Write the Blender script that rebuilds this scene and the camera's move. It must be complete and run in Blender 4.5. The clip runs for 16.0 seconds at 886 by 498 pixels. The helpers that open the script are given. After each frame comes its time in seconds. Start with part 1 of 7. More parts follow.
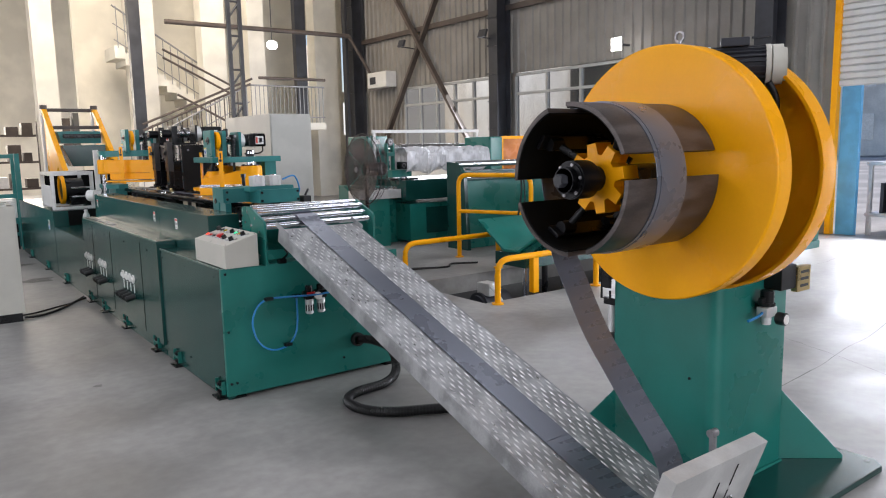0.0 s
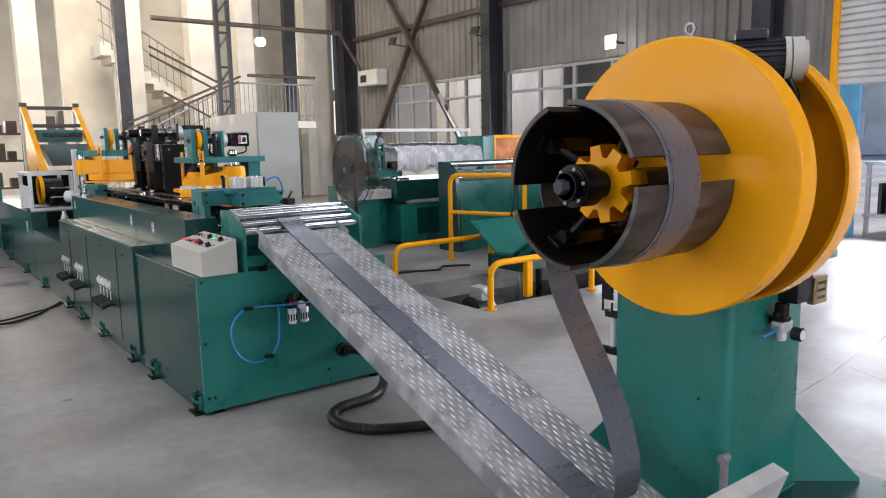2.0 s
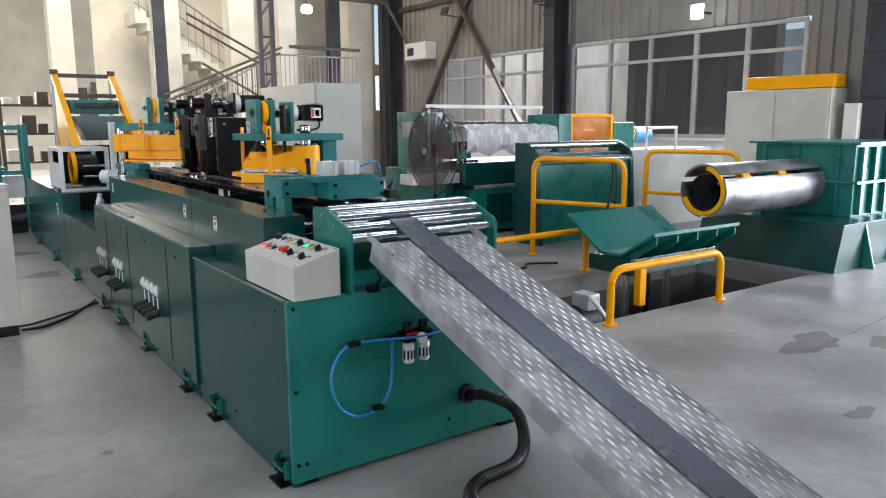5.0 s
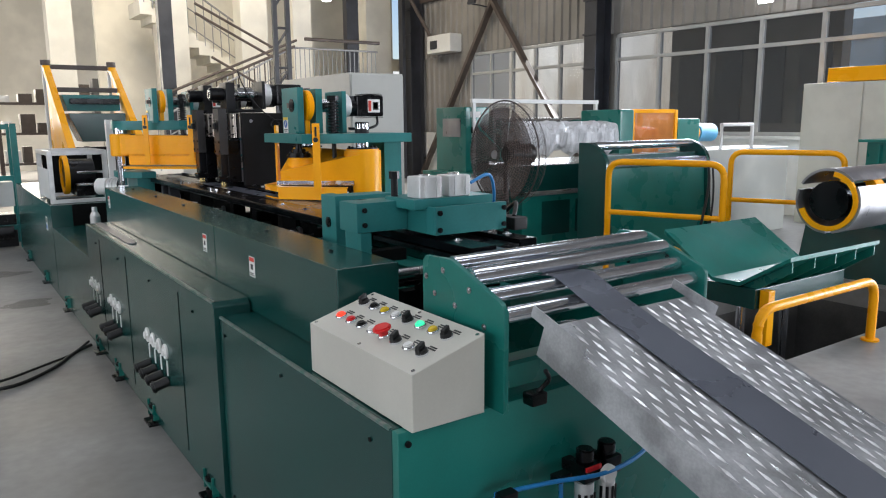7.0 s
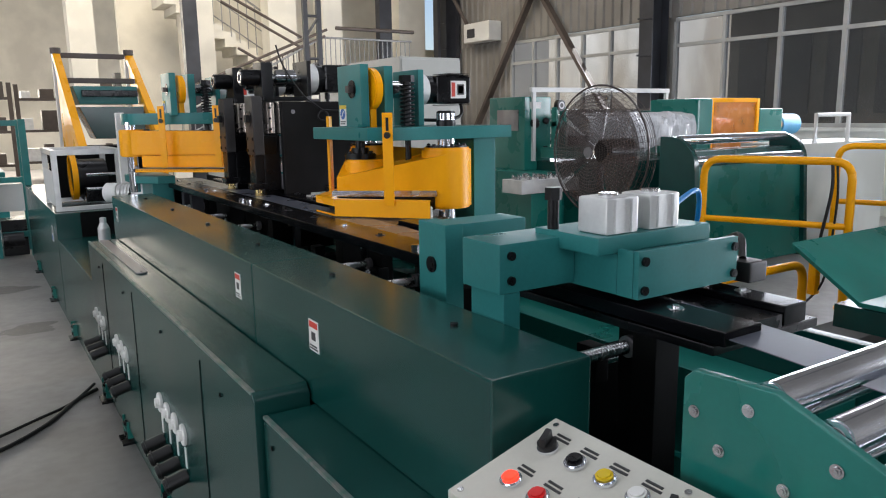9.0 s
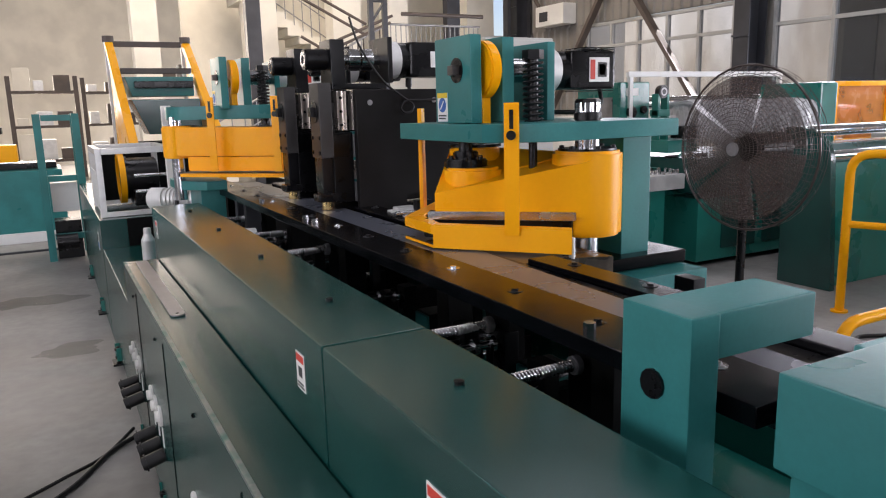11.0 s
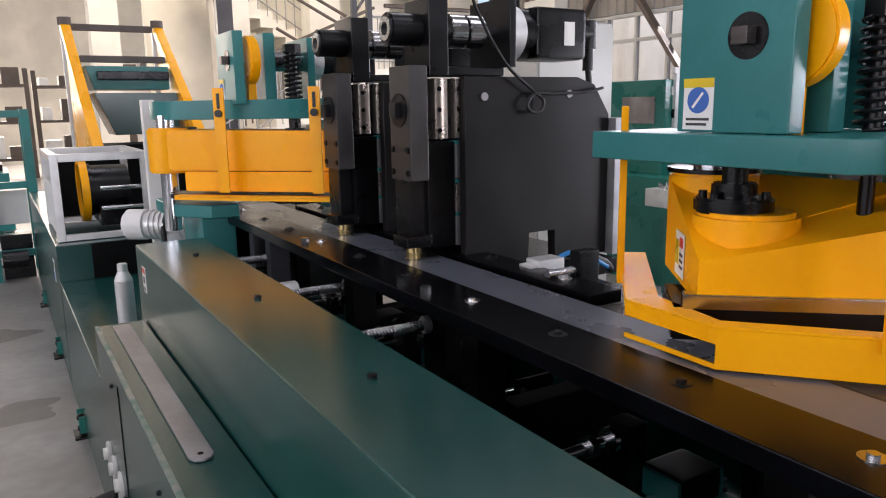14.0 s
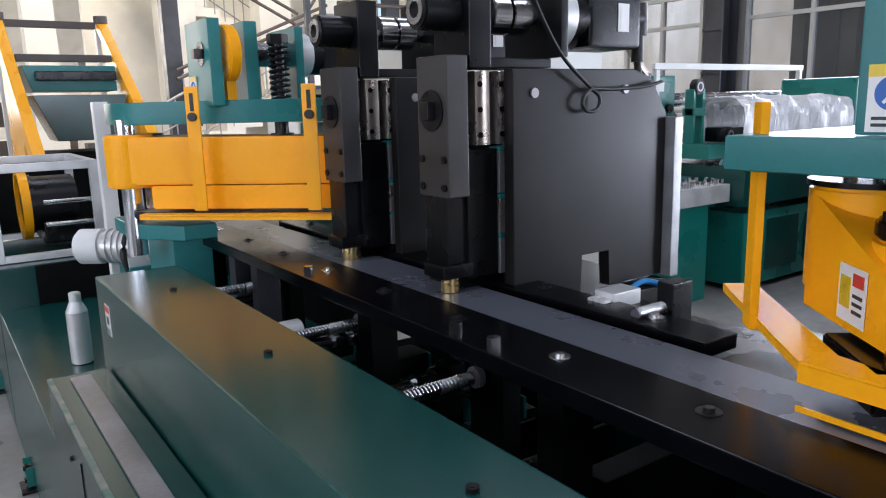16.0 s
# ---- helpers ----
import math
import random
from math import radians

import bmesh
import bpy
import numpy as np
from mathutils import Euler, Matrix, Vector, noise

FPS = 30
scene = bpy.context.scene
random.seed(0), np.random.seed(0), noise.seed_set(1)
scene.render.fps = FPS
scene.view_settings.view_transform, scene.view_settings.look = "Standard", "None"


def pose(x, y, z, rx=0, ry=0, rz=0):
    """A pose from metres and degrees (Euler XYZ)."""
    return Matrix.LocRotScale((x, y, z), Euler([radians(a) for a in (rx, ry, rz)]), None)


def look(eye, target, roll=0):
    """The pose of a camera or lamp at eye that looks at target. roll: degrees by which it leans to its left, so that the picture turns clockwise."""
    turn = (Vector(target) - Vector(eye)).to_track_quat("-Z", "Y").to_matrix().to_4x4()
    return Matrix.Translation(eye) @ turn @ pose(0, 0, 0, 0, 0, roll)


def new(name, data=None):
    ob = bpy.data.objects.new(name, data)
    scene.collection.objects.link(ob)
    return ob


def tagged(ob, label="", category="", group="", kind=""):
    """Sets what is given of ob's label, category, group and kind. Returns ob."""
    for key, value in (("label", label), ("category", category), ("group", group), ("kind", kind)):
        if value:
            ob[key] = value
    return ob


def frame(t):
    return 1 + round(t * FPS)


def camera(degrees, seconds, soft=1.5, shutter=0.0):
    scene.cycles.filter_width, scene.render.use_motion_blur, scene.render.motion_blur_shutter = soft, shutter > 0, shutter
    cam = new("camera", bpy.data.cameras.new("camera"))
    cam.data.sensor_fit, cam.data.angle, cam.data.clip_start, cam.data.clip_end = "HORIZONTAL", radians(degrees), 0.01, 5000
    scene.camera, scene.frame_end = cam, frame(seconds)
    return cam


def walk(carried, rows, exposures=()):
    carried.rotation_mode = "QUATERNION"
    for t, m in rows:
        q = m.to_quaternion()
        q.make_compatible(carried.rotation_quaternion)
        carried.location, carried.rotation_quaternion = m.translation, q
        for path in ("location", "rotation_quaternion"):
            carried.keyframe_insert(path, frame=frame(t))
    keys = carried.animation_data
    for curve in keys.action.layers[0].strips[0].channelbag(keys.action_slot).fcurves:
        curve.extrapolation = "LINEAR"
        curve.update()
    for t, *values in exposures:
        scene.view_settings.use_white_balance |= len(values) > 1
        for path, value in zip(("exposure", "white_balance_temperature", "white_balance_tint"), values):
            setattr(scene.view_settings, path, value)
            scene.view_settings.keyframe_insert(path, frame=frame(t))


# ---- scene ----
cam = camera(62.5, 16.0, 1.1)
METRES, EYE, TILT, LEAN, TURN = 6.4, 1.5, 0.0, 0.0, -36.5
ROWS = [
    (0.0, 0.0, 0.0, 0.0, -0.17, -8.13, 1.17),
    (0.5, 0.003, 0.0242, 0.0019, -0.24, -8.1, 1.11),
    (1.0, 0.0018, 0.035, 0.0011, -0.36, -8.06, 0.98),
    (1.5, -0.0002, 0.0373, 0.0007, -0.56, -8.22, 1.08),
    (2.0, 0.0018, 0.038, 0.0017, -0.79, -8.26, 1.11),
    (2.5, 0.0006, 0.0413, 0.0013, -0.69, -8.59, 0.97),
    (3.0, -0.0115, 0.0552, -0.0004, -0.63, -9.09, 0.32),
    (3.5, -0.0372, 0.0857, 0.0016, -0.98, -9.5, 0.27),
    (4.0, -0.0519, 0.1247, -0.0017, -0.72, -9.85, 0.51),
    (4.5, -0.0698, 0.179, 0.0012, 0.41, -10.01, 0.4),
    (5.0, -0.0971, 0.2213, 0.0004, 1.25, -9.82, 0.22),
    (7.5, -0.194, 0.4646, -0.0025, 1.92, -10.03, 0.6),
    (8.0, -0.2076, 0.5039, -0.0046, 2.9, -9.81, 0.51),
    (8.5, -0.2278, 0.5416, -0.0039, 3.0, -10.07, 0.46),
    (9.0, -0.2388, 0.5732, -0.0044, 3.44, -10.36, 0.83),
    (11.5, -0.2966, 0.7211, -0.0028, 9.63, -11.15, 1.17),
    (12.0, -0.3147, 0.7453, -0.0041, 10.7, -11.17, 0.92),
    (12.5, -0.339, 0.7657, -0.0015, 9.21, -11.17, 0.97),
    (13.0, -0.3525, 0.7879, -0.003, 7.15, -11.26, 1.24),
    (13.5, -0.362, 0.8181, -0.0022, 5.68, -11.36, 1.12),
    (14.0, -0.3739, 0.8341, -0.0027, 5.11, -11.2, 0.88),
    (14.5, -0.3942, 0.8482, -0.0001, 3.81, -11.1, 0.9),
    (15.0, -0.4076, 0.858, -0.0014, 1.53, -11.31, 1.34),
    (15.5, -0.4087, 0.8721, -0.0028, 0.48, -11.49, 1.44),
    (16.0, -0.4077, 0.8846, -0.0024, 1.08, -11.3, 1.45),
]
walk(cam, [(t, pose(0, 0, EYE, TILT, LEAN, TURN) @ pose(METRES * x, METRES * y, METRES * z, 90 + pitch, roll, yaw)) for t, x, y, z, yaw, pitch, roll in ROWS], [(0.0, 0.08, 6250, 17), (3.5, 0.08, 6250, 18), (5.0, 0.09, 6050, 12), (8.5, -0.08, 6150, 14), (9.0, -0.06, 6150, 14), (12.0, 0.15, 6450, 24), (14.0, 0.2, 6350, 22), (16.0, 0.26, 5800, 17)])


# ---- light ----
def mk_world():
    w = bpy.data.worlds.new("world")
    scene.world = w
    w.use_nodes = True
    nt = w.node_tree
    bg = nt.nodes["Background"]
    sky = nt.nodes.new("ShaderNodeTexSky")
    sky.sky_type, sky.sun_disc = "NISHITA", False
    sky.sun_elevation, sky.sun_rotation = radians(42), radians(100)
    nt.links.new(sky.outputs[0], bg.inputs[0])
    bg.inputs[1].default_value = 0.14


mk_world()


def lamp(name, kind, m, energy, colour=(1, 1, 1), size=1.0, size_y=None, angle=None):
    d = bpy.data.lights.new(name, kind)
    d.energy, d.color = energy, colour
    if kind == "AREA":
        d.size = size
        if size_y:
            d.shape, d.size_y = "RECTANGLE", size_y
    if angle is not None:
        d.angle = angle
    ob = new(name, d)
    ob.matrix_world = m
    return ob


lamp("sun", "SUN", look((30, -5, 26), (0, 0, 0)), 3.0, (1, 0.95, 0.86), angle=radians(0.5))
# daylight through the window bands and the open door
lamp("window_light", "AREA", look((11.3, 10.2, 2.2), (5, 10.2, 1.6)), 260, (0.93, 0.97, 1), 4.2, 1.8)
lamp("window_light", "AREA", look((11.3, 15.5, 2.2), (5, 15.5, 1.6)), 150, (0.93, 0.97, 1), 3.6, 1.8)
lamp("door_light", "AREA", look((11.4, 2.6, 1.3), (5, 2.6, 1.0)), 620, (0.93, 0.97, 1), 5.0, 2.1)
# added fill lamps before solid walls; there is no opening behind them
lamp("fill_light", "AREA", look((-7.6, 6.0, 3.0), (3, 6.0, 1.0)), 400, (0.97, 0.99, 1), 12.0, 3.6)
lamp("fill_light", "AREA", look((2.0, -9.6, 3.2), (2.0, 2.0, 1.0)), 620, (0.97, 0.99, 1), 9.0, 3.6)
# added warm lamp standing in for sunlight on the stairs
lamp("stair_fill_light", "AREA", look((4.0, 16.0, 7.6), (6.5, 20.5, 2.5)), 560, (1, 0.86, 0.62), 4.0, 3.0)
# another added lamp, warm, to brighten the far end
lamp("fill_light", "AREA", look((0.5, 29.6, 3.6), (1.0, 15.0, 1.0)), 1100, (1, 0.9, 0.72), 9.0, 4.5)
# high-bay lamps under the roof
for hx in (-4.0, 1.5, 7.0):
    for hy in (-2.0, 5.0, 12.0):
        lamp("high_bay_light", "AREA", look((hx, hy, 8.0), (hx, hy, 0)), 78, (0.95, 0.98, 1), 2.6)


# ---- materials ----
def mat(name, col, rough=0.5, metal=0.0, var=0.15, scale=6.0, fine=60.0, bump=0.05, coat=0.0, spec=0.5, rvar=0.12, col2=None, emit=0.0, alpha=1.0, trans=0.0, island=0.0, stretch=(1, 1, 1), blotch=(0.42, 0.62)):
    m = bpy.data.materials.new(name)
    m.use_nodes = True
    nt = m.node_tree
    b = nt.nodes["Principled BSDF"]
    N, L = nt.nodes.new, nt.links.new
    tc = N("ShaderNodeTexCoord")
    mp = N("ShaderNodeMapping")
    mp.inputs["Scale"].default_value = stretch
    L(tc.outputs["Object"], mp.inputs[0])
    n1, n2 = N("ShaderNodeTexNoise"), N("ShaderNodeTexNoise")
    for n, s in ((n1, scale), (n2, fine)):
        n.inputs["Scale"].default_value, n.inputs["Detail"].default_value = s, 6
        L(mp.outputs[0], n.inputs["Vector"])
    r1 = N("ShaderNodeMapRange")
    r1.inputs[1].default_value, r1.inputs[2].default_value = blotch
    L(n1.outputs[0], r1.inputs[0])
    mix = N("ShaderNodeMix")
    mix.data_type = "RGBA"
    a = tuple(c * (1 - var) for c in col)
    c2 = col2 if col2 else tuple(min(1, c * (1 + var)) for c in col)
    mix.inputs[6].default_value, mix.inputs[7].default_value = (*a, 1), (*c2, 1)
    L(r1.outputs[0], mix.inputs[0])
    mix2 = N("ShaderNodeMix")
    mix2.data_type, mix2.blend_type = "RGBA", "MULTIPLY"
    mix2.inputs[0].default_value = 1.0
    r2 = N("ShaderNodeMapRange")
    r2.inputs[1].default_value, r2.inputs[2].default_value = 0.35, 0.65
    r2.inputs[3].default_value, r2.inputs[4].default_value = 1 - var * 0.5, 1
    L(n2.outputs[0], r2.inputs[0])
    L(mix.outputs[2], mix2.inputs[6])
    L(r2.outputs[0], mix2.inputs[7])
    out = mix2.outputs[2]
    if island:
        oi = N("ShaderNodeObjectInfo")
        hv = N("ShaderNodeHueSaturation")
        r3 = N("ShaderNodeMapRange")
        r3.inputs[3].default_value, r3.inputs[4].default_value = 1 - island, 1 + island
        L(oi.outputs["Random"], r3.inputs[0])
        L(r3.outputs[0], hv.inputs["Value"])
        L(out, hv.inputs["Color"])
        out = hv.outputs[0]
    L(out, b.inputs["Base Color"])
    rr = N("ShaderNodeMapRange")
    rr.inputs[1].default_value, rr.inputs[2].default_value = 0.3, 0.7
    rr.inputs[3].default_value, rr.inputs[4].default_value = max(0.03, rough - rvar), min(1, rough + rvar)
    L(n1.outputs[0], rr.inputs[0])
    L(rr.outputs[0], b.inputs["Roughness"])
    b.inputs["Metallic"].default_value = metal
    b.inputs["Coat Weight"].default_value = coat
    b.inputs["Coat Roughness"].default_value = 0.12
    b.inputs["Specular IOR Level"].default_value = spec
    if bump:
        bp = N("ShaderNodeBump")
        bp.inputs["Strength"].default_value, bp.inputs["Distance"].default_value = bump, 0.004
        L(n2.outputs[0], bp.inputs["Height"])
        L(bp.outputs[0], b.inputs["Normal"])
    if emit:
        L(out, b.inputs["Emission Color"])
        b.inputs["Emission Strength"].default_value = emit
    if alpha < 1:
        b.inputs["Alpha"].default_value = alpha
    if trans:
        b.inputs["Transmission Weight"].default_value = trans
    return m


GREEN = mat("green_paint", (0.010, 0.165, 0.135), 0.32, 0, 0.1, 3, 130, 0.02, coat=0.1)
# darker copy of GREEN; shade on the side panels is in its colour
GREEN_D = mat("darkened_green_paint", (0.0045, 0.052, 0.045), 0.24, 0, 0.1, 3, 130, 0.008, coat=0.0, spec=0.68, rvar=0.03)
TEAL = mat("teal_paint", (0.026, 0.185, 0.18), 0.38, 0, 0.12, 4, 130, 0.03, coat=0.06, spec=0.32)
YELLOW = mat("yellow_paint", (1.0, 0.42, 0.0), 0.32, 0, 0.04, 3, 90, 0.02, coat=0.0, spec=0.22)
BLACK = mat("black_oxide_steel", (0.004, 0.004, 0.005), 0.3, 0.0, 0.25, 6, 160, 0.05, spec=0.3)
GUIDE = mat("oiled_black_steel", (0.002, 0.002, 0.003), 0.22, 0.0, 0.25, 7, 160, 0.02, spec=0.2, rvar=0.05)
RAMST = mat("grey_phosphated_steel", (0.030, 0.027, 0.026), 0.42, 0.0, 0.2, 5, 160, 0.05)
PLATE = mat("dark_painted_plate", (0.010, 0.009, 0.009), 0.34, 0.0, 0.2, 5, 160, 0.015, spec=0.22, rvar=0.06)
BLADE = mat("smoky_plastic", (0.15, 0.11, 0.10), 0.4, 0, 0.1, 6, 60, 0.0, alpha=0.5)
WIRE = mat("brown_fan_wire", (0.06, 0.045, 0.04), 0.4, 0, 0.2, 9, 90, 0)
RUBBER = mat("black_rubber", (0.006, 0.006, 0.006), 0.5, 0, 0.2, 8, 120, 0.05)
STEEL = mat("bright_steel", (0.62, 0.62, 0.63), 0.2, 1, 0.1, 8, 150, 0.04)
CHROME = mat("polished_roller_steel", (0.86, 0.88, 0.93), 0.13, 0.95, 0.06, 5, 120, 0.01, rvar=0.04)
ALU = mat("aluminium", (0.70, 0.70, 0.69), 0.42, 0.5, 0.08, 9, 140, 0.04)
# wear on the edge, plus its bright highlight put into the colour
EDGE = mat("worn_highlight_edge", (0.34, 0.37, 0.34), 0.4, 0.4, 0.35, 30, 200, 0.2, col2=(0.10, 0.20, 0.17))
STRIP = mat("silicon_steel_strip", (0.155, 0.168, 0.205), 0.28, 0.42, 0.03, 5, 120, 0.008, rvar=0.02)
DRUM = mat("drum_steel", (0.10, 0.085, 0.08), 0.42, 0.6, 0.3, 5, 110, 0.06, stretch=(1, 1, 4))
DRUM2 = mat("grey_drum_steel", (0.30, 0.29, 0.30), 0.38, 0.6, 0.2, 5, 110, 0.05)
GALV = mat("galvanised_steel", (0.34, 0.345, 0.35), 0.42, 0.55, 0.14, 14, 150, 0.08)
# lozenges lighter than the plate, so the pattern stands out
TREAD = mat("bright_tread_steel", (0.72, 0.72, 0.72), 0.34, 0.8, 0.2, 20, 150, 0.05)
RAMPST = mat("galvanised_ramp_steel", (0.40, 0.405, 0.41), 0.5, 0.6, 0.25, 9, 150, 0.1, rvar=0.12)
# near-black that carries the shade inside the machines
DARK = mat("machine_inside_shade", (0.004, 0.0045, 0.0045), 0.7, 0, 0.3, 4, 60, 0.1, spec=0.1)
# white frames greyed: their shade against the bright panes, put into colour
FRAME = mat("backlit_shade_frame", (0.40, 0.40, 0.385), 0.45, 0, 0.08, 3, 120, 0.03)
BEIGE = mat("beige_enamel", (0.54, 0.525, 0.46), 0.42, 0, 0.05, 3, 160, 0.03)
WHITE = mat("white_enamel", (0.72, 0.72, 0.70), 0.45, 0, 0.05, 3, 120, 0.03)
CONCRETE = mat("polished_concrete", (0.30, 0.29, 0.275), 0.47, 0, 0.26, 1.1, 14, 0.08, spec=0.42, col2=(0.36, 0.35, 0.33), rvar=0.16)
STAIN = mat("stained_concrete", (0.15, 0.14, 0.125), 0.5, 0, 0.35, 6, 40, 0.1, alpha=0.3)
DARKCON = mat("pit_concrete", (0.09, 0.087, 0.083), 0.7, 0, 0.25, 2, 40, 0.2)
CORR = mat("corrugated_sheet", (0.25, 0.235, 0.215), 0.5, 0.1, 0.1, 1.5, 40, 0.04)
DIMWALL = mat("dim_view_wall", (0.2, 0.19, 0.175), 0.7, 0, 0.2, 0.7, 20, 0.05)
DSTEEL = mat("dark_column_paint", (0.035, 0.037, 0.045), 0.45, 0, 0.2, 3, 80, 0.05)
BROWN = mat("brown_brace_paint", (0.09, 0.07, 0.06), 0.5, 0, 0.2, 3, 80, 0.05)
PLASTER = mat("cream_plaster", (0.80, 0.77, 0.69), 0.8, 0, 0.08, 1.2, 50, 0.08)
DULL = mat("dull_sheet_wall", (0.13, 0.13, 0.13), 0.7, 0, 0.1, 1, 30, 0.05)
PALE = mat("pale_zinc_plate", (0.60, 0.60, 0.58), 0.45, 0.3, 0.1, 8, 120, 0.05)
ROOF = mat("roof_sheet", (0.2, 0.2, 0.2), 0.6, 0, 0.1, 1, 30, 0.05)
GROUND = mat("yard_concrete", (0.45, 0.44, 0.42), 0.85, 0, 0.2, 0.5, 12, 0.1)
FARWALL = mat("pale_far_backdrop", (0.78, 0.76, 0.70), 0.8, 0, 0.15, 0.4, 8, 0.05)
BRASS = mat("brass", (0.6, 0.45, 0.2), 0.3, 0.9, 0.1, 8, 120, 0.03)
COPPERISH = mat("linear_rail_steel", (0.62, 0.54, 0.48), 0.28, 0.85, 0.12, 9, 140, 0.03)
# brown is the yellow shear's reflection put into the steel's colour
BROWNTOP = mat("brown_tinted_table_steel", (0.10, 0.085, 0.07), 0.3, 0.6, 0.3, 6, 110, 0.04)
BLUE = mat("blue_hose", (0.02, 0.22, 0.55), 0.35, 0, 0.1, 8, 90, 0.02)
BLUEPAINT = mat("blue_paint", (0.10, 0.36, 0.62), 0.4, 0, 0.1, 4, 80, 0.03)
REDB = mat("red_plastic", (0.65, 0.02, 0.02), 0.3, 0, 0.05, 8, 90, 0)
REDGLOW = mat("lit_red_button", (0.9, 0.05, 0.02), 0.3, 0, 0.05, 8, 90, 0, emit=1.2)
GREENGLOW = mat("lit_green_button", (0.05, 0.75, 0.35), 0.3, 0, 0.05, 8, 90, 0, emit=0.9)
YELB = mat("yellow_plastic", (0.7, 0.5, 0.02), 0.3, 0, 0.05, 8, 90, 0)
LABELW = mat("label_white", (0.78, 0.77, 0.74), 0.5, 0, 0.04, 8, 90, 0)
LABELB = mat("label_blue", (0.03, 0.12, 0.42), 0.5, 0, 0.04, 8, 90, 0)
LABELR = mat("label_red", (0.6, 0.05, 0.03), 0.5, 0, 0.04, 8, 90, 0)
LABELK = mat("label_black", (0.03, 0.03, 0.03), 0.5, 0, 0.04, 8, 90, 0)
GLASS = mat("window_glass", (0.06, 0.065, 0.065), 0.04, 0, 0.02, 2, 20, 0, alpha=0.3)
FILM = mat("plastic_film", (0.78, 0.78, 0.80), 0.14, 0, 0.1, 9, 60, 0.15, alpha=0.8)
# glow for the panels added behind the fill lamps
FILL_PANE = mat("glowing_fill_pane", (0.9, 0.93, 0.95), 0.4, 0, 0.05, 2, 20, 0, emit=0.3)
CABINET = mat("pale_grey_enamel", (0.46, 0.46, 0.42), 0.42, 0, 0.05, 3, 160, 0.03)
DAY = mat("glowing_yard_backdrop", (0.95, 0.86, 0.70), 0.8, 0, 0.35, 0.35, 3.0, 0, emit=0.75, stretch=(1, 1, 0.4))
AMBER = mat("amber_guard_sheet", (0.75, 0.28, 0.06), 0.2, 0, 0.1, 6, 60, 0.02, alpha=0.55)
GLOW = mat("lamp_glow", (1, 0.97, 0.9), 0.4, 0, 0, 2, 20, 0, emit=9.0)
SHUTTER = mat("roller_shutter", (0.60, 0.60, 0.60), 0.45, 0.1, 0.06, 2, 60, 0.03)


# ---- mesh helpers ----
ORIGIN = {}


def thing(name, at, label, category, group="", kind="", rz=0.0):
    ob = new(name)
    ob.location = at
    ob.rotation_euler = (0, 0, radians(rz))
    ob.empty_display_size = 0.1
    ORIGIN[ob] = Vector(at)
    return tagged(ob, label, category, group, kind)


def soft_normals(me, limit=46.0):
    """Area-weighted corner normals: broad faces stay flat, bevels and round sides shade smoothly."""
    nl = len(me.loops)
    lv = np.empty(nl, np.int32)
    me.loops.foreach_get("vertex_index", lv)
    nf = len(me.polygons)
    fn, fa, tot = np.empty(nf * 3), np.empty(nf), np.empty(nf, np.int32)
    me.polygons.foreach_get("normal", fn)
    me.polygons.foreach_get("area", fa)
    me.polygons.foreach_get("loop_total", tot)
    lf = np.repeat(np.arange(nf), tot)
    n = fn.reshape(-1, 3)[lf]
    wn = n * fa[lf][:, None]
    order = np.argsort(lv, kind="stable")
    v, n, wn = lv[order], n[order], wn[order]
    acc = wn.copy()
    lim = math.cos(radians(limit))
    for k in range(1, int(np.bincount(lv).max())):
        same = (v[:-k] == v[k:]) & ((n[:-k] * n[k:]).sum(1) > lim)
        acc[:-k][same] += wn[k:][same]
        acc[k:][same] += wn[:-k][same]
    res = np.empty_like(acc)
    res[order] = acc / np.maximum(np.linalg.norm(acc, axis=1), 1e-12)[:, None]
    me.normals_split_custom_set(res.tolist())


def finish(bm, m, smooth=True):
    bmesh.ops.recalc_face_normals(bm, faces=bm.faces)
    me = bpy.data.meshes.new("mesh")
    bm.to_mesh(me)
    bm.free()
    me.materials.append(m)
    if smooth:
        me.polygons.foreach_set("use_smooth", [True] * len(me.polygons))
        soft_normals(me)
    return me


def part(name, bm, m, parent, label=""):
    """Links a bmesh, drawn in the space of the thing's base point, as one part."""
    ob = new(name, finish(bm, m))
    ob.parent = parent
    if label:
        ob["label"] = label
    return ob


def solid(name, bm, m, label="", category="", group="", kind=""):
    return tagged(new(name, finish(bm, m)), label, category, group, kind)


def B():
    return bmesh.new()


def box(bm, x0, x1, y0, y1, z0, z1, bev=0.0, m=None):
    r = bmesh.ops.create_cube(bm, size=1.0)
    vs = r["verts"]
    bmesh.ops.scale(bm, vec=(x1 - x0, y1 - y0, z1 - z0), verts=vs)
    bmesh.ops.translate(bm, vec=((x0 + x1) / 2, (y0 + y1) / 2, (z0 + z1) / 2), verts=vs)
    if bev:
        es = list({e for v in vs for e in v.link_edges})
        vs = bmesh.ops.bevel(bm, geom=es, offset=bev, segments=2, affect="EDGES", profile=0.6)["verts"]
    if m is not None:
        bmesh.ops.transform(bm, matrix=m, verts=[v for v in vs if v.is_valid])
    return bm


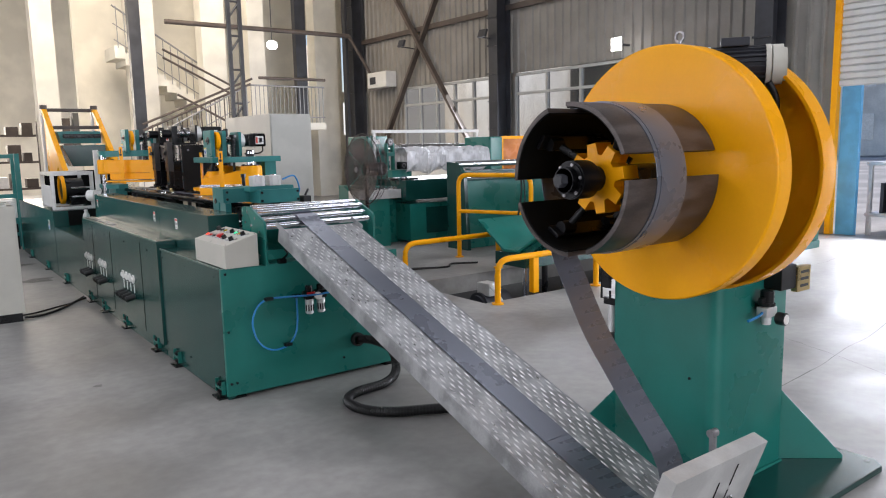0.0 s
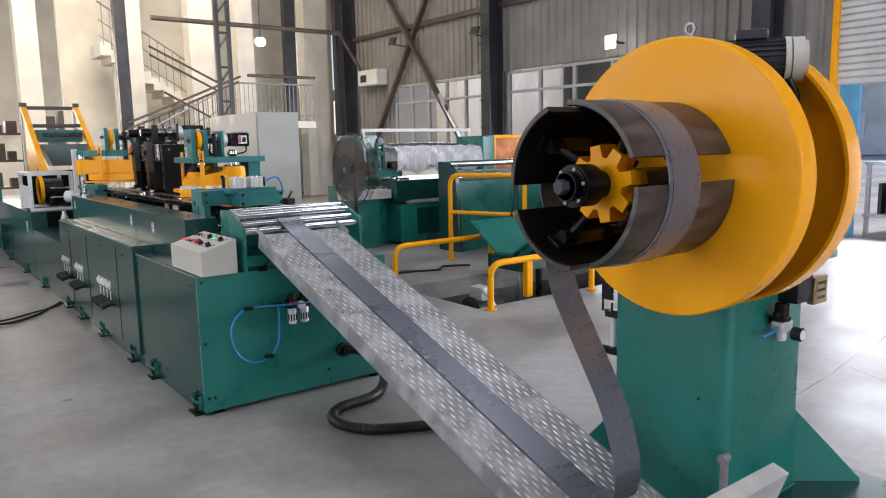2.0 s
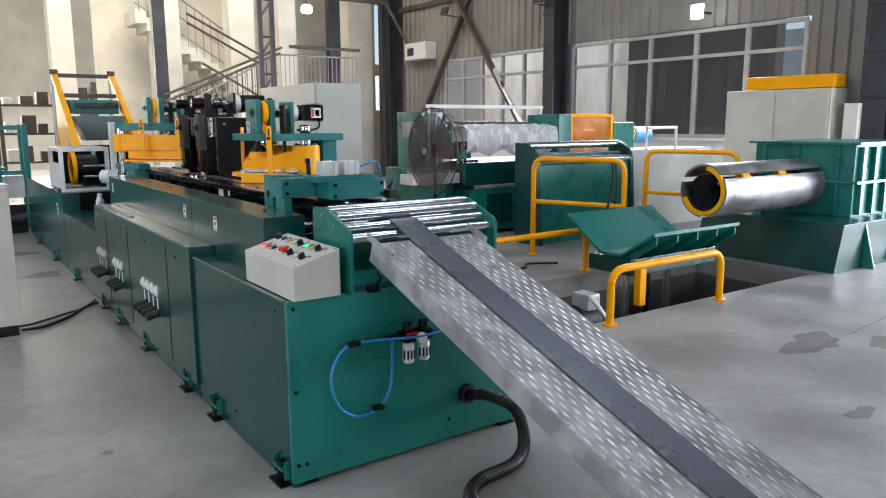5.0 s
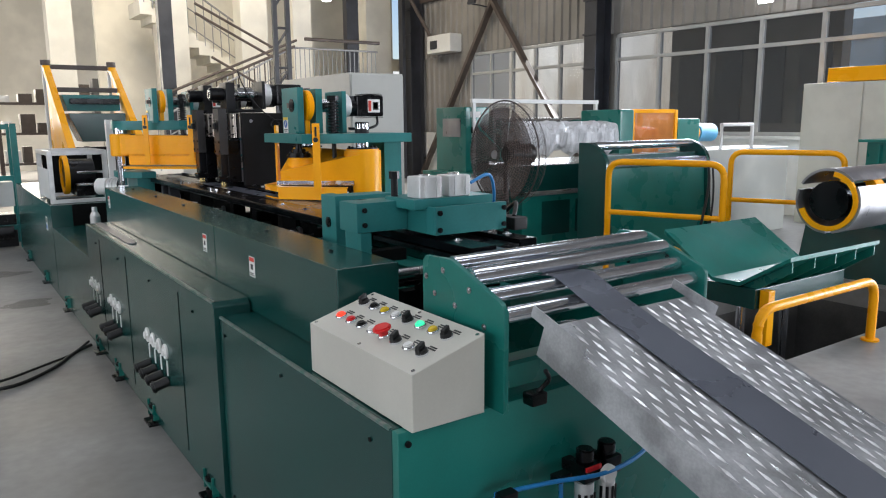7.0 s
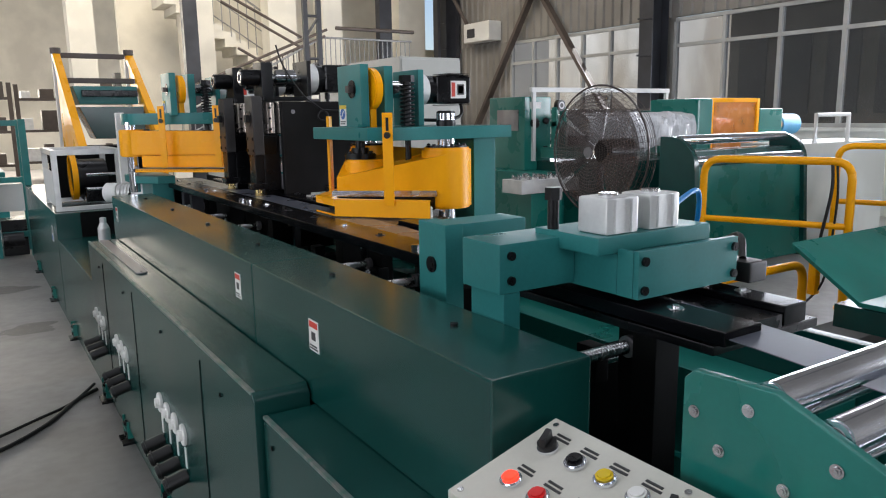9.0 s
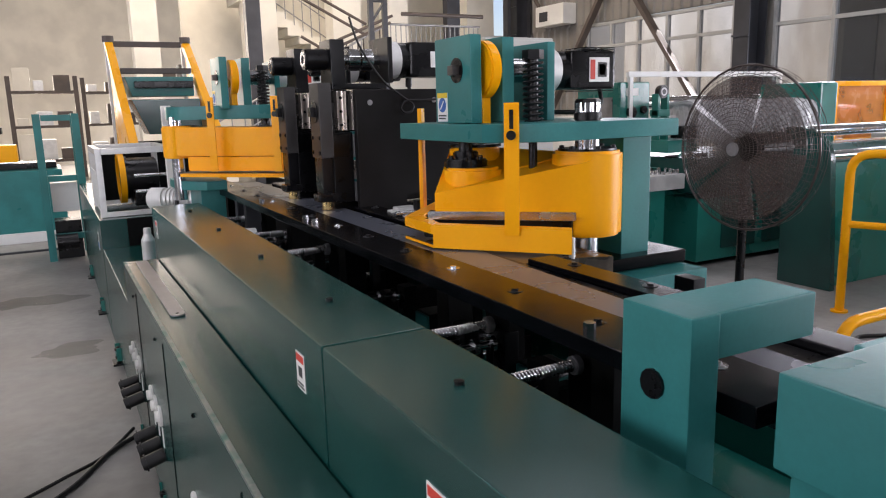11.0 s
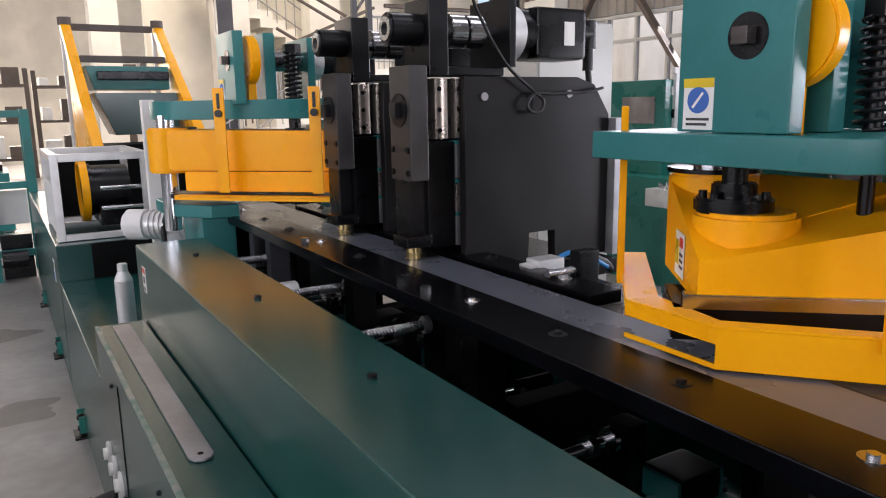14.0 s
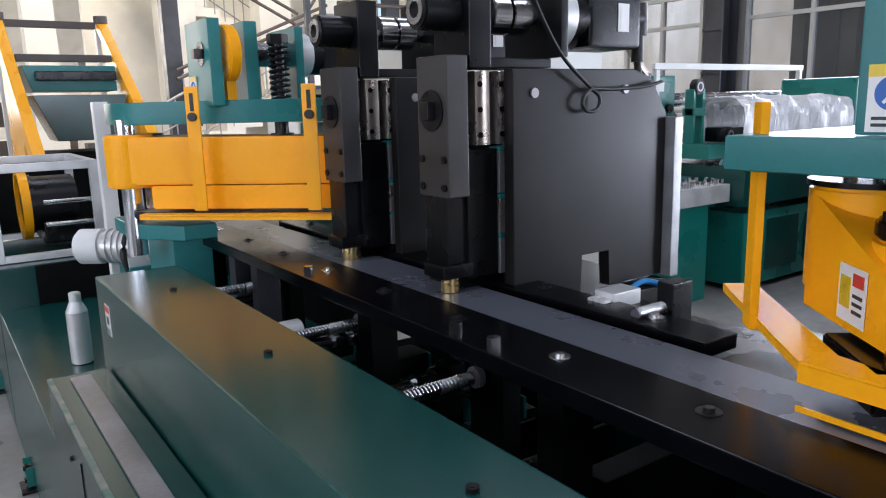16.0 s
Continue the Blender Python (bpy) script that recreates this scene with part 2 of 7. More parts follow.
def cyl(bm, p0, p1, r, seg=24, r2=None, bev=0.0):
    p0, p1 = Vector(p0), Vector(p1)
    d = p1 - p0
    q = bmesh.ops.create_cone(bm, cap_ends=True, segments=seg, radius1=r, radius2=r if r2 is None else r2, depth=d.length)
    m = Matrix.Translation((p0 + p1) / 2) @ d.to_track_quat("Z", "Y").to_matrix().to_4x4()
    bmesh.ops.transform(bm, matrix=m, verts=q["verts"])
    if bev:
        caps = {f for v in q["verts"] for f in v.link_faces if len(f.verts) > 4}
        es = list({e for f in caps for e in f.edges})
        bmesh.ops.bevel(bm, geom=es, offset=bev, segments=2, affect="EDGES")
    return bm


def poly(bm, pts, axis, a0, a1, bev=0.0):
    """A plate: the outline pts in the two other axes, from a0 to a1 along axis."""
    def put(p, a):
        return {"x": (a, p[0], p[1]), "y": (p[0], a, p[1]), "z": (p[0], p[1], a)}[axis]
    lo = [bm.verts.new(put(p, a0)) for p in pts]
    hi = [bm.verts.new(put(p, a1)) for p in pts]
    n = len(pts)
    fs = [bm.faces.new(lo), bm.faces.new(hi[::-1])]
    for i in range(n):
        fs.append(bm.faces.new((lo[i], lo[(i + 1) % n], hi[(i + 1) % n], hi[i])))
    if bev:
        es = list({e for f in fs[:2] for e in f.edges})
        bmesh.ops.bevel(bm, geom=es, offset=bev, segments=1, affect="EDGES")
    return bm


def smooth_path(pts, n=6):
    pts = [Vector(p) for p in pts]
    out = []
    for i in range(len(pts) - 1):
        a, b, c, d = pts[max(i - 1, 0)], pts[i], pts[i + 1], pts[min(i + 2, len(pts) - 1)]
        for k in range(n):
            t = k / n
            out.append(0.5 * ((2 * b) + (c - a) * t + (2 * a - 5 * b + 4 * c - d) * t * t + (3 * b - a - 3 * c + d) * t ** 3))
    return out + [pts[-1]]


def tube(bm, pts, r, seg=10, n=6, smooth=True):
    ps = smooth_path(pts, n) if smooth else [Vector(p) for p in pts]
    rings = []
    ref = Vector((0.13, 0.21, 0.97))
    for i, p in enumerate(ps):
        d = (ps[min(i + 1, len(ps) - 1)] - ps[max(i - 1, 0)]).normalized()
        u = d.cross(ref)
        if u.length < 0.1:
            u = d.cross(Vector((1, 0, 0)))
        u.normalize()
        v = d.cross(u)
        rings.append([bm.verts.new(p + r * (math.cos(a) * u + math.sin(a) * v)) for a in (2 * math.pi * k / seg for k in range(seg))])
    for a, b in zip(rings, rings[1:]):
        for k in range(seg):
            bm.faces.new((a[k], a[(k + 1) % seg], b[(k + 1) % seg], b[k]))
    bm.faces.new(rings[0])
    bm.faces.new(rings[-1][::-1])
    return bm


def bend(p0, p1, p2, r, n=5):
    """Points round the corner p1 between p0 and p2."""
    p0, p1, p2 = Vector(p0), Vector(p1), Vector(p2)
    a, b = p1 + (p0 - p1).normalized() * r, p1 + (p2 - p1).normalized() * r
    return [((1 - t) ** 2) * a + 2 * t * (1 - t) * p1 + t * t * b for t in (k / n for k in range(n + 1))]


def spring(bm, p0, p1, r, turns, wire, seg=14):
    p0, p1 = Vector(p0), Vector(p1)
    q = (p1 - p0).to_track_quat("Z", "Y")
    n = int(turns * seg)
    return tube(bm, [p0.lerp(p1, i / n) + q @ Vector((r * math.cos(2 * math.pi * i / seg), r * math.sin(2 * math.pi * i / seg), 0)) for i in range(n + 1)], wire, 6, smooth=False)


def ring(bm, c, axis, r0, r1, a0, a1, t0=0.0, t1=360.0, seg=48, bev=0.0):
    """A ring, or a stretch of one from t0 to t1 degrees, round an axis through c."""
    c = Vector(c)
    full = t1 - t0 >= 359.9
    n = max(3, int(seg * (t1 - t0) / 360))
    secs = []
    for i in range(n if full else n + 1):
        a = radians(t0 + (t1 - t0) * i / n)
        ca, sa = math.cos(a), math.sin(a)
        d = {"x": Vector((0, ca, sa)), "y": Vector((ca, 0, sa)), "z": Vector((ca, sa, 0))}[axis]
        e = {"x": Vector((1, 0, 0)), "y": Vector((0, 1, 0)), "z": Vector((0, 0, 1))}[axis]
        secs.append([bm.verts.new(c + d * r + e * h) for r, h in ((r0, a0), (r1, a0), (r1, a1), (r0, a1))])
    m = len(secs)
    for i in range(m if full else m - 1):
        p, q = secs[i], secs[(i + 1) % m]
        for k in range(4):
            bm.faces.new((p[k], p[(k + 1) % 4], q[(k + 1) % 4], q[k]))
    if not full:
        bm.faces.new(secs[0])
        bm.faces.new(secs[-1][::-1])
    return bm


def lathe(bm, c, prof, seg=96):
    """Turns a profile of (radius, height) round the x axis through c; its ends lie on the axis."""
    c = Vector(c)
    rings = []
    for r, h in prof:
        if r == 0:
            rings.append([bm.verts.new(c + Vector((h, 0, 0)))])
        else:
            rings.append([bm.verts.new(c + Vector((h, r * math.cos(2 * math.pi * i / seg), r * math.sin(2 * math.pi * i / seg)))) for i in range(seg)])
    for a, b in zip(rings, rings[1:]):
        for i in range(seg):
            j = (i + 1) % seg
            if len(a) == 1:
                bm.faces.new((a[0], b[i], b[j]))
            elif len(b) == 1:
                bm.faces.new((a[i], b[0], a[j]))
            else:
                bm.faces.new((a[i], b[i], b[j], a[j]))
    return bm


def bolt(bm, c, axis="z", r=0.009, h=0.008):
    c = Vector(c)
    e = {"x": Vector((1, 0, 0)), "-x": Vector((-1, 0, 0)), "y": Vector((0, 1, 0)), "-y": Vector((0, -1, 0)), "z": Vector((0, 0, 1))}[axis]
    cyl(bm, c - e * 0.002, c + e * h, r, 12)
    return cyl(bm, c + e * h, c + e * (h + 0.001), r * 0.5, 6)


# ---- the hall ----
WX = 11.6


def hall():
    pit = (4.35, 7.45, 5.22, 6.55)
    bm = B()
    for x0, x1, y0, y1 in ((-8, pit[0], -10, 30), (pit[1], WX + 0.2, -10, 30), (pit[0], pit[1], -10, pit[2]), (pit[0], pit[1], pit[3], 30)):
        box(bm, x0, x1, y0, y1, -0.2, 0.0)
    solid("floor", bm, CONCRETE, "polished grey concrete factory floor with faint stains", "floor", kind="structure")
    # pit concrete is darker than the floor's, with the pit's shade in it
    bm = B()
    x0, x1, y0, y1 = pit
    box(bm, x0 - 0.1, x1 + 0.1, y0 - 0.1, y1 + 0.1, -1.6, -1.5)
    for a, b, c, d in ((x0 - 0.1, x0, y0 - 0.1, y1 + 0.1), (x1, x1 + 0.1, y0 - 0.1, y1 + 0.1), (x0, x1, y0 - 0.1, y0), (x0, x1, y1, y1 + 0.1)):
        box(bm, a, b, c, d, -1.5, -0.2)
    solid("pit", bm, DARKCON, "concrete loop pit below the floor, its shade deepened by colour", "pit", kind="structure")
    bm = B()
    box(bm, WX + 0.2, 400, -300, 400, -0.26, -0.06)
    solid("ground", bm, GROUND, "pale concrete yard outside the hall", "ground", kind="structure")
    bm = B()
    box(bm, -8.2, WX + 0.4, -10.2, 30.2, 9.0, 9.2)
    solid("ceiling", bm, ROOF, "grey sheet roof high above", "ceiling", kind="structure")
    # closing walls; south and west are unseen, kept dark to cut bounced light
    bm = B()
    box(bm, -8.2, WX + 0.4, -10.2, -10, 0, 9)
    solid("wall_south", bm, DULL, "plain dark sheet wall, out of view", "wall", kind="structure")
    bm = B()
    box(bm, -8.2, -8, -10, 30, 0, 9)
    solid("wall_west", bm, DULL, "plain dark sheet wall, out of view", "wall", kind="structure")
    bm = B()
    box(bm, -8.2, WX + 0.4, 30, 30.2, 0, 9)
    solid("wall_north", bm, PLASTER, "cream plaster end wall", "wall", kind="structure")


def floor_marks():
    for a, b in (((3.9, 2.2), (9.5, 2.9)), ((4.6, 1.2), (5.6, 3.6)), ((-6.0, 3.0), (1.2, 2.6)), ((5.0, 3.9), (10.5, 4.4))):
        bm = B()
        rng = random.Random(int(a[0] * 10))
        n = 40
        p0, p1 = Vector((*a, 0)), Vector((*b, 0))
        side = Vector((-(p1 - p0).y, (p1 - p0).x, 0)).normalized()
        off = 0.0
        rows = []
        for i in range(n + 1):
            off = off * 0.9 + rng.uniform(-0.012, 0.012)
            c = p0.lerp(p1, i / n) + side * off
            w = rng.uniform(0.001, 0.004)
            rows.append((bm.verts.new(c + side * w + Vector((0, 0, 0.0015))), bm.verts.new(c - side * w + Vector((0, 0, 0.0015)))))
        for p, q in zip(rows, rows[1:]):
            bm.faces.new((p[0], p[1], q[1], q[0]))
        solid("floor_crack", bm, DARKCON, "fine dark crack in the concrete floor", "crack", "floor cracks", "structure")
    for k, (x, y, r) in enumerate(((1.2, 9.75, 0.13), (5.2, 4.0, 0.16), (5.6, 3.7, 0.10), (0.9, 11.3, 0.22), (4.2, 3.2, 0.06), (0.4, 3.4, 0.03), (0.9, 5.0, 0.02), (3.3, 6.3, 0.1))):
        bm = B()
        rng = random.Random(k)
        f1, f2, f3 = rng.uniform(0, 6), rng.uniform(0, 6), rng.uniform(0, 6)
        vs = []
        for i in range(48):
            a = 2 * math.pi * i / 48
            q = r * (1 + 0.25 * math.sin(2 * a + f1) + 0.16 * math.sin(3 * a + f2) + 0.1 * math.sin(7 * a + f3))
            vs.append(bm.verts.new((x + q * 1.7 * math.cos(a), y + q * math.sin(a), 0.0012)))
        bm.faces.new(vs)
        solid("floor_stain", bm, STAIN, "dull grey stain on the concrete floor", "stain", "floor stains", "structure")


def corrugated(bm, y0, y1, z0, z1, pitch=0.23, deep=0.042):
    """Ribbed sheet in the east wall's plane, ribs upright."""
    ys = []
    y = y0
    while y < y1 - 1e-4:
        for f, d in ((0, 0), (0.62, 0), (0.72, 1), (0.9, 1)):
            if y + f * pitch < y1:
                ys.append((y + f * pitch, d * deep))
        y += pitch
    ys.append((y1, 0))
    lo = [bm.verts.new((WX - d, y, z0)) for y, d in ys]
    hi = [bm.verts.new((WX - d, y, z1)) for y, d in ys]
    for i in range(len(ys) - 1):
        bm.faces.new((lo[i], lo[i + 1], hi[i + 1], hi[i]))
    lo2, hi2 = [bm.verts.new((WX + 0.08, y, z)) for y in (y0, y1) for z in (z0,)], [bm.verts.new((WX + 0.08, y, z1)) for y in (y0, y1)]
    bm.faces.new((lo2[0], lo2[1], hi2[1], hi2[0]))
    return bm


def east_wall():
    w = thing("wall_east", (0, 0, 0), "ribbed pale sheet metal wall on a white plinth", "wall", kind="structure")
    bm = B()
    corrugated(bm, 5.55, 20.3, 3.1, 9.0)
    corrugated(bm, 17.35, 20.3, 1.2, 3.1)
    corrugated(bm, 12.75, 13.45, 1.2, 3.1)
    corrugated(bm, 5.55, 7.7, 0.0, 3.1)
    corrugated(bm, -10, -0.2, 0.0, 9.0)
    part("ribbed_sheet", bm, CORR, w)
    bm = B()
    box(bm, WX - 0.02, WX + 0.14, 7.7, 20.3, 0, 1.2)
    part("plinth", bm, WHITE, w, "white painted plinth wall")
    bm = B()
    for z in (4.55, 6.3):
        box(bm, WX - 0.12, WX - 0.03, 5.55, 20.3, z - 0.06, z + 0.06)
    part("girt", bm, BROWN, w, "dark horizontal girts")


def window_band(name, y0, y1, z0, z1, n, zm):
    w = thing(name, (WX, y0, z0), "strip window with frames greyed as if backlit, and clear panes", "window", kind="structure")
    L, H = y1 - y0, z1 - z0
    bm = B()
    for z in (0.03, zm - z0, H - 0.03):
        box(bm, -0.03, 0.05, 0, L, z - 0.03, z + 0.03, 0.004)
    for i in range(n + 1):
        y = L * i / n
        box(bm, -0.035, 0.055, y - 0.03, y + 0.03, 0.06, H - 0.06, 0.004)
    part("window_frame", bm, FRAME, w)
    bm = B()
    box(bm, -0.1, 0.0, -0.05, L + 0.05, -0.05, -0.002, 0.004)
    part("window_sill", bm, WHITE, w)
    for i in range(n):
        for a, b in ((0.05, zm - z0 - 0.03), (zm - z0 + 0.03, H - 0.06)):
            bm = B()
            box(bm, 0.008, 0.014, L * i / n + 0.03, L * (i + 1) / n - 0.03, a, b)
            p = part("pane", bm, GLASS, w)
            p.visible_shadow = False


def columns():
    for cy, cx, h in ((12.95, 11.3, 9), (19.4, 11.3, 9), (6.45, 11.3, 9)):
        c = thing("steel_column", (cx, cy, 0), "dark painted steel column of the hall frame", "column", "hall columns", "structure")
        bm = B()
        box(bm, -0.2, -0.18, -0.15, 0.15, 0, h)
        box(bm, 0.18, 0.2, -0.15, 0.15, 0, h)
        box(bm, -0.18, 0.18, -0.006, 0.006, 0, h)
        part("flanged_post", bm, DSTEEL, c)
        for k in range(int(h / 0.62)):
            bm = B()
            z = 0.6 + k * 0.62
            box(bm, -0.23, -0.205, -0.17, 0.17, z - 0.016, z + 0.016)
            part("stiffener", bm, DSTEEL, c)
    for (ya, za, yb, zb) in ((18.0, 1.8, 15.54, 5.16), (17.22, 5.44, 14.24, 1.71)):
        bm = B()
        d = Vector((0, yb - ya, zb - za))
        p, q = Vector((11.42, ya, za)) - d * 0.5, Vector((11.42, yb, zb)) + d * 0.9
        x = 0.0 if ya > 17.5 else 0.09
        m = Matrix.Translation((p + q) / 2 - Vector((x, 0, 0))) @ (q - p).to_track_quat("Z", "Y").to_matrix().to_4x4()
        box(bm, -0.07, 0.07, -0.04, 0.04, -(q - p).length / 2, (q - p).length / 2, 0, m)
        solid("steel_brace", bm, BROWN, "brown painted diagonal steel brace", "brace", "wall braces", "structure")
    for cy, cz in ((16.35, 4.02), (13.05, 3.85)):
        f = thing("flood_light", (11.2, cy, cz), "small dark floodlight on a steel arm", "lamp", "floodlights")
        bm = B()
        box(bm, -0.36, -0.3, -0.13, 0.13, -0.09, 0.09, 0.01, pose(0, 0, 0, 0, 20, 0))
        part("housing", bm, DSTEEL, f)
        bm = B()
        tube(bm, [(0.1, 0, 0), (-0.15, 0, 0.02), (-0.32, 0, 0.02)], 0.015, 8)
        part("arm", bm, DSTEEL, f)
    for lx, ly, lz in ((11.2, 9.45, 3.32),):
        f = thing("wall_lamp", (lx, ly, lz), "glowing white square lamp by the sheet wall", "lamp")
        bm = B()
        box(bm, -0.03, 0.0, -0.12, 0.12, -0.12, 0.12, 0.01)
        part("diffuser", bm, GLOW, f)
        bm = B()
        box(bm, 0.0, 0.36, -0.02, 0.02, -0.02, 0.02)
        part("bracket", bm, DSTEEL, f)


def door():
    d = thing("door_1", (WX, 5.5, 0), "wide open doorway with a raised roller shutter", "door", kind="structure")
    n = 24
    for i in range(n):
        bm = B()
        z = 2.25 + i * 0.1
        poly(bm, [(-0.02, z), (-0.045, z + 0.02), (-0.045, z + 0.075), (-0.02, z + 0.098), (0.0, z + 0.098), (0.0, z)], "y", -5.6, -0.04)
        part("slat", bm, SHUTTER, d)
    bm = B()
    box(bm, -0.1, 0.02, -0.04, 0.05, 0, 5.0, 0.01)
    part("jamb", bm, YELLOW, d, "yellow steel door jamb")
    bm = B()
    box(bm, 0.02, 0.1, -0.34, -0.06, 0, 2.25, 0.006)
    part("door_strip", bm, BLUEPAINT, d, "pale blue painted door edge")
    bm = B()
    box(bm, -0.04, 0.1, -5.7, 0.05, 4.65, 9.0)
    part("lintel", bm, CORR, d)


hall()
floor_marks()
east_wall()
window_band("window_1", 7.75, 12.7, 1.22, 3.08, 5, 2.62)
window_band("window_2", 13.5, 17.3, 1.22, 3.08, 5, 2.6)
columns()
door()


def outside():
    # made-up backdrop, coloured pale to brighten what the windows show
    b = thing("pale_backdrop_block", (60, 0, 0), "pale building-shaped backdrop far across the yard", "building")
    bm = B()
    box(bm, 0, 12, -50, 90, 0, 9)
    part("wall", bm, FARWALL, b)
    for i in range(30):
        for z in (1.2, 5.2):
            bm = B()
            box(bm, -0.06, 0.0, -48 + i * 4.6, -45.6 + i * 4.6, z, z + 2.0)
            part("window", bm, ALU, b)


def dim_backdrop():
    # made-up wall that keeps the near window panes from looking too bright
    b = thing("dim_backdrop_wall", (14.2, 8.9, 0), "grey wall added outside to dim the window view", "shed")
    bm = B()
    box(bm, 0, 0.3, 0.9, 4.6, -0.06, 6.5)
    part("wall", bm, DIMWALL, b)
    for k in range(4):
        bm = B()
        box(bm, -0.04, 0.0, 1.05 + 0.9 * k, 1.65 + 0.9 * k, 1.4, 2.9)
        part("window", bm, DULL, b)


outside()
dim_backdrop()
# backdrop glows by itself, standing in for sunlight outside
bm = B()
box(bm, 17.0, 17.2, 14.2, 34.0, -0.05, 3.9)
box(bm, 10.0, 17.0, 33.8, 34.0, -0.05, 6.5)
solid("backdrop", bm, DAY, "glowing backdrop in place of a sunlit yard beyond the windows", "backdrop", kind="structure")


def staircase():
    """Landing, dog-leg stair and plaster piers at the far end of the hall."""
    s = thing("staircase", (5.4, 19.6, 0), "cream plaster staircase with steel handrails and a landing", "staircase")
    for a, b, z in ((2.45, 4.7, 2.2),):
        bm = B()
        box(bm, a, b, -0.4, 1.4, z - 0.2, z, 0.01)
        part("landing", bm, PLASTER, s)
        bm = B()
        tube(bm, [(a, -0.35, z + 1.0), (b, -0.35, z + 1.0)], 0.025, 8, smooth=False)
        tube(bm, [(a, -0.35, z + 0.15), (b, -0.35, z + 0.15)], 0.015, 8, smooth=False)
        part("handrail", bm, GALV, s)
        for k in range(19):
            bm = B()
            cyl(bm, (a + 0.05 + k * (b - a - 0.1) / 18, -0.35, z), (a + 0.05 + k * (b - a - 0.1) / 18, -0.35, z + 1.0), 0.011, 8)
            part("baluster", bm, GALV, s)
    for (xa, za, xb, zb, y) in ((-1.6, 0.0, 2.4, 2.2, -0.45), (2.4, 2.2, -0.6, 4.2, 0.9)):
        n = 12
        for k in range(n):
            x0, x1 = xa + (xb - xa) * k / n, xa + (xb - xa) * (k + 1) / n
            z1 = za + (zb - za) * (k + 1) / n
            bm = B()
            box(bm, min(x0, x1), max(x0, x1), y, y + 1.1, z1 - 0.32, z1)
            part("step", bm, PLASTER, s)
        for h in (1.0, 0.55, 0.15):
            bm = B()
            tube(bm, [(xa, y, za + h + 0.1), (xb, y, zb + h)], 0.024 if h > 0.9 else 0.014, 8, smooth=False)
            part("handrail", bm, GALV, s)
        for k in range(16):
            f = (k + 0.5) / 16
            bm = B()
            x, z = xa + (xb - xa) * f, za + (zb - za) * f
            cyl(bm, (x, y, z), (x, y, z + 1.05), 0.011, 8)
            part("baluster", bm, GALV, s)
    for x0, x1, y0 in ((5.15, 5.8, 20.4), (6.9, 7.55, 20.0), (8.2, 8.68, 20.0), (10.45, 11.2, 20.4), (3.0, 3.5, 21)):
        bm = B()
        box(bm, x0, x1, y0, y0 + 0.5, 0, 9)
        solid("plaster_pier", bm, PLASTER, "cream plaster pier of the stair hall", "pier", "stair piers", "structure")
    bm = B()
    box(bm, 4.2, 10.95, 22.4, 22.6, 0, 9)
    solid("wall_stair", bm, PLASTER, "cream plaster wall behind the stairs", "wall", kind="structure")
    for x0, x1, zz in ((10.95, 11.85, ((0, 3.4), (5.3, 9))), (11.85, 12.45, ((0, 9),)), (12.45, 13.3, ((0, 1.9), (3.0, 3.35), (5.2, 9))), (13.3, 14.5, ((0, 9),))):
        for z0, z1 in zz:
            bm = B()
            box(bm, x0, x1, 22.4, 22.6, z0, z1)
            solid("wall_stair", bm, PLASTER, "cream plaster wall beside the stair windows", "wall", kind="structure")
    for q in ((14.5, 14.7, 19.8, 22.6, 0, 9), (11.7, 14.7, 19.6, 19.8, 0, 9), (11.9, 14.7, 19.8, 22.6, 9.0, 9.1)):
        bm = B()
        box(bm, *q)
        solid("wall_stair", bm, PLASTER, "cream plaster wall of the stair hall", "wall", kind="structure")
    for x, w in ((5.02, 0.14), (9.46, 0.16), (10.93, 0.04)):
        bm = B()
        box(bm, x - w, x + w, 19.3, 19.5, 0, 9)
        solid("dark_post", bm, DSTEEL, "dark steel post before the stair hall", "post", "dark posts", "structure")
    for (z, xa, xb) in ((4.62, 5.6, 10.72), (3.36, 7.95, 9.9)):
        bm = B()
        tube(bm, [(xa, 18.8, z), (xb, 18.8, z)], 0.06 if z > 4 else 0.04, 10, smooth=False)
        solid("pipe", bm, BROWN, "brown pipe across the stair hall", "pipe", "pipes", "structure")

    bm = B()
    tube(bm, [(10.72, 18.8, 4.62), (11.3, 18.65, 3.6)], 0.045, 10, smooth=False)
    solid("pipe", bm, BROWN, "brown sloping pipe end above the white unit", "pipe", "pipes", "structure")
    # steel rails coloured brown: the dark they reflect put into paint
    r = thing("stair_rail", (6.5, 19.15, 2.3), "crossing steel stair handrails, darkened in colour, with thin balusters", "rail")
    for xa, za, xb, zb in ((5.0, 2.15, 7.9, 3.36), (5.0, 2.0, 7.85, 3.22), (5.6, 4.0, 7.3, 3.17), (5.6, 3.8, 7.3, 2.95), (5.9, 2.9, 7.2, 2.2)):
        bm = B()
        tube(bm, [(xa - 6.5, 0, za - 2.3), (xb - 6.5, 0, zb - 2.3)], 0.03, 8, smooth=False)
        part("handrail", bm, BROWN, r)
    for k in range(22):
        x = 5.1 + 0.125 * k
        z = 2.05 + (x - 5.0) * 0.417
        bm = B()
        cyl(bm, (x - 6.5, 0, z - 1.0 - 2.3), (x - 6.5, 0, z - 2.3), 0.016, 6)
        part("baluster", bm, BROWN if k % 3 else GALV, r)


staircase()


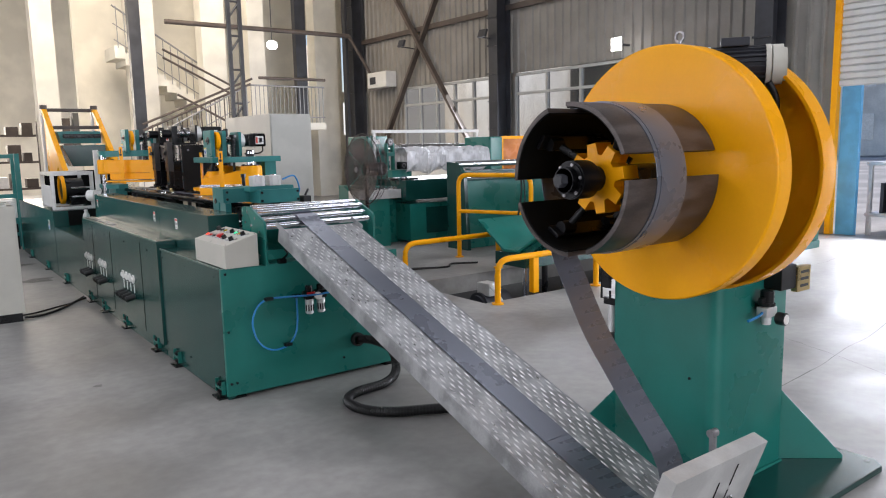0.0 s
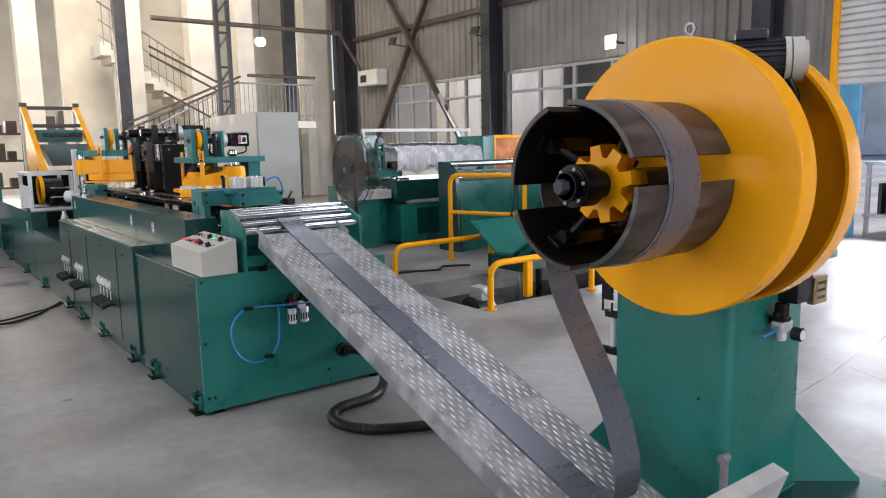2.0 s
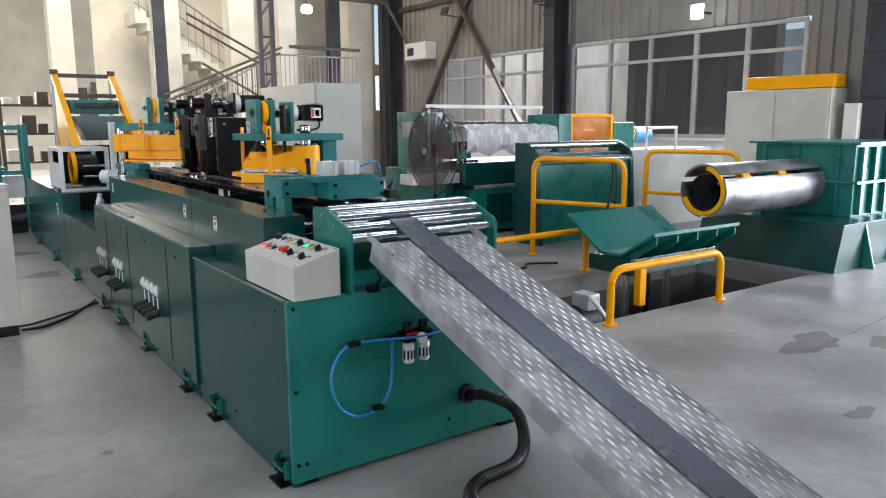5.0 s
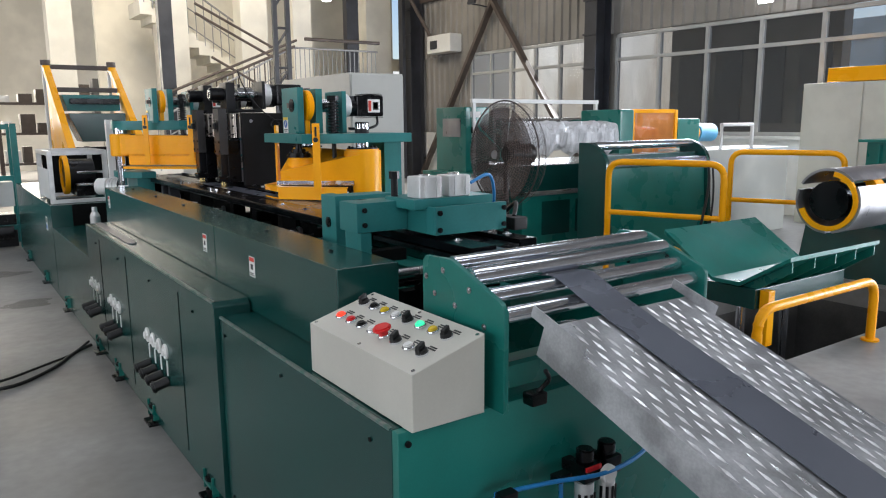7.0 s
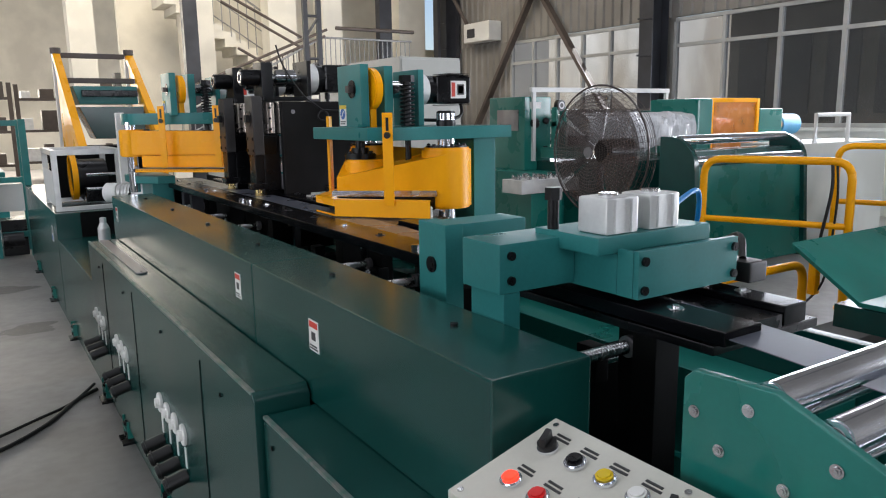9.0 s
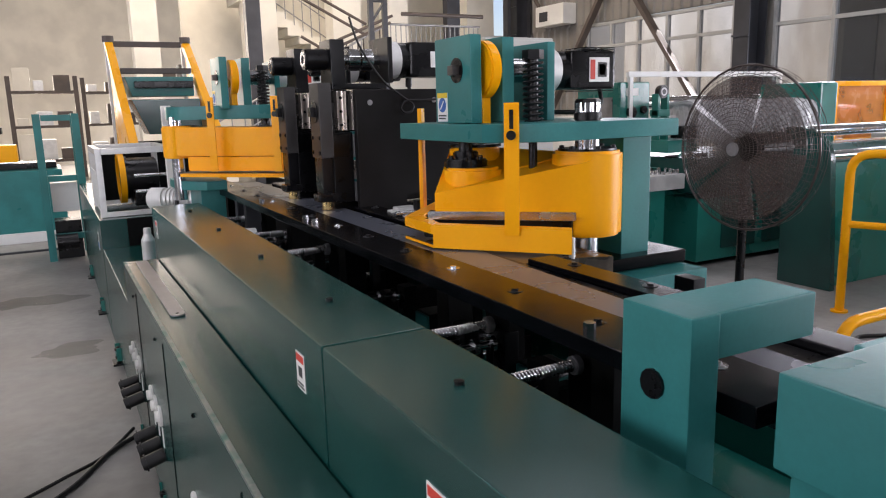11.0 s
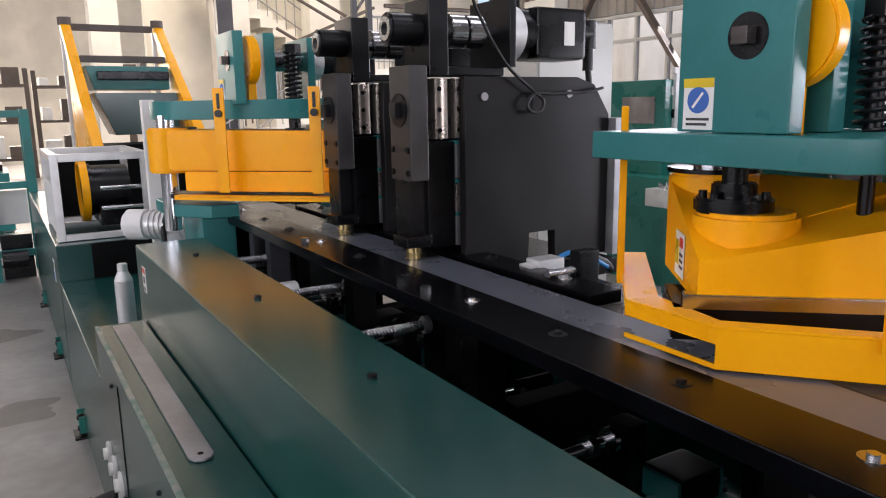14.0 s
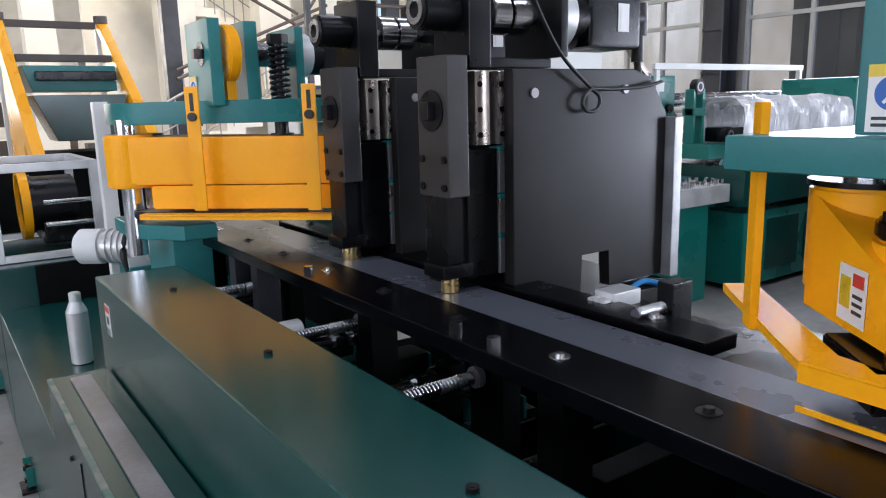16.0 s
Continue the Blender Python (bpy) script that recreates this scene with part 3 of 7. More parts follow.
def fill_panels():
    """Added glowing panels with frames, out of view, set behind the fill lamps."""
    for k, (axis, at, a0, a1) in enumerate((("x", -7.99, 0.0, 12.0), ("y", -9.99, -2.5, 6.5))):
        w = thing("window_%d" % (k + 7), (0, 0, 0), "long glowing fill panel added on the sheet wall, out of view", "window", kind="structure")
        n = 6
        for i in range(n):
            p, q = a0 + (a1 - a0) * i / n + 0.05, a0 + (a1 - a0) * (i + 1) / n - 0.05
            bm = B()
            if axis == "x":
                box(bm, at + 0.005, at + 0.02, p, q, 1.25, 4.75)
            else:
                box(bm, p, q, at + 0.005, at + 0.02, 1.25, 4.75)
            part("pane", bm, FILL_PANE, w)
        for i in range(n + 1):
            p = a0 + (a1 - a0) * i / n
            bm = B()
            if axis == "x":
                box(bm, at, at + 0.06, p - 0.045, p + 0.045, 1.2, 4.8)
            else:
                box(bm, p - 0.045, p + 0.045, at, at + 0.06, 1.2, 4.8)
            part("window_frame", bm, WHITE, w)


fill_panels()


# ---- cutting line ----
SX = 2.035  # middle of the strip on the ramp
TOP = 1.10  # table height


def wpart(name, bm, m, parent, label=""):
    """A part drawn in the place's own coordinates."""
    o = ORIGIN[parent]
    bmesh.ops.translate(bm, vec=-o, verts=bm.verts)
    ob = part(name, bm, m, parent, label)
    ORIGIN[ob] = o
    return ob


def sticker(parent, o, u, v, w, h, kinds):
    """A small printed label: corner o, unit axes u and v, size w by h; kinds are bars (u0, u1, v0, v1, material)."""
    o, u, v = Vector(o), Vector(u), Vector(v)
    n = u.cross(v)
    def slab(a0, a1, b0, b1, t, m, name, par):
        bm = B()
        q = [o + u * a * w + v * b * h for a, b in ((a0, b0), (a1, b0), (a1, b1), (a0, b1))]
        lo = [bm.verts.new(p + n * (t - 0.0012)) for p in q]
        hi = [bm.verts.new(p + n * t) for p in q]
        bm.faces.new(hi)
        for i in range(4):
            bm.faces.new((lo[i], lo[(i + 1) % 4], hi[(i + 1) % 4], hi[i]))
        return wpart(name, bm, m, par)
    s = slab(0, 1, 0, 1, 0.0015, LABELW, "label", parent)
    for a0, a1, b0, b1, m in kinds:
        slab(a0, a1, b0, b1, 0.0025, m, "print", s)


WARN = ((0.08, 0.92, 0.76, 0.95, LABELR), (0.3, 0.7, 0.36, 0.62, LABELK), (0.1, 0.9, 0.06, 0.11, LABELK), (0.1, 0.8, 0.15, 0.2, LABELK))
SAFE = ((0.0, 1.0, 0.82, 1.0, YELB), (0.12, 0.88, 0.18, 0.23, LABELK), (0.12, 0.8, 0.08, 0.13, LABELK))


def foot(parent, x, y, z=0.06):
    bm = B()
    box(bm, x - 0.035, x + 0.06, y - 0.06, y + 0.06, 0.0, 0.012, 0.003)
    cyl(bm, (x, y, 0.01), (x, y, z + 0.045), 0.01, 14)
    cyl(bm, (x, y, z + 0.022), (x, y, z + 0.036), 0.02, 6)
    cyl(bm, (x, y, 0.03), (x, y, 0.045), 0.02, 6)
    wpart("levelling_foot", bm, BLACK, parent)


def machine_base():
    c = thing("machine_base", (1.46, 4.17, 0), "green painted sheet steel machine base on levelling feet", "machine base")
    bm = B()
    box(bm, 1.46, 2.69, 4.17, 4.198, 0.022, 0.80, 0.004)
    box(bm, 1.805, 2.688, 4.2, 4.6, 0.05, 0.798, 0.004)
    f = wpart("front_block", bm, GREEN, c)
    for x, z in ((1.485, 0.77), (2.66, 0.70), (1.485, 0.42), (1.485, 0.10), (1.52, 0.10), (2.25, 0.12)):
        bm = B()
        bolt(bm, (x, 4.168, z), "-y", 0.008, 0.004)
        wpart("bolt", bm, BLACK, f)
    # same paint as the front block, side shade put into the colour
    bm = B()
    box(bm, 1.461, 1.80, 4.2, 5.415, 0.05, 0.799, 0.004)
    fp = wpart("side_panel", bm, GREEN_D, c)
    bm = B()
    box(bm, 1.4595, 1.470, 4.21, 5.41, 0.793, 0.8008, 0.001)
    wpart("edge_strip", bm, EDGE, fp, "worn metal edge strip with its highlight painted in")
    for y in (4.3, 4.85, 5.36):
        for z in (0.74, 0.12):
            bm = B()
            bolt(bm, (1.461, y, z), "-x", 0.006, 0.004)
            wpart("bolt", bm, BLACK, fp)
    for y0, y1 in ((4.18, 5.41), (5.43, 8.05), (8.08, 12.88)):
        bm = B()
        box(bm, 1.465, 1.51, y0, y1, 0.002, 0.078, 0.002)
        wpart("base_rail", bm, GREEN_D, c)
    bm = B()
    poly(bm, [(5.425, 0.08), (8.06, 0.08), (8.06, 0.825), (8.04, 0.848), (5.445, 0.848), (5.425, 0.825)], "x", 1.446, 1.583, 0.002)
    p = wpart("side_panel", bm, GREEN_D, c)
    bm = B()
    box(bm, 1.4445, 1.456, 5.445, 8.04, 0.842, 0.8502, 0.001)
    wpart("edge_strip", bm, EDGE, p, "worn metal edge strip with its highlight painted in")
    bm = B()
    poly(bm, [(1.49, 8.0), (1.49, 7.02), (1.498, 7.004), (1.513, 6.998), (1.528, 7.004), (1.536, 7.02), (1.536, 8.0)], "z", 0.849, 0.855, 0.001)
    cs = wpart("cover_strip", bm, DRUM2, p, "worn flat steel bar")
    bm = B()
    cyl(bm, (1.513, 7.025, 0.8545), (1.513, 7.025, 0.8556), 0.006, 12)
    wpart("hole", bm, BLACK, cs)
    for y in (5.9, 6.9, 7.62):
        bm = B()
        box(bm, 1.4435, 1.4462, y - 0.002, y + 0.002, 0.10, 0.80)
        wpart("seam", bm, BLACK, p)
    for y in (5.7, 6.4, 7.1, 7.75):
        bm = B()
        bolt(bm, (1.445, y, 0.76), "-x", 0.006, 0.004)
        wpart("bolt", bm, BLACK, p)
    # cable sockets on the side
    for yc, n in ((7.86, 3), (7.26, 3), (6.33, 4)):
        for k in range(n):
            y = yc - 0.11 * (k - (n - 1) / 2)
            bm = B()
            cyl(bm, (1.446, y, 0.475), (1.436, y, 0.475), 0.036, 16, bev=0.002)
            cyl(bm, (1.436, y, 0.475), (1.425, y, 0.475), 0.018, 16)
            wpart("socket", bm, LABELW, p, "white round socket plate")
            bm = B()
            box(bm, 1.4435, 1.4462, y - 0.008, y + 0.008, 0.36, 0.43)
            wpart("socket_tag", bm, LABELW, p)
            bm = B()
            cyl(bm, (1.446, y, 0.335), (1.37, y, 0.315), 0.024, 14, bev=0.003)
            cyl(bm, (1.385, y, 0.319), (1.38, y, 0.318), 0.03, 14)
            wpart("cable_gland", bm, RUBBER, p, "black plastic cable gland")
    # inner bed, back panel, interior with its shade put into near-black colour
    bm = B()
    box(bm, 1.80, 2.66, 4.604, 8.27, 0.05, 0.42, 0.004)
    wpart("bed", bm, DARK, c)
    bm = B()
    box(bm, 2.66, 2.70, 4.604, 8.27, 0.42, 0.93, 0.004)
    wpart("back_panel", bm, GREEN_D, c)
    # near-black sheet added to hide the floor beyond the gap
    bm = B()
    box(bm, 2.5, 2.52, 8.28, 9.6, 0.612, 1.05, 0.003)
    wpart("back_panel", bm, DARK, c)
    # dark sheet over the far body's front: the recess's shade as colour
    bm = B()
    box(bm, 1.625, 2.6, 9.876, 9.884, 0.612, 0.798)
    wpart("recess_shade", bm, DARK, c)
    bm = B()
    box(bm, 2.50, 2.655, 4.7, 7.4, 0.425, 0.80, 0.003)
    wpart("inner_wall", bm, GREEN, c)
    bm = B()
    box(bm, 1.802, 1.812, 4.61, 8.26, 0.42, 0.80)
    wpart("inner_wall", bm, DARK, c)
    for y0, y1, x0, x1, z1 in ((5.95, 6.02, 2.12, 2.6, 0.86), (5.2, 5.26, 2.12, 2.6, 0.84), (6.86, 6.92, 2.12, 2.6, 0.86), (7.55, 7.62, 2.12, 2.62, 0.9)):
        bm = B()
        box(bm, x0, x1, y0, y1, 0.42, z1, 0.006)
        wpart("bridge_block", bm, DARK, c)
    bm = B()
    box(bm, 2.47, 2.5, 4.75, 7.35, 0.43, 0.56, 0.004)
    wpart("cross_beam", bm, GREEN, c)
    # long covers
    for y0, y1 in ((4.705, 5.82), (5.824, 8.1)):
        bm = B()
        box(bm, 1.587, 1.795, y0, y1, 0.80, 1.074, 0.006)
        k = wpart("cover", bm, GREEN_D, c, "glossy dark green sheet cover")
        n = 2 if y1 < 6 else 4
        for i in range(n):
            bm = B()
            bolt(bm, (1.705, y0 + (i + 0.5) * (y1 - y0) / n, 1.074), "z", 0.008, 0.006)
            wpart("screw", bm, BLACK, k)
        if y1 < 6:
            sticker(k, (1.5868, 5.42, 0.935), (0, -1, 0), (0, 0, 1), 0.055, 0.075, WARN)
        else:
            sticker(k, (1.5868, 5.975, 0.95), (0, -1, 0), (0, 0, 1), 0.05, 0.075, WARN)
            sticker(k, (1.5868, 8.0, 0.95), (0, -1, 0), (0, 0, 1), 0.05, 0.075, WARN)
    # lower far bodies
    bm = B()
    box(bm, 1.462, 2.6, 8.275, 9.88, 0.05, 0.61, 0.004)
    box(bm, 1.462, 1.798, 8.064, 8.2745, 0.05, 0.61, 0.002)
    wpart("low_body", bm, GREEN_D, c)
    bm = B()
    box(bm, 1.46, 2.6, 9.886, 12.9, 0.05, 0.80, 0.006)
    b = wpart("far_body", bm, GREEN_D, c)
    sticker(b, (1.4598, 10.3, 0.55), (0, -1, 0), (0, 0, 1), 0.1, 0.12, ((0.1, 0.9, 0.1, 0.4, LABELB), (0.2, 0.8, 0.55, 0.9, LABELK)))
    for y in (4.27, 5.12, 5.62, 6.55, 7.35, 7.95, 9.3, 10.6, 12.0):
        foot(c, 1.449, y)
        for dy in (-0.055, 0.055):
            bm = B()
            poly(bm, [(1.438, 0.03), (1.464, 0.03), (1.464, 0.11), (1.438, 0.11)], "y", y + dy - 0.003, y + dy + 0.003)
            wpart("foot_cheek", bm, GREEN, c)
        bm = B()
        box(bm, 1.434, 1.464, y - 0.051, y + 0.051, 0.062, 0.074, 0.001)
        wpart("foot_bracket", bm, GREEN, c)
    for x, y in ((2.6, 4.23), (1.52, 4.24)):
        foot(c, x, y)
    # hose inlet
    bm = B()
    ring(bm, (2.35, 4.168, 0.228), "y", 0.03, 0.045, -0.03, 0.0)
    wpart("hose_fitting", bm, RUBBER, f, "black hose fitting")


def corrugated_hose():
    bm = B()
    ps = smooth_path([(2.35, 4.15, 0.228), (2.42, 4.08, 0.225), (2.50, 3.98, 0.17), (2.47, 3.88, 0.06), (2.33, 3.78, 0.03), (2.1, 3.74, 0.03), (1.98, 3.64, 0.03), (1.97, 3.48, 0.03), (2.06, 3.34, 0.03), (2.25, 3.23, 0.03), (2.5, 3.12, 0.03), (2.7, 3.08, 0.03)], 26)
    rings = []
    for i, p in enumerate(ps):
        d = (ps[min(i + 1, len(ps) - 1)] - ps[max(i - 1, 0)]).normalized()
        u = d.cross(Vector((0, 0, 1)))
        u.normalize()
        v = d.cross(u)
        r = 0.03 if i % 2 else 0.0265
        rings.append([bm.verts.new(p + r * (math.cos(a) * u + math.sin(a) * v)) for a in (2 * math.pi * k / 10 for k in range(10))])
    for a, b in zip(rings, rings[1:]):
        for k in range(10):
            bm.faces.new((a[k], a[(k + 1) % 10], b[(k + 1) % 10], b[k]))
    solid("conduit_hose", bm, RUBBER, "black corrugated conduit hose lying on the floor", "hose")


def air_unit():
    a = thing("air_filter_unit", (2.02, 4.17, 0.5), "air filter regulator with clear bowls and blue tubing", "air filter")
    for x in (1.985, 2.065):
        bm = B()
        box(bm, x - 0.03, x + 0.03, 4.07, 4.13, 0.565, 0.615, 0.006)
        cyl(bm, (x, 4.10, 0.615), (x, 4.10, 0.65), 0.024, 16, bev=0.004)
        box(bm, x - 0.015, x + 0.015, 4.13, 4.172, 0.57, 0.60)
        wpart("valve_body", bm, BLACK, a)
        bm = B()
        cyl(bm, (x, 4.10, 0.47), (x, 4.10, 0.565), 0.026, 18, bev=0.006)
        wpart("bowl", bm, ALU, a, "slotted metal and clear bowl")
        for k in range(4):
            bm = B()
            an = radians(200 + 35 * k)
            px, py = x + 0.0265 * math.cos(an), 4.10 + 0.0265 * math.sin(an)
            box(bm, px - 0.003, px + 0.003, py - 0.003, py + 0.003, 0.49, 0.53)
            wpart("slot", bm, BLACK, a)
    bm = B()
    cyl(bm, (2.027, 4.066, 0.585), (2.027, 4.045, 0.585), 0.024, 20, bev=0.003)
    wpart("gauge", bm, LABELW, a, "round white gauge")
    bm = B()
    box(bm, 1.958, 2.012, 4.066, 4.072, 0.60, 0.612)
    wpart("red_band", bm, REDB, a)
    bm = B()
    tube(bm, [(1.70, 4.12, 0.60), (1.85, 4.09, 0.598), (2.0, 4.05, 0.595), (2.15, 4.06, 0.6), (2.3, 4.1, 0.63)], 0.006, 8)
    wpart("air_tube", bm, BLUE, a, "bright blue air tube")
    bm = B()
    tube(bm, [(1.72, 4.12, 0.60), (1.65, 4.11, 0.56), (1.61, 4.10, 0.47), (1.64, 4.10, 0.35), (1.72, 4.10, 0.285), (1.82, 4.10, 0.29), (1.88, 4.10, 0.35), (1.90, 4.10, 0.45), (1.90, 4.10, 0.59)], 0.006, 8)
    wpart("air_tube", bm, BLUE, a, "bright blue air tube")
    for x, z in ((1.72, 0.60), (1.90, 0.595), (1.83, 0.30)):
        bm = B()
        box(bm, x - 0.025, x + 0.025, 4.085, 4.115, z - 0.01, z + 0.01, 0.003)
        wpart("push_fitting", bm, BLACK, a)


def control_box():
    c = thing("control_box", (1.6, 4.4, 0.80), "beige enamelled push-button box with a sloping top", "control box")
    bm = B()
    poly(bm, [(1.485, 0.803), (1.69, 0.803), (1.69, 0.999), (1.485, 0.94)], "y", 4.147, 4.678, 0.003)
    k = wpart("housing", bm, BEIGE, c)
    sl = math.atan2(0.059, 0.205)
    def at(u, y, h=0.0):
        """A place on the sloping top: u across from the low edge, h above it."""
        return Vector((1.485 + u * math.cos(sl) - h * math.sin(sl), y, 0.94 + u * math.sin(sl) + h * math.cos(sl)))
    rows = ((0.152, ("k", "g", "y", "w", "k", "G", "y", "k")), (0.07, ("R", "r", "d", "w", "E", "k", "w", "k")))
    for u, kinds in rows:
        for i, q in enumerate(kinds):
            y = 4.625 - 0.058 * i - (0.012 if u < 0.1 else 0)
            m = {"k": RUBBER, "g": BLACK, "d": BLACK, "y": YELB, "w": LABELW, "G": GREENGLOW, "R": REDGLOW, "r": REDB, "E": REDB}[q]
            bm = B()
            cyl(bm, at(u, y), at(u, y, 0.008), 0.0165, 20, bev=0.002)
            z = wpart("collar", bm, CHROME, k)
            bm = B()
            if q == "E":
                cyl(bm, at(u, y, 0.008), at(u, y, 0.02), 0.012, 20)
                cyl(bm, at(u, y, 0.018), at(u, y, 0.03), 0.024, 24, bev=0.004)
            elif q == "k":
                cyl(bm, at(u, y, 0.006), at(u, y, 0.014), 0.015, 18)
                a, b = at(u - 0.014, y, 0.014), at(u + 0.014, y, 0.022)
                box(bm, -0.014, 0.014, -0.005, 0.005, -0.008, 0.008, 0.002, Matrix.Translation(at(u, y, 0.02)) @ pose(0, 0, 0, 0, -math.degrees(sl), 25))
            else:
                cyl(bm, at(u, y, 0.006), at(u, y, 0.014), 0.0125, 20, bev=0.003)
            wpart("button", bm, m, z)
            for j in (0, 1):
                bm = B()
                a = at(u + 0.026 + 0.008 * j, y, 0.0006)
                box(bm, -0.002, 0.002, -0.016 + 0.004 * j, 0.016, -0.0006, 0.0006, 0, Matrix.Translation(a) @ pose(0, 0, 0, 0, -math.degrees(sl), 0))
                wpart("print", bm, LABELK, k)
    for u, y in ((0.012, 4.16), (0.2, 4.16), (0.012, 4.66), (0.2, 4.66), (0.012, 4.41), (0.2, 4.41)):
        bm = B()
        cyl(bm, at(u, y, -0.001), at(u, y, 0.002), 0.005, 10)
        wpart("screw", bm, STEEL, k)


def roller_stand():
    r = thing("roller_stand", (2.1, 4.35, 0.80), "green entry stand with bright steel rollers", "roller stand")
    prof = [(4.46, 0.80), (4.46, 1.125), (4.445, 1.14), (4.33, 1.145), (4.13, 1.07), (4.115, 1.05), (4.115, 0.80)]
    for x in (1.729, 2.483):
        bm = B()
        poly(bm, prof, "x", x - 0.008, x + 0.008, 0.002)
        p = wpart("side_plate", bm, GREEN, r)
        for y, z in ((4.44, 1.085), (4.40, 1.045), (4.362, 1.112), (4.31, 1.03), (4.25, 1.08), (4.19, 1.0)):
            bm = B()
            cyl(bm, (x - 0.0075, y, z), (x - 0.0105, y, z), 0.0085, 16)
            bolt(bm, (x - 0.0105, y, z), "-x", 0.0055, 0.002)
            wpart("bolt", bm, STEEL, p)
    for y, z, rad in ((4.345, 1.128, 0.022), (4.265, 1.108, 0.022), (4.215, 1.066, 0.02), (4.155, 1.03, 0.02), (4.30, 1.04, 0.013), (4.40, 1.055, 0.012)):
        bm = B()
        cyl(bm, (1.738, y, z), (2.474, y, z), rad, 40, bev=0.002)
        k = wpart("roller", bm, CHROME, r)
        if rad > 0.015:
            for x in (1.738, 2.474):
                bm = B()
                cyl(bm, (x - 0.001, y, z), (x + 0.001, y, z), rad * 0.6, 20)
                wpart("journal", bm, DRUM2, k)
    for y0, y1, z0, z1 in ((4.42, 4.445, 0.82, 0.98), (4.2, 4.23, 0.82, 0.88)):
        bm = B()
        box(bm, 1.738, 2.474, y0, y1, z0, z1, 0.003)
        wpart("cross_bar", bm, GREEN, r)
    for x in (1.93, 2.2):
        bm = B()
        box(bm, x, x + 0.06, 4.105, 4.16, 0.90, 0.985, 0.003)
        wpart("ramp_lug", bm, GREEN_D, r)
    bm = B()
    box(bm, 1.80, 1.85, 4.10, 4.14, 0.803, 0.835, 0.006)
    tube(bm, [(1.83, 4.12, 0.83), (1.86, 4.11, 0.86), (1.84, 4.1, 0.89)], 0.006, 8)
    wpart("clamp_knob", bm, BLACK, r)


RAMP_X0, RAMP_X1 = 1.786, 2.301


def ramp_z(y):
    return 0.656 + 0.346 * (y - 3)


def ramp():
    t = thing("strip_ramp", (2.04, 3.0, 0), "galvanised treadplate ramp with folded sides and a slotted end plate", "ramp")
    a, b = Vector((0, 1.44, ramp_z(1.44))), Vector((0, 4.05, ramp_z(4.05)))
    d = (b - a).normalized()
    n = Vector((0, -d.z, d.y))
    L = (b - a).length
    def plate(x0, x1, h0, h1, s0=0.0, s1=None):
        bm = B()
        s1 = L if s1 is None else s1
        vs = [bm.verts.new(a + Vector((x, 0, 0)) + d * s + n * h) for s in (s0, s1) for x, h in ((x0, h0), (x1, h0), (x1, h1), (x0, h1))]
        for f in ((0, 1, 2, 3), (7, 6, 5, 4), (0, 4, 5, 1), (1, 5, 6, 2), (2, 6, 7, 3), (3, 7, 4, 0)):
            bm.faces.new([vs[i] for i in f])
        return bm
    wpart("treadplate", plate(RAMP_X0 + 0.004, RAMP_X1 - 0.004, -0.006, 0.0), RAMPST, t)
    wpart("side_fold", plate(RAMP_X0, RAMP_X0 + 0.004, -0.075, 0.002), RAMPST, t)
    wpart("side_fold", plate(RAMP_X1 - 0.004, RAMP_X1, -0.075, 0.002), RAMPST, t)
    wpart("end_lip", plate(RAMP_X0, RAMP_X0 + 0.003, 0.002, 0.032, L - 0.13, L + 0.05), RAMPST, t)
    wpart("end_lip", plate(RAMP_X1 - 0.003, RAMP_X1, 0.002, 0.028, L - 0.10, L + 0.05), RAMPST, t)
    # legs under the lower end
    for x in (RAMP_X0 + 0.03, RAMP_X1 - 0.03):
        bm = B()
        box(bm, x - 0.02, x + 0.02, 1.56, 1.60, 0.0, ramp_z(1.56) - 0.01, 0.003)
        wpart("foot", bm, RAMPST, t)
    # raised tread lozenges, in staggered rows
    bm = B()
    rng = random.Random(3)
    s = 0.03
    while s < L - 0.05:
        for i in range(23):
            x = RAMP_X0 + 0.014 + i * 0.0222
            if x > RAMP_X1 - 0.01 or rng.random() < 0.03:
                continue
            o = a + Vector((x, 0, 0)) + d * (s + (0.037 if i % 2 else 0) + rng.uniform(-0.004, 0.004))
            q = [(-0.0052, 0), (0, 0.025), (0.0052, 0), (0, -0.025)]
            h = rng.uniform(0.0032, 0.0046)
            vs = [bm.verts.new(o + Vector((u, 0, 0)) + d * w + n * 0.0002) for u, w in q]
            top = bm.verts.new(o + n * h)
            for j in range(4):
                bm.faces.new((vs[j], vs[(j + 1) % 4], top))
        s += 0.074
    o = wpart("tread_pattern", bm, TREAD, t)
    tagged(o, kind="stuff")
    # end plate square to the ramp, with a folded top and side lips
    m = Matrix.Translation((2.045, 1.44, ramp_z(1.44))) @ Matrix(((1, 0, 0, 0), (0, -d.y, n.y, 0), (0, -d.z, n.z, 0), (0, 0, 0, 1)))
    bm = B()
    box(bm, -0.255, 0.255, 0.0, 0.005, -0.06, 0.395, 0.001, m)
    box(bm, -0.255, 0.255, 0.005, 0.055, 0.39, 0.395, 0.001, m)
    box(bm, -0.255, -0.25, 0.005, 0.055, -0.06, 0.39, 0.001, m)
    box(bm, 0.25, 0.255, 0.005, 0.055, -0.06, 0.39, 0.001, m)
    box(bm, -0.25, 0.25, 0.05, 0.055, -0.06, 0.39, 0.001, m)
    st = wpart("end_plate", bm, PALE, t, "pale galvanised folded end plate")
    for x, z0, z1 in ((0.02, 0.16, 0.3), (0.1, 0.10, 0.24), (0.1, 0.26, 0.35)):
        bm = B()
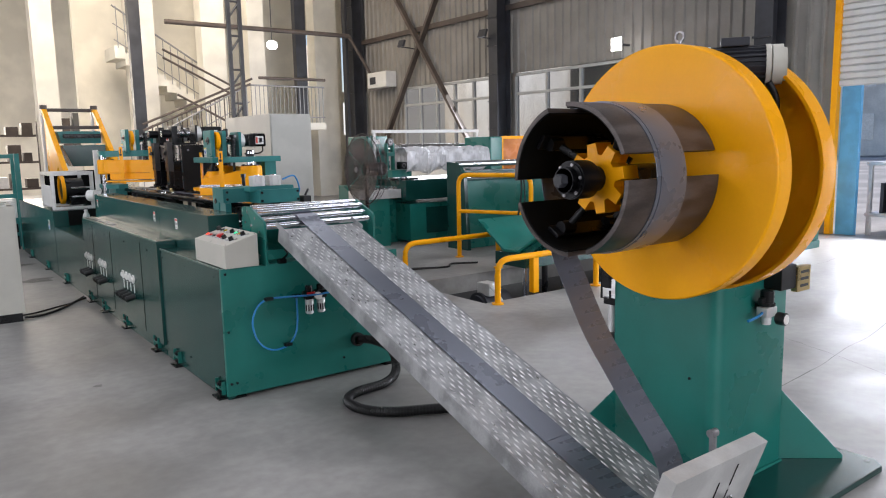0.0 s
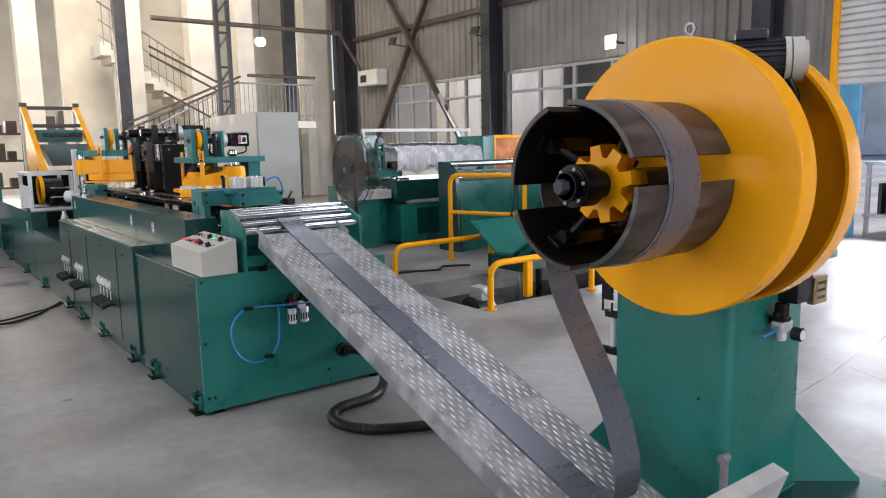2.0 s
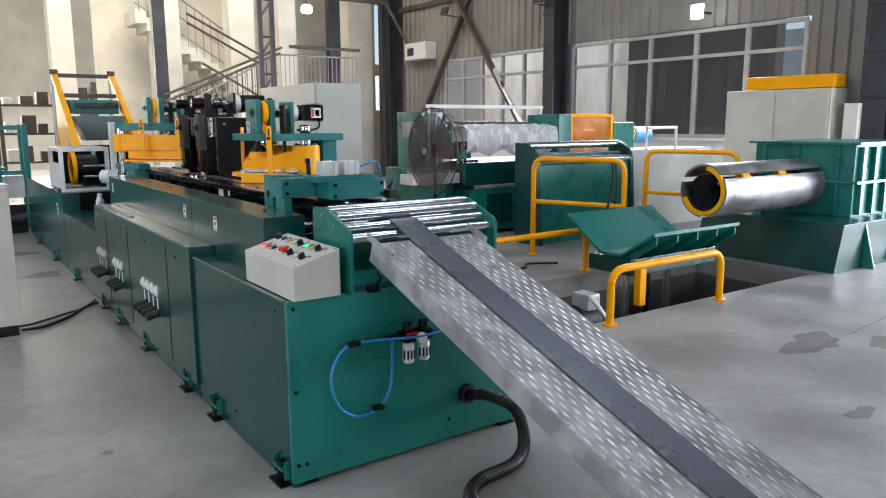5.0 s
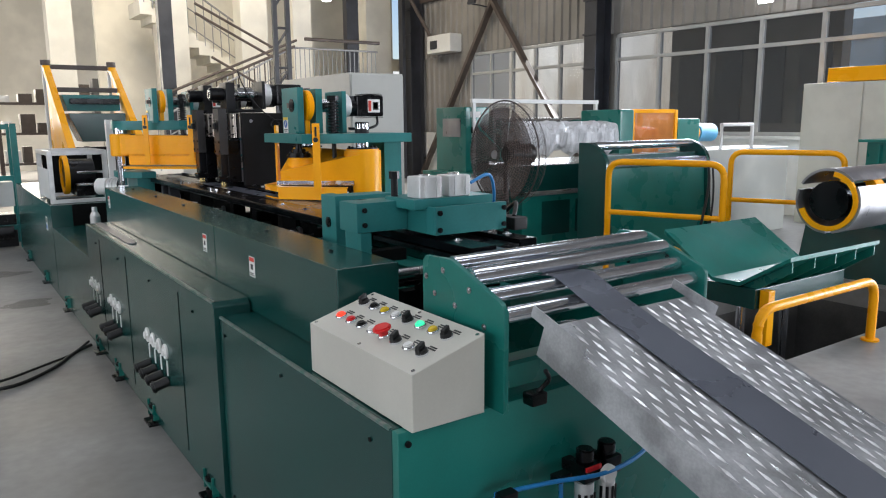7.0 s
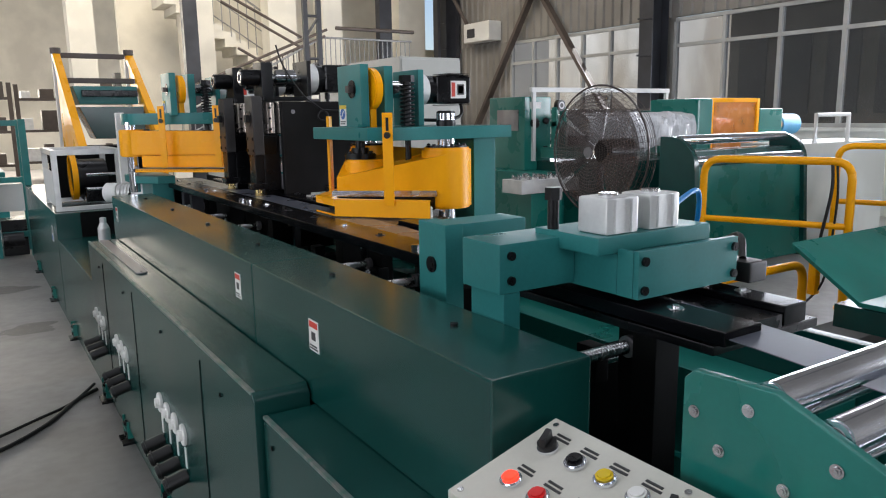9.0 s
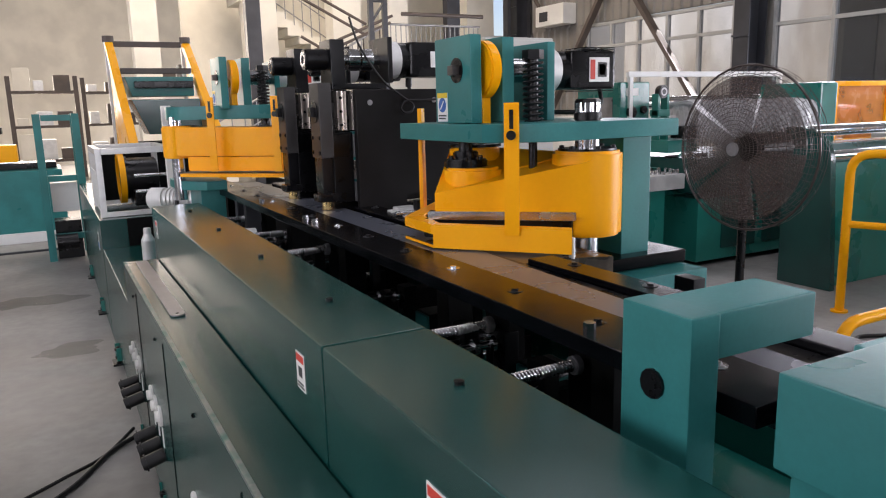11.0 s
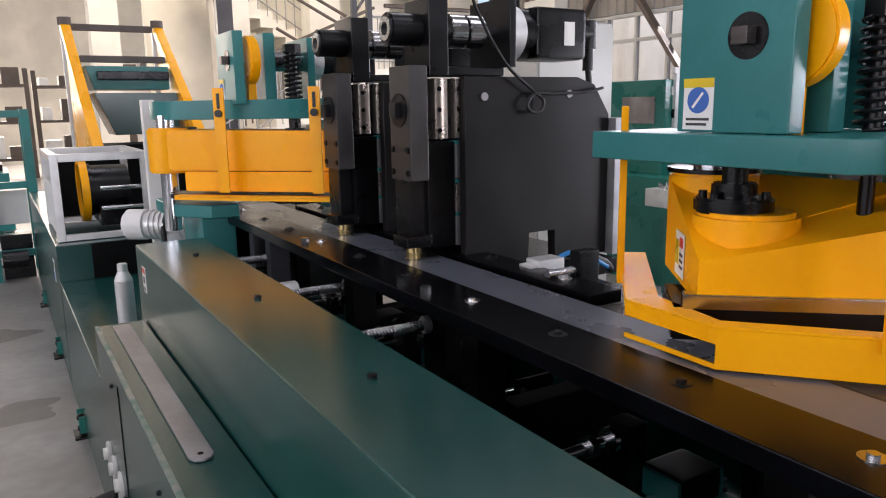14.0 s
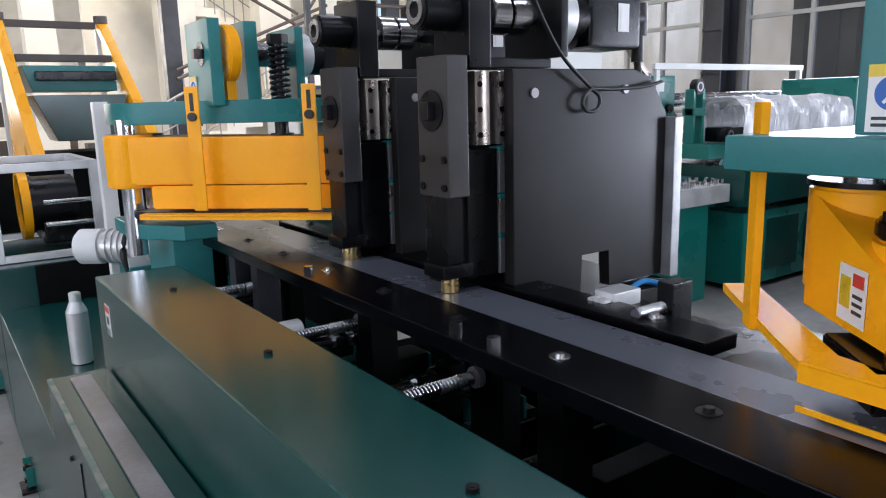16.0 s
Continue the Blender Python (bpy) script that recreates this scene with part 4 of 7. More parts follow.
        box(bm, x - 0.004, x + 0.004, 0.0555, 0.0565, z0, z1, 0, m)
        wpart("slot", bm, BLACK, st)
    bm = B()
    tube(bm, [m @ Vector(p) for p in ((-0.02, 0.055, 0.18), (0.0, 0.085, 0.24), (0.05, 0.09, 0.26), (0.085, 0.08, 0.22), (0.09, 0.055, 0.14))], 0.005, 8)
    wpart("handle", bm, STEEL, st, "bent steel wire handle")


SW = 0.134  # width of the strip
SLATS, STEP = 36, 0.055
LOOP = (
    (0.0, ((2.002, 1.372), (2.0, 1.2), (1.96, 1.07), (1.9, 0.965), (1.80, 0.80), (1.70, 0.68), (1.60, 0.565), (1.515, 0.475), (1.468, 0.415), (1.445, 0.33), (1.46, 0.24), (1.53, 0.185), (1.64, 0.192), (1.75, 0.227))),
    (2.0, ((2.002, 1.372), (2.0, 1.16), (1.965, 1.0), (1.88, 0.855), (1.80, 0.73), (1.735, 0.62), (1.688, 0.5), (1.668, 0.40), (1.675, 0.33), (1.715, 0.27), (1.79, 0.252), (1.88, 0.272), (1.95, 0.296))),
    (3.0, ((2.002, 1.372), (2.0, 1.16), (1.95, 0.97), (1.885, 0.835), (1.80, 0.715), (1.74, 0.605), (1.697, 0.5), (1.688, 0.40), (1.70, 0.325), (1.745, 0.272), (1.82, 0.26), (1.90, 0.28), (1.97, 0.303))),
    (3.5, ((2.002, 1.372), (2.01, 1.2), (1.985, 1.02), (1.92, 0.88), (1.83, 0.745), (1.735, 0.645), (1.64, 0.555), (1.588, 0.46), (1.56, 0.36), (1.575, 0.27), (1.64, 0.215), (1.73, 0.223), (1.82, 0.25))),
    (4.0, ((2.002, 1.372), (2.0, 1.15), (1.965, 1.0), (1.9, 0.87), (1.815, 0.75), (1.73, 0.685), (1.63, 0.635), (1.55, 0.595), (1.475, 0.53), (1.435, 0.44), (1.45, 0.32), (1.50, 0.22), (1.59, 0.18), (1.72, 0.217))),
    (4.5, ((2.002, 1.372), (2.055, 1.12), (2.075, 0.95), (2.072, 0.82), (2.06, 0.735), (2.03, 0.635), (1.98, 0.53), (1.9, 0.44), (1.79, 0.36), (1.68, 0.30), (1.62, 0.235), (1.67, 0.204), (1.80, 0.244))),
)


def loop_poses(pts):
    """Poses of the loop's slats, even steps along a curve that runs on up the ramp."""
    ps = smooth_path([(0, y, z) for y, z in pts], 10)
    y = pts[-1][0]
    while y < 3.2:
        y += 0.03
        ps.append(Vector((0, y, ramp_z(y) + 0.0045)))
    out, run, want = [], 0.0, 0.0
    for p, q in zip(ps, ps[1:]):
        k = (q - p).length
        while want <= run + k and len(out) <= SLATS:
            out.append(p.lerp(q, (want - run) / k))
            want += STEP
        run += k
    rows = []
    for p, q in zip(out, out[1:]):
        d = q - p
        rows.append((0, (p.y + q.y) / 2 - 3.0, (p.z + q.z) / 2 - 0.5, math.degrees(math.atan2(d.z, d.y))))
    return rows


def strip():
    s = thing("steel_strip", (SX, 3.0, 0.5), "grey silicon steel strip hanging in a loop", "steel strip")
    def ribbon(pts, w, name):
        bm = B()
        ps = smooth_path(pts, 6)
        e = Vector((w / 2, 0, 0))
        secs = []
        for i, p in enumerate(ps):
            d = (ps[min(i + 1, len(ps) - 1)] - ps[max(i - 1, 0)]).normalized()
            n = Vector((0, -d.z, d.y)) * 0.0008
            secs.append([bm.verts.new(q) for q in (p - e - n, p + e - n, p + e + n, p - e + n)])
        for p, q in zip(secs, secs[1:]):
            for k in range(4):
                bm.faces.new((p[k], p[(k + 1) % 4], q[(k + 1) % 4], q[k]))
        bm.faces.new(secs[0])
        bm.faces.new(secs[-1][::-1])
        wpart(name, bm, STRIP, s)
    ribbon([(SX, y, ramp_z(y) + 0.006) for y in (2.0, 2.6, 3.2, 3.8)] + [(SX, 4.0, 1.009), (SX, 4.10, 1.045), (SX, 4.17, 1.0745), (SX, 4.215, 1.0885), (SX, 4.262, 1.0845)], SW, "ramp_run")
    ribbon([(SX, 4.262, 1.0845), (SX + 0.004, 4.4, 1.09), (SX + 0.02, 4.8, TOP + 0.001), (SX + 0.085, 6.1, TOP + 0.001), (SX + 0.1, 6.6, TOP + 0.001), (SX + 0.1, 8.6, TOP + 0.001)], 0.12, "table_run")
    bm = B()
    box(bm, -SW / 2, SW / 2, -STEP * 0.51, STEP * 0.51, -0.0008, 0.0008)
    me = finish(bm, STRIP)
    slats = []
    for k in range(SLATS):
        o = new("loop_piece", me)
        o.parent = s
        slats.append(o)
    return slats


def guides():
    for nm, x0, x1, y0, y1, z0, mt in (("left", 1.928, 2.055, 5.2, 8.75, 1.082, GUIDE), ("right", 2.205, 2.277, 4.62, 6.08, 1.073, GUIDE), ("mid", 2.215, 2.3, 6.75, 8.4, 1.085, GUIDE), ("front", 1.975, 2.075, 4.58, 5.19, 1.085, GUIDE)):
        g = thing("guide_rail", (x0, y0, z0), "black steel strip guide rail with cap screws", "guide rail", "strip guides")
        bm = B()
        box(bm, x0, x1, y0, y1, z0, TOP + 0.012, 0.003)
        r = wpart("bar", bm, mt, g)
        n = int((y1 - y0) / 0.24)
        for k in range(n):
            y = y0 + (k + 0.5) * (y1 - y0) / n
            bm = B()
            ring(bm, ((x0 + x1) / 2 + 0.01, y, TOP + 0.012), "z", 0.0, 0.016, -0.001, 0.001, seg=18)
            cyl(bm, ((x0 + x1) / 2 + 0.01, y, TOP + 0.012), ((x0 + x1) / 2 + 0.01, y, TOP + 0.018), 0.007, 12)
            wpart("cap_screw", bm, STEEL if k % 3 == 0 else BLACK, r)
        if nm == "left":
            for y in (5.55, 6.95, 7.05, 7.62):
                bm = B()
                cyl(bm, (x0 + 0.03, y, TOP + 0.01), (x0 + 0.03, y, TOP + 0.026), 0.011, 6)
                wpart("bolt", bm, STEEL, r)
    t = thing("table_plate", (2.2, 6.0, 1.0), "dark worn steel table plate under the strip", "table plate")
    bm = B()
    box(bm, 2.0, 2.32, 4.62, 8.75, 1.054, 1.072, 0.003)
    box(bm, 2.085, 2.20, 4.62, 8.75, 1.0725, TOP - 0.002, 0.002)
    wpart("plate", bm, BLACK, t)
    bm = B()
    poly(bm, [(2.203, 6.09), (2.32, 6.09), (2.42, 6.04), (2.44, 6.04), (2.44, 6.72), (2.203, 6.72)], "z", 1.054, TOP - 0.003, 0.002)
    wpart("shear_table", bm, BROWNTOP, t, "shear table tinted brown by a painted reflection")
    bm = B()
    box(bm, 2.443, 2.865, 6.2, 6.72, 1.003, 1.04, 0.003)
    wpart("rear_table", bm, GUIDE, t)
    bm = B()
    box(bm, 2.46, 2.86, 6.11, 6.70, 0.925, 1.0, 0.004)
    wpart("ledge", bm, TEAL, t, "green painted ledge")
    bm = B()
    box(bm, 2.572, 2.612, 5.895, 5.96, 0.925, 1.045, 0.003)
    wpart("stop_plate", bm, BLACK, t)
    bm = B()
    box(bm, 2.265, 2.31, 5.9, 5.955, 0.955, 1.0535, 0.003)
    wpart("rod_bracket", bm, BLACK, t)
    bm = B()
    cyl(bm, (2.311, 5.927, 0.985), (2.5715, 5.927, 0.985), 0.010, 16)
    cyl(bm, (2.44, 5.927, 0.985), (2.5715, 5.927, 0.985), 0.014, 16)
    wpart("stop_rod", bm, STEEL, t)
    bm = B()
    box(bm, 2.30, 2.44, 6.725, 7.145, 1.0, 1.072, 0.003)
    wpart("rear_table", bm, BROWNTOP, t)
    bm = B()
    box(bm, 2.30, 2.69, 7.15, 8.5, 1.02, 1.06, 0.003)
    wpart("plate", bm, GUIDE, t)
    # legs near-black, so shade below the table sits in their colour
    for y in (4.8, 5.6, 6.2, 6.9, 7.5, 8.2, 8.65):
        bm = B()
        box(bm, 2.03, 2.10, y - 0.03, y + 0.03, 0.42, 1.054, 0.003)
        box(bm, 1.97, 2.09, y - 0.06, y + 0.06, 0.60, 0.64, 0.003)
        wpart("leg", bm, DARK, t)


def lead_screws():
    for y, z, r in ((4.86, 1.0, 0.014), (5.705, 0.985, 0.0115), (6.02, 0.985, 0.0115), (7.12, 0.985, 0.0125), (7.56, 0.985, 0.014), (8.07, 0.985, 0.015)):
        s = thing("lead_screw", (1.8, y, z), "bright steel lead screw with a black bearing block", "lead screw", "lead screws")
        bm = B()
        cyl(bm, (1.78, y, z), (2.12, y, z), r * 0.82, 16)
        spring(bm, (1.80, y, z), (2.06, y, z), r * 0.9, 33, r * 0.14, 12)
        wpart("thread", bm, STEEL, s)
        bm = B()
        cyl(bm, (2.045, y, z), (2.062, y, z), r * 1.65, 20, bev=0.002)
        wpart("collar", bm, DRUM2, s)
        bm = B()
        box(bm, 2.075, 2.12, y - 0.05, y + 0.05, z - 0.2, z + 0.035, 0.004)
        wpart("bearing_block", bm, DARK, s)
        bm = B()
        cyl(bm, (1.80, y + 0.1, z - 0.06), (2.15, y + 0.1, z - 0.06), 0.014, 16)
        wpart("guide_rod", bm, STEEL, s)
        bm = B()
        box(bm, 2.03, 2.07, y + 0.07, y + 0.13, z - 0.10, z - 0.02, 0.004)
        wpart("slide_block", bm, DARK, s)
    for x, y, z in ((1.86, 7.60, 0.985), (1.86, 6.66, 0.93)):
        bm = B()
        cyl(bm, (x - 0.03, y, z), (x + 0.06, y, z), 0.028, 20, bev=0.003)
        o = solid("sensor_motor", bm, ALU, "small round aluminium motor beside the screws", "motor")


def under_guides():
    """Slides, posts and rods below the strip table."""
    for y in (5.93, 6.45, 7.18, 7.52):
        u = thing("slide_unit", (2.1, y, 0.42), "black slide unit with green seals and a clamping rod", "slide", "slide units")
        bm = B()
        box(bm, 1.98, 2.24, y - 0.018, y + 0.018, 0.835, 0.86, 0.002)
        wpart("rail", bm, STEEL, u)
        bm = B()
        box(bm, 2.10, 2.19, y - 0.04, y + 0.04, 0.855, 0.905, 0.004)
        k = wpart("carriage", bm, BLACK, u)
        for x in (2.092, 2.19):
            bm = B()
            box(bm, x, x + 0.008, y - 0.038, y + 0.038, 0.855, 0.90, 0.001)
            wpart("seal", bm, TEAL, k, "green end seal")
        bm = B()
        box(bm, 2.215, 2.245, y - 0.09, y - 0.06, 0.42, 1.05, 0.003)
        wpart("post", bm, BLACK, u)
        bm = B()
        box(bm, 2.30, 2.42, y - 0.08, y - 0.068, 0.62, 0.80, 0.003)
        pl = wpart("bracket_plate", bm, BLACK, u)
        for x, z in ((2.32, 0.77), (2.40, 0.65)):
            bm = B()
            bolt(bm, (x, y - 0.08, z), "-y", 0.009, 0.006)
            wpart("bolt", bm, DRUM2, pl)
        bm = B()
        cyl(bm, (2.13, y - 0.05, 0.76), (2.34, y - 0.05, 0.76), 0.011, 14)
        spring(bm, (2.14, y - 0.05, 0.76), (2.25, y - 0.05, 0.76), 0.0115, 16, 0.0016, 10)
        wpart("threaded_rod", bm, STEEL, u)
        bm = B()
        cyl(bm, (1.93, y + 0.06, 0.95), (2.06, y + 0.06, 0.95), 0.009, 14)
        cyl(bm, (1.99, y + 0.06, 0.95), (2.005, y + 0.06, 0.95), 0.02, 6)
        cyl(bm, (2.035, y + 0.06, 0.95), (2.045, y + 0.06, 0.95), 0.022, 16)
        wpart("stop_screw", bm, STEEL, u)
        bm = B()
        box(bm, 2.06, 2.10, y + 0.035, y + 0.085, 0.60, 0.975, 0.003)
        wpart("stop_block", bm, BLACK, u)
        bm = B()
        tube(bm, [(2.25, y - 0.02, 0.72), (2.22, y - 0.04, 0.70), (2.15, y - 0.03, 0.66), (2.06, y + 0.02, 0.6)], 0.006, 8)
        wpart("air_tube", bm, BLUE, u)
    for y0, y1, h in ((6.2, 6.62, 0.70), (5.5, 5.85, 0.70)):
        bm = B()
        poly(bm, [(2.14, 0.42), (2.49, 0.42), (2.49, h), (2.44, h), (2.14, h - 0.2)], "y", y0, y1, 0.004)
        solid("bed_block", bm, GREEN, "green painted bed block under the strip table", "machine block", "bed blocks")


def bottle():
    b = thing("metal_bottle", (1.64, 8.88, 0.61), "brushed aluminium drinking bottle", "bottle")
    bm = B()
    cyl(bm, (1.64, 8.88, 0.612), (1.64, 8.88, 0.80), 0.036, 24, bev=0.004)
    cyl(bm, (1.64, 8.88, 0.80), (1.64, 8.88, 0.835), 0.036, 24, r2=0.02)
    wpart("body", bm, ALU, b)
    bm = B()
    cyl(bm, (1.64, 8.88, 0.835), (1.64, 8.88, 0.868), 0.02, 20, bev=0.003)
    wpart("cap", bm, ALU, b)


def clamp_unit():
    c = thing("strip_clamp", (2.05, 4.95, 1.0), "teal steel clamp bridge with two aluminium cylinders", "clamp")
    bm = B()
    box(bm, 1.98, 2.275, 4.83, 5.12, 1.125, 1.205, 0.003)
    wpart("beam", bm, TEAL, c)
    bm = B()
    box(bm, 1.98, 2.275, 4.775, 4.789, 1.125, 1.218, 0.002)
    k = wpart("front_plate", bm, TEAL, c)
    bm = B()
    box(bm, 1.98, 1.992, 4.7895, 4.8295, 1.125, 1.216, 0.002)
    wpart("end_plate", bm, TEAL, c)
    # slot bottom in near-black, the gap's shade put into colour
    bm = B()
    box(bm, 1.993, 2.27, 4.79, 4.829, 1.125, 1.14)
    wpart("slot_shade", bm, DARK, c)
    bm = B()
    box(bm, 1.785, 1.978, 4.945, 5.07, 1.13, 1.228, 0.003)
    k2 = wpart("side_block", bm, TEAL, c)
    bm = B()
    box(bm, 1.855, 1.905, 5.24, 5.36, 0.92, 1.225, 0.004)
    wpart("upright", bm, TEAL, c)
    bm = B()
    box(bm, 1.906, 2.1, 5.25, 5.35, 1.16, 1.222, 0.004)
    wpart("rear_beam", bm, TEAL, c)
    bm = B()
    box(bm, 1.799, 1.84, 4.95, 5.06, 0.9, 1.129, 0.003)
    wpart("upright", bm, TEAL, c)
    bm = B()
    box(bm, 1.935, 2.262, 4.835, 5.02, 1.2055, 1.24, 0.003)
    p = wpart("top_plate", bm, TEAL, c)
    for x in (1.965, 2.085):
        bm = B()
        box(bm, x, x + 0.088, 4.845, 4.925, 1.24, 1.312, 0.006)
        for dx in (0.022, 0.066):
            box(bm, x + dx - 0.003, x + dx + 0.003, 4.839, 4.847, 1.245, 1.308)
        q = wpart("air_cylinder", bm, ALU, p, "square aluminium air cylinder")
        bm = B()
        cyl(bm, (x + 0.044, 4.885, 1.312), (x + 0.044, 4.885, 1.318), 0.02, 20)
        wpart("end_cap", bm, STEEL, q)
    bm = B()
    cyl(bm, (1.95, 4.98, 1.24), (1.95, 4.98, 1.30), 0.012, 16)
    cyl(bm, (1.95, 4.98, 1.30), (1.95, 4.98, 1.325), 0.018, 6)
    wpart("adjuster", bm, BLACK, p)
    for x, z in ((1.995, 1.198), (1.995, 1.142), (2.262, 1.198), (2.262, 1.142)):
        bm = B()
        bolt(bm, (x, 4.775, z), "-y", 0.009, 0.006)
        wpart("bolt", bm, BLACK, k)
    for z in (1.204, 1.155):
        bm = B()
        bolt(bm, (1.812, 4.945, z), "-y", 0.009, 0.006)
        wpart("bolt", bm, BLACK, k2)
    bm = B()
    bolt(bm, (1.855, 5.3, 1.125), "-x", 0.02, 0.004)
    wpart("pin", bm, BLACK, c)
    bm = B()
    tube(bm, [(2.2, 4.88, 1.28), (2.3, 4.9, 1.3), (2.36, 4.95, 1.2), (2.34, 4.98, 1.13)], 0.006, 8)
    wpart("air_tube", bm, BLUE, c)
    bm = B()
    box(bm, 2.30, 2.36, 4.76, 4.86, 1.115, 1.16, 0.006)
    tube(bm, [(2.33, 4.8, 1.16), (2.38, 4.85, 1.2), (2.4, 4.95, 1.14), (2.42, 5.0, 1.1)], 0.008, 8)
    wpart("sensor", bm, RUBBER, c)


def shear(tip, piv, dz, cam_x, cam_y, plate, name, label, open_front=True):
    """Guillotine head: a yellow arm from tip boss to pivot, a guard, a teal platform and the eccentric drive on it."""
    g = thing(name, (tip[0], tip[1], TOP + dz), label, "shear")
    tip, piv = Vector((*tip, 0)), Vector((*piv, 0))
    u = (piv - tip).normalized()
    v = Vector((0.68, 0.73, 0))
    L = (piv - tip).length
    def P(a, b, z):
        return tip + u * a + v * b + Vector((0, 0, z + dz))
    def prism(pts, z0, z1, bev=0.0, z1b=None):
        bm = B()
        lo = [bm.verts.new(P(a, b, z0)) for a, b in pts]
        hi = [bm.verts.new(P(a, b, z1 if z1b is None else z1 + (z1b - z1) * max(0, min(1, a / L)))) for a, b in pts]
        n = len(pts)
        bm.faces.new(lo)
        bm.faces.new(hi[::-1])
        for i in range(n):
            bm.faces.new((lo[i], lo[(i + 1) % n], hi[(i + 1) % n], hi[i]))
        if bev:
            bmesh.ops.bevel(bm, geom=list(bm.edges), offset=bev, segments=2, affect="EDGES")
        return bm
    # arm
    out = [(0.112 * math.cos(radians(a)), 0.112 * math.sin(radians(a))) for a in range(90, 271, 15)]
    out += [(L + 0.094 * math.cos(radians(a)), 0.094 * math.sin(radians(a))) for a in range(-90, 91, 15)]
    if open_front:
        # sloping cast arm: low at the cutting tip, high at the pivot and at the rear
        pl2 = [(2.14, 6.435, 1.243), (2.455, 6.168, 1.325)]
        pl2 += [(piv.x + 0.094 * math.cos(radians(k)), piv.y + 0.094 * math.sin(radians(k)), 1.34) for k in range(-105, 76, 20)]
        pl2 += [(2.44, 6.66, 1.35), (2.315, 6.655, 1.35)]
        bm = B()
        lo, hi = [bm.verts.new((x, y, 1.178)) for x, y, z in pl2], [bm.verts.new(q) for q in pl2]
        c0 = bm.verts.new((2.36, 6.42, 1.29))
        bm.faces.new(lo)
        for k in range(len(pl2)):
            j = (k + 1) % len(pl2)
            bm.faces.new((lo[k], lo[j], hi[j], hi[k]))
            bm.faces.new((hi[k], hi[j], c0))
        arm = wpart("arm", bm, YELLOW, g)
        bm = B()
        cyl(bm, P(0.02, 0, 1.2), P(0.02, 0, 1.308), 0.082, 40, bev=0.008)
        wpart("tip_boss", bm, YELLOW, arm)
        bm = B()
        cyl(bm, P(L, 0, 1.12), P(L, 0, 1.352), 0.096, 40, bev=0.008)
        wpart("pivot_boss", bm, YELLOW, arm)
        bm = B()
        cyl(bm, (2.37, 6.60, 1.2), (2.37, 6.60, 1.356), 0.078, 40, bev=0.006)
        hb = wpart("rear_boss", bm, YELLOW, arm)
        bm = B()
        ring(bm, (2.37, 6.60, 1.356), "z", 0.035, 0.082, 0.0, 0.008)
        wpart("boss_ring", bm, BLACK, hb)
        bm = B()
        cyl(bm, (2.37, 6.60, 1.356), (2.37, 6.60, 1.384), 0.036, 24)
        wpart("boss_post", bm, CHROME, hb)
        for k in range(6):
            bm = B()
            an = radians(60 * k + 15)
            bolt(bm, (piv.x + 0.07 * math.cos(an), piv.y + 0.07 * math.sin(an), 1.357), "z", 0.007, 0.008)
            wpart("bolt", bm, BLACK, arm)
        o = Vector((2.14, 6.435, 1.19)).lerp(Vector((2.315, 6.655, 1.19)), 0.62) + Vector((-0.78, 0.62, 0)) * 0.001
        sticker(arm, o, Vector((-0.62, -0.78, 0)), (0, 0, 1), 0.07, 0.075, ((0.08, 0.46, 0.25, 0.8, YELB), (0.2, 0.36, 0.35, 0.65, LABELK), (0.54, 0.92, 0.68, 0.9, LABELR), (0.56, 0.9, 0.2, 0.26, LABELK), (0.56, 0.9, 0.34, 0.4, LABELK), (0.56, 0.9, 0.48, 0.54, LABELK)))
    else:
        bm = prism(((-0.17, -0.11), (L - 0.03, -0.11), (L - 0.03, 0.07), (-0.17, 0.07)), 1.216, 1.345, 0.005, 1.352)
        arm = wpart("arm", bm, YELLOW, g)
        bm = B()
        cyl(bm, P(L - 0.01, -0.045, 1.205), P(L - 0.01, -0.045, 1.358), 0.072, 40, bev=0.006)
        wpart("pivot_barrel", bm, YELLOW, arm)
        bm = prism(((-0.235, -0.115), (L - 0.10, -0.115), (L - 0.10, 0.04), (-0.235, 0.04)), 1.147, 1.213, 0.004)
        wpart("arm_lip", bm, YELLOW, arm)
    if open_front:
        bm = prism(((-0.085, -0.118), (L - 0.02, -0.112), (L - 0.02, -0.09), (-0.085, -0.09)), 1.17, 1.193, 0.002)
        wpart("upper_blade", bm, STEEL, arm, "ground steel shear blade")
    bm = prism(((-0.10, -0.11), (L - 0.03, -0.10), (L - 0.03, 0.05), (-0.10, 0.05)), 1.118, 1.17 if open_front else 1.136, 0.003)
    wpart("lower_block", bm, BLACK, g)
    # guard, bent from flat bar
    def strap(a, b, z0, z1, nm, par):
        bm = B()
        pts = [P(*a, z0), P(*b, z0), P(*b, z1), P(*a, z1)]
        n = (pts[1] - pts[0]).cross(Vector((0, 0, 1))).normalized() * 0.005
        lo, hi = [bm.verts.new(p) for p in pts], [bm.verts.new(p + n) for p in pts]
        bm.faces.new(lo)
        bm.faces.new(hi[::-1])
        for i in range(4):
            bm.faces.new((lo[i], lo[(i + 1) % 4], hi[(i + 1) % 4], hi[i]))
        return wpart(nm, bm, YELLOW, par)
    if open_front:
        gp = [Vector(q) for q in ((2.36, 6.82, 0), (2.095, 6.54, 0), (2.092, 6.36, 0), (2.335, 6.075, 0))]
        inner = [Vector(q) for q in ((2.40, 6.785, 0), (2.15, 6.52, 0), (2.12, 6.375, 0), (2.355, 6.10, 0))]
        def wall(i, z0, z1, nm, par):
            bm = B()
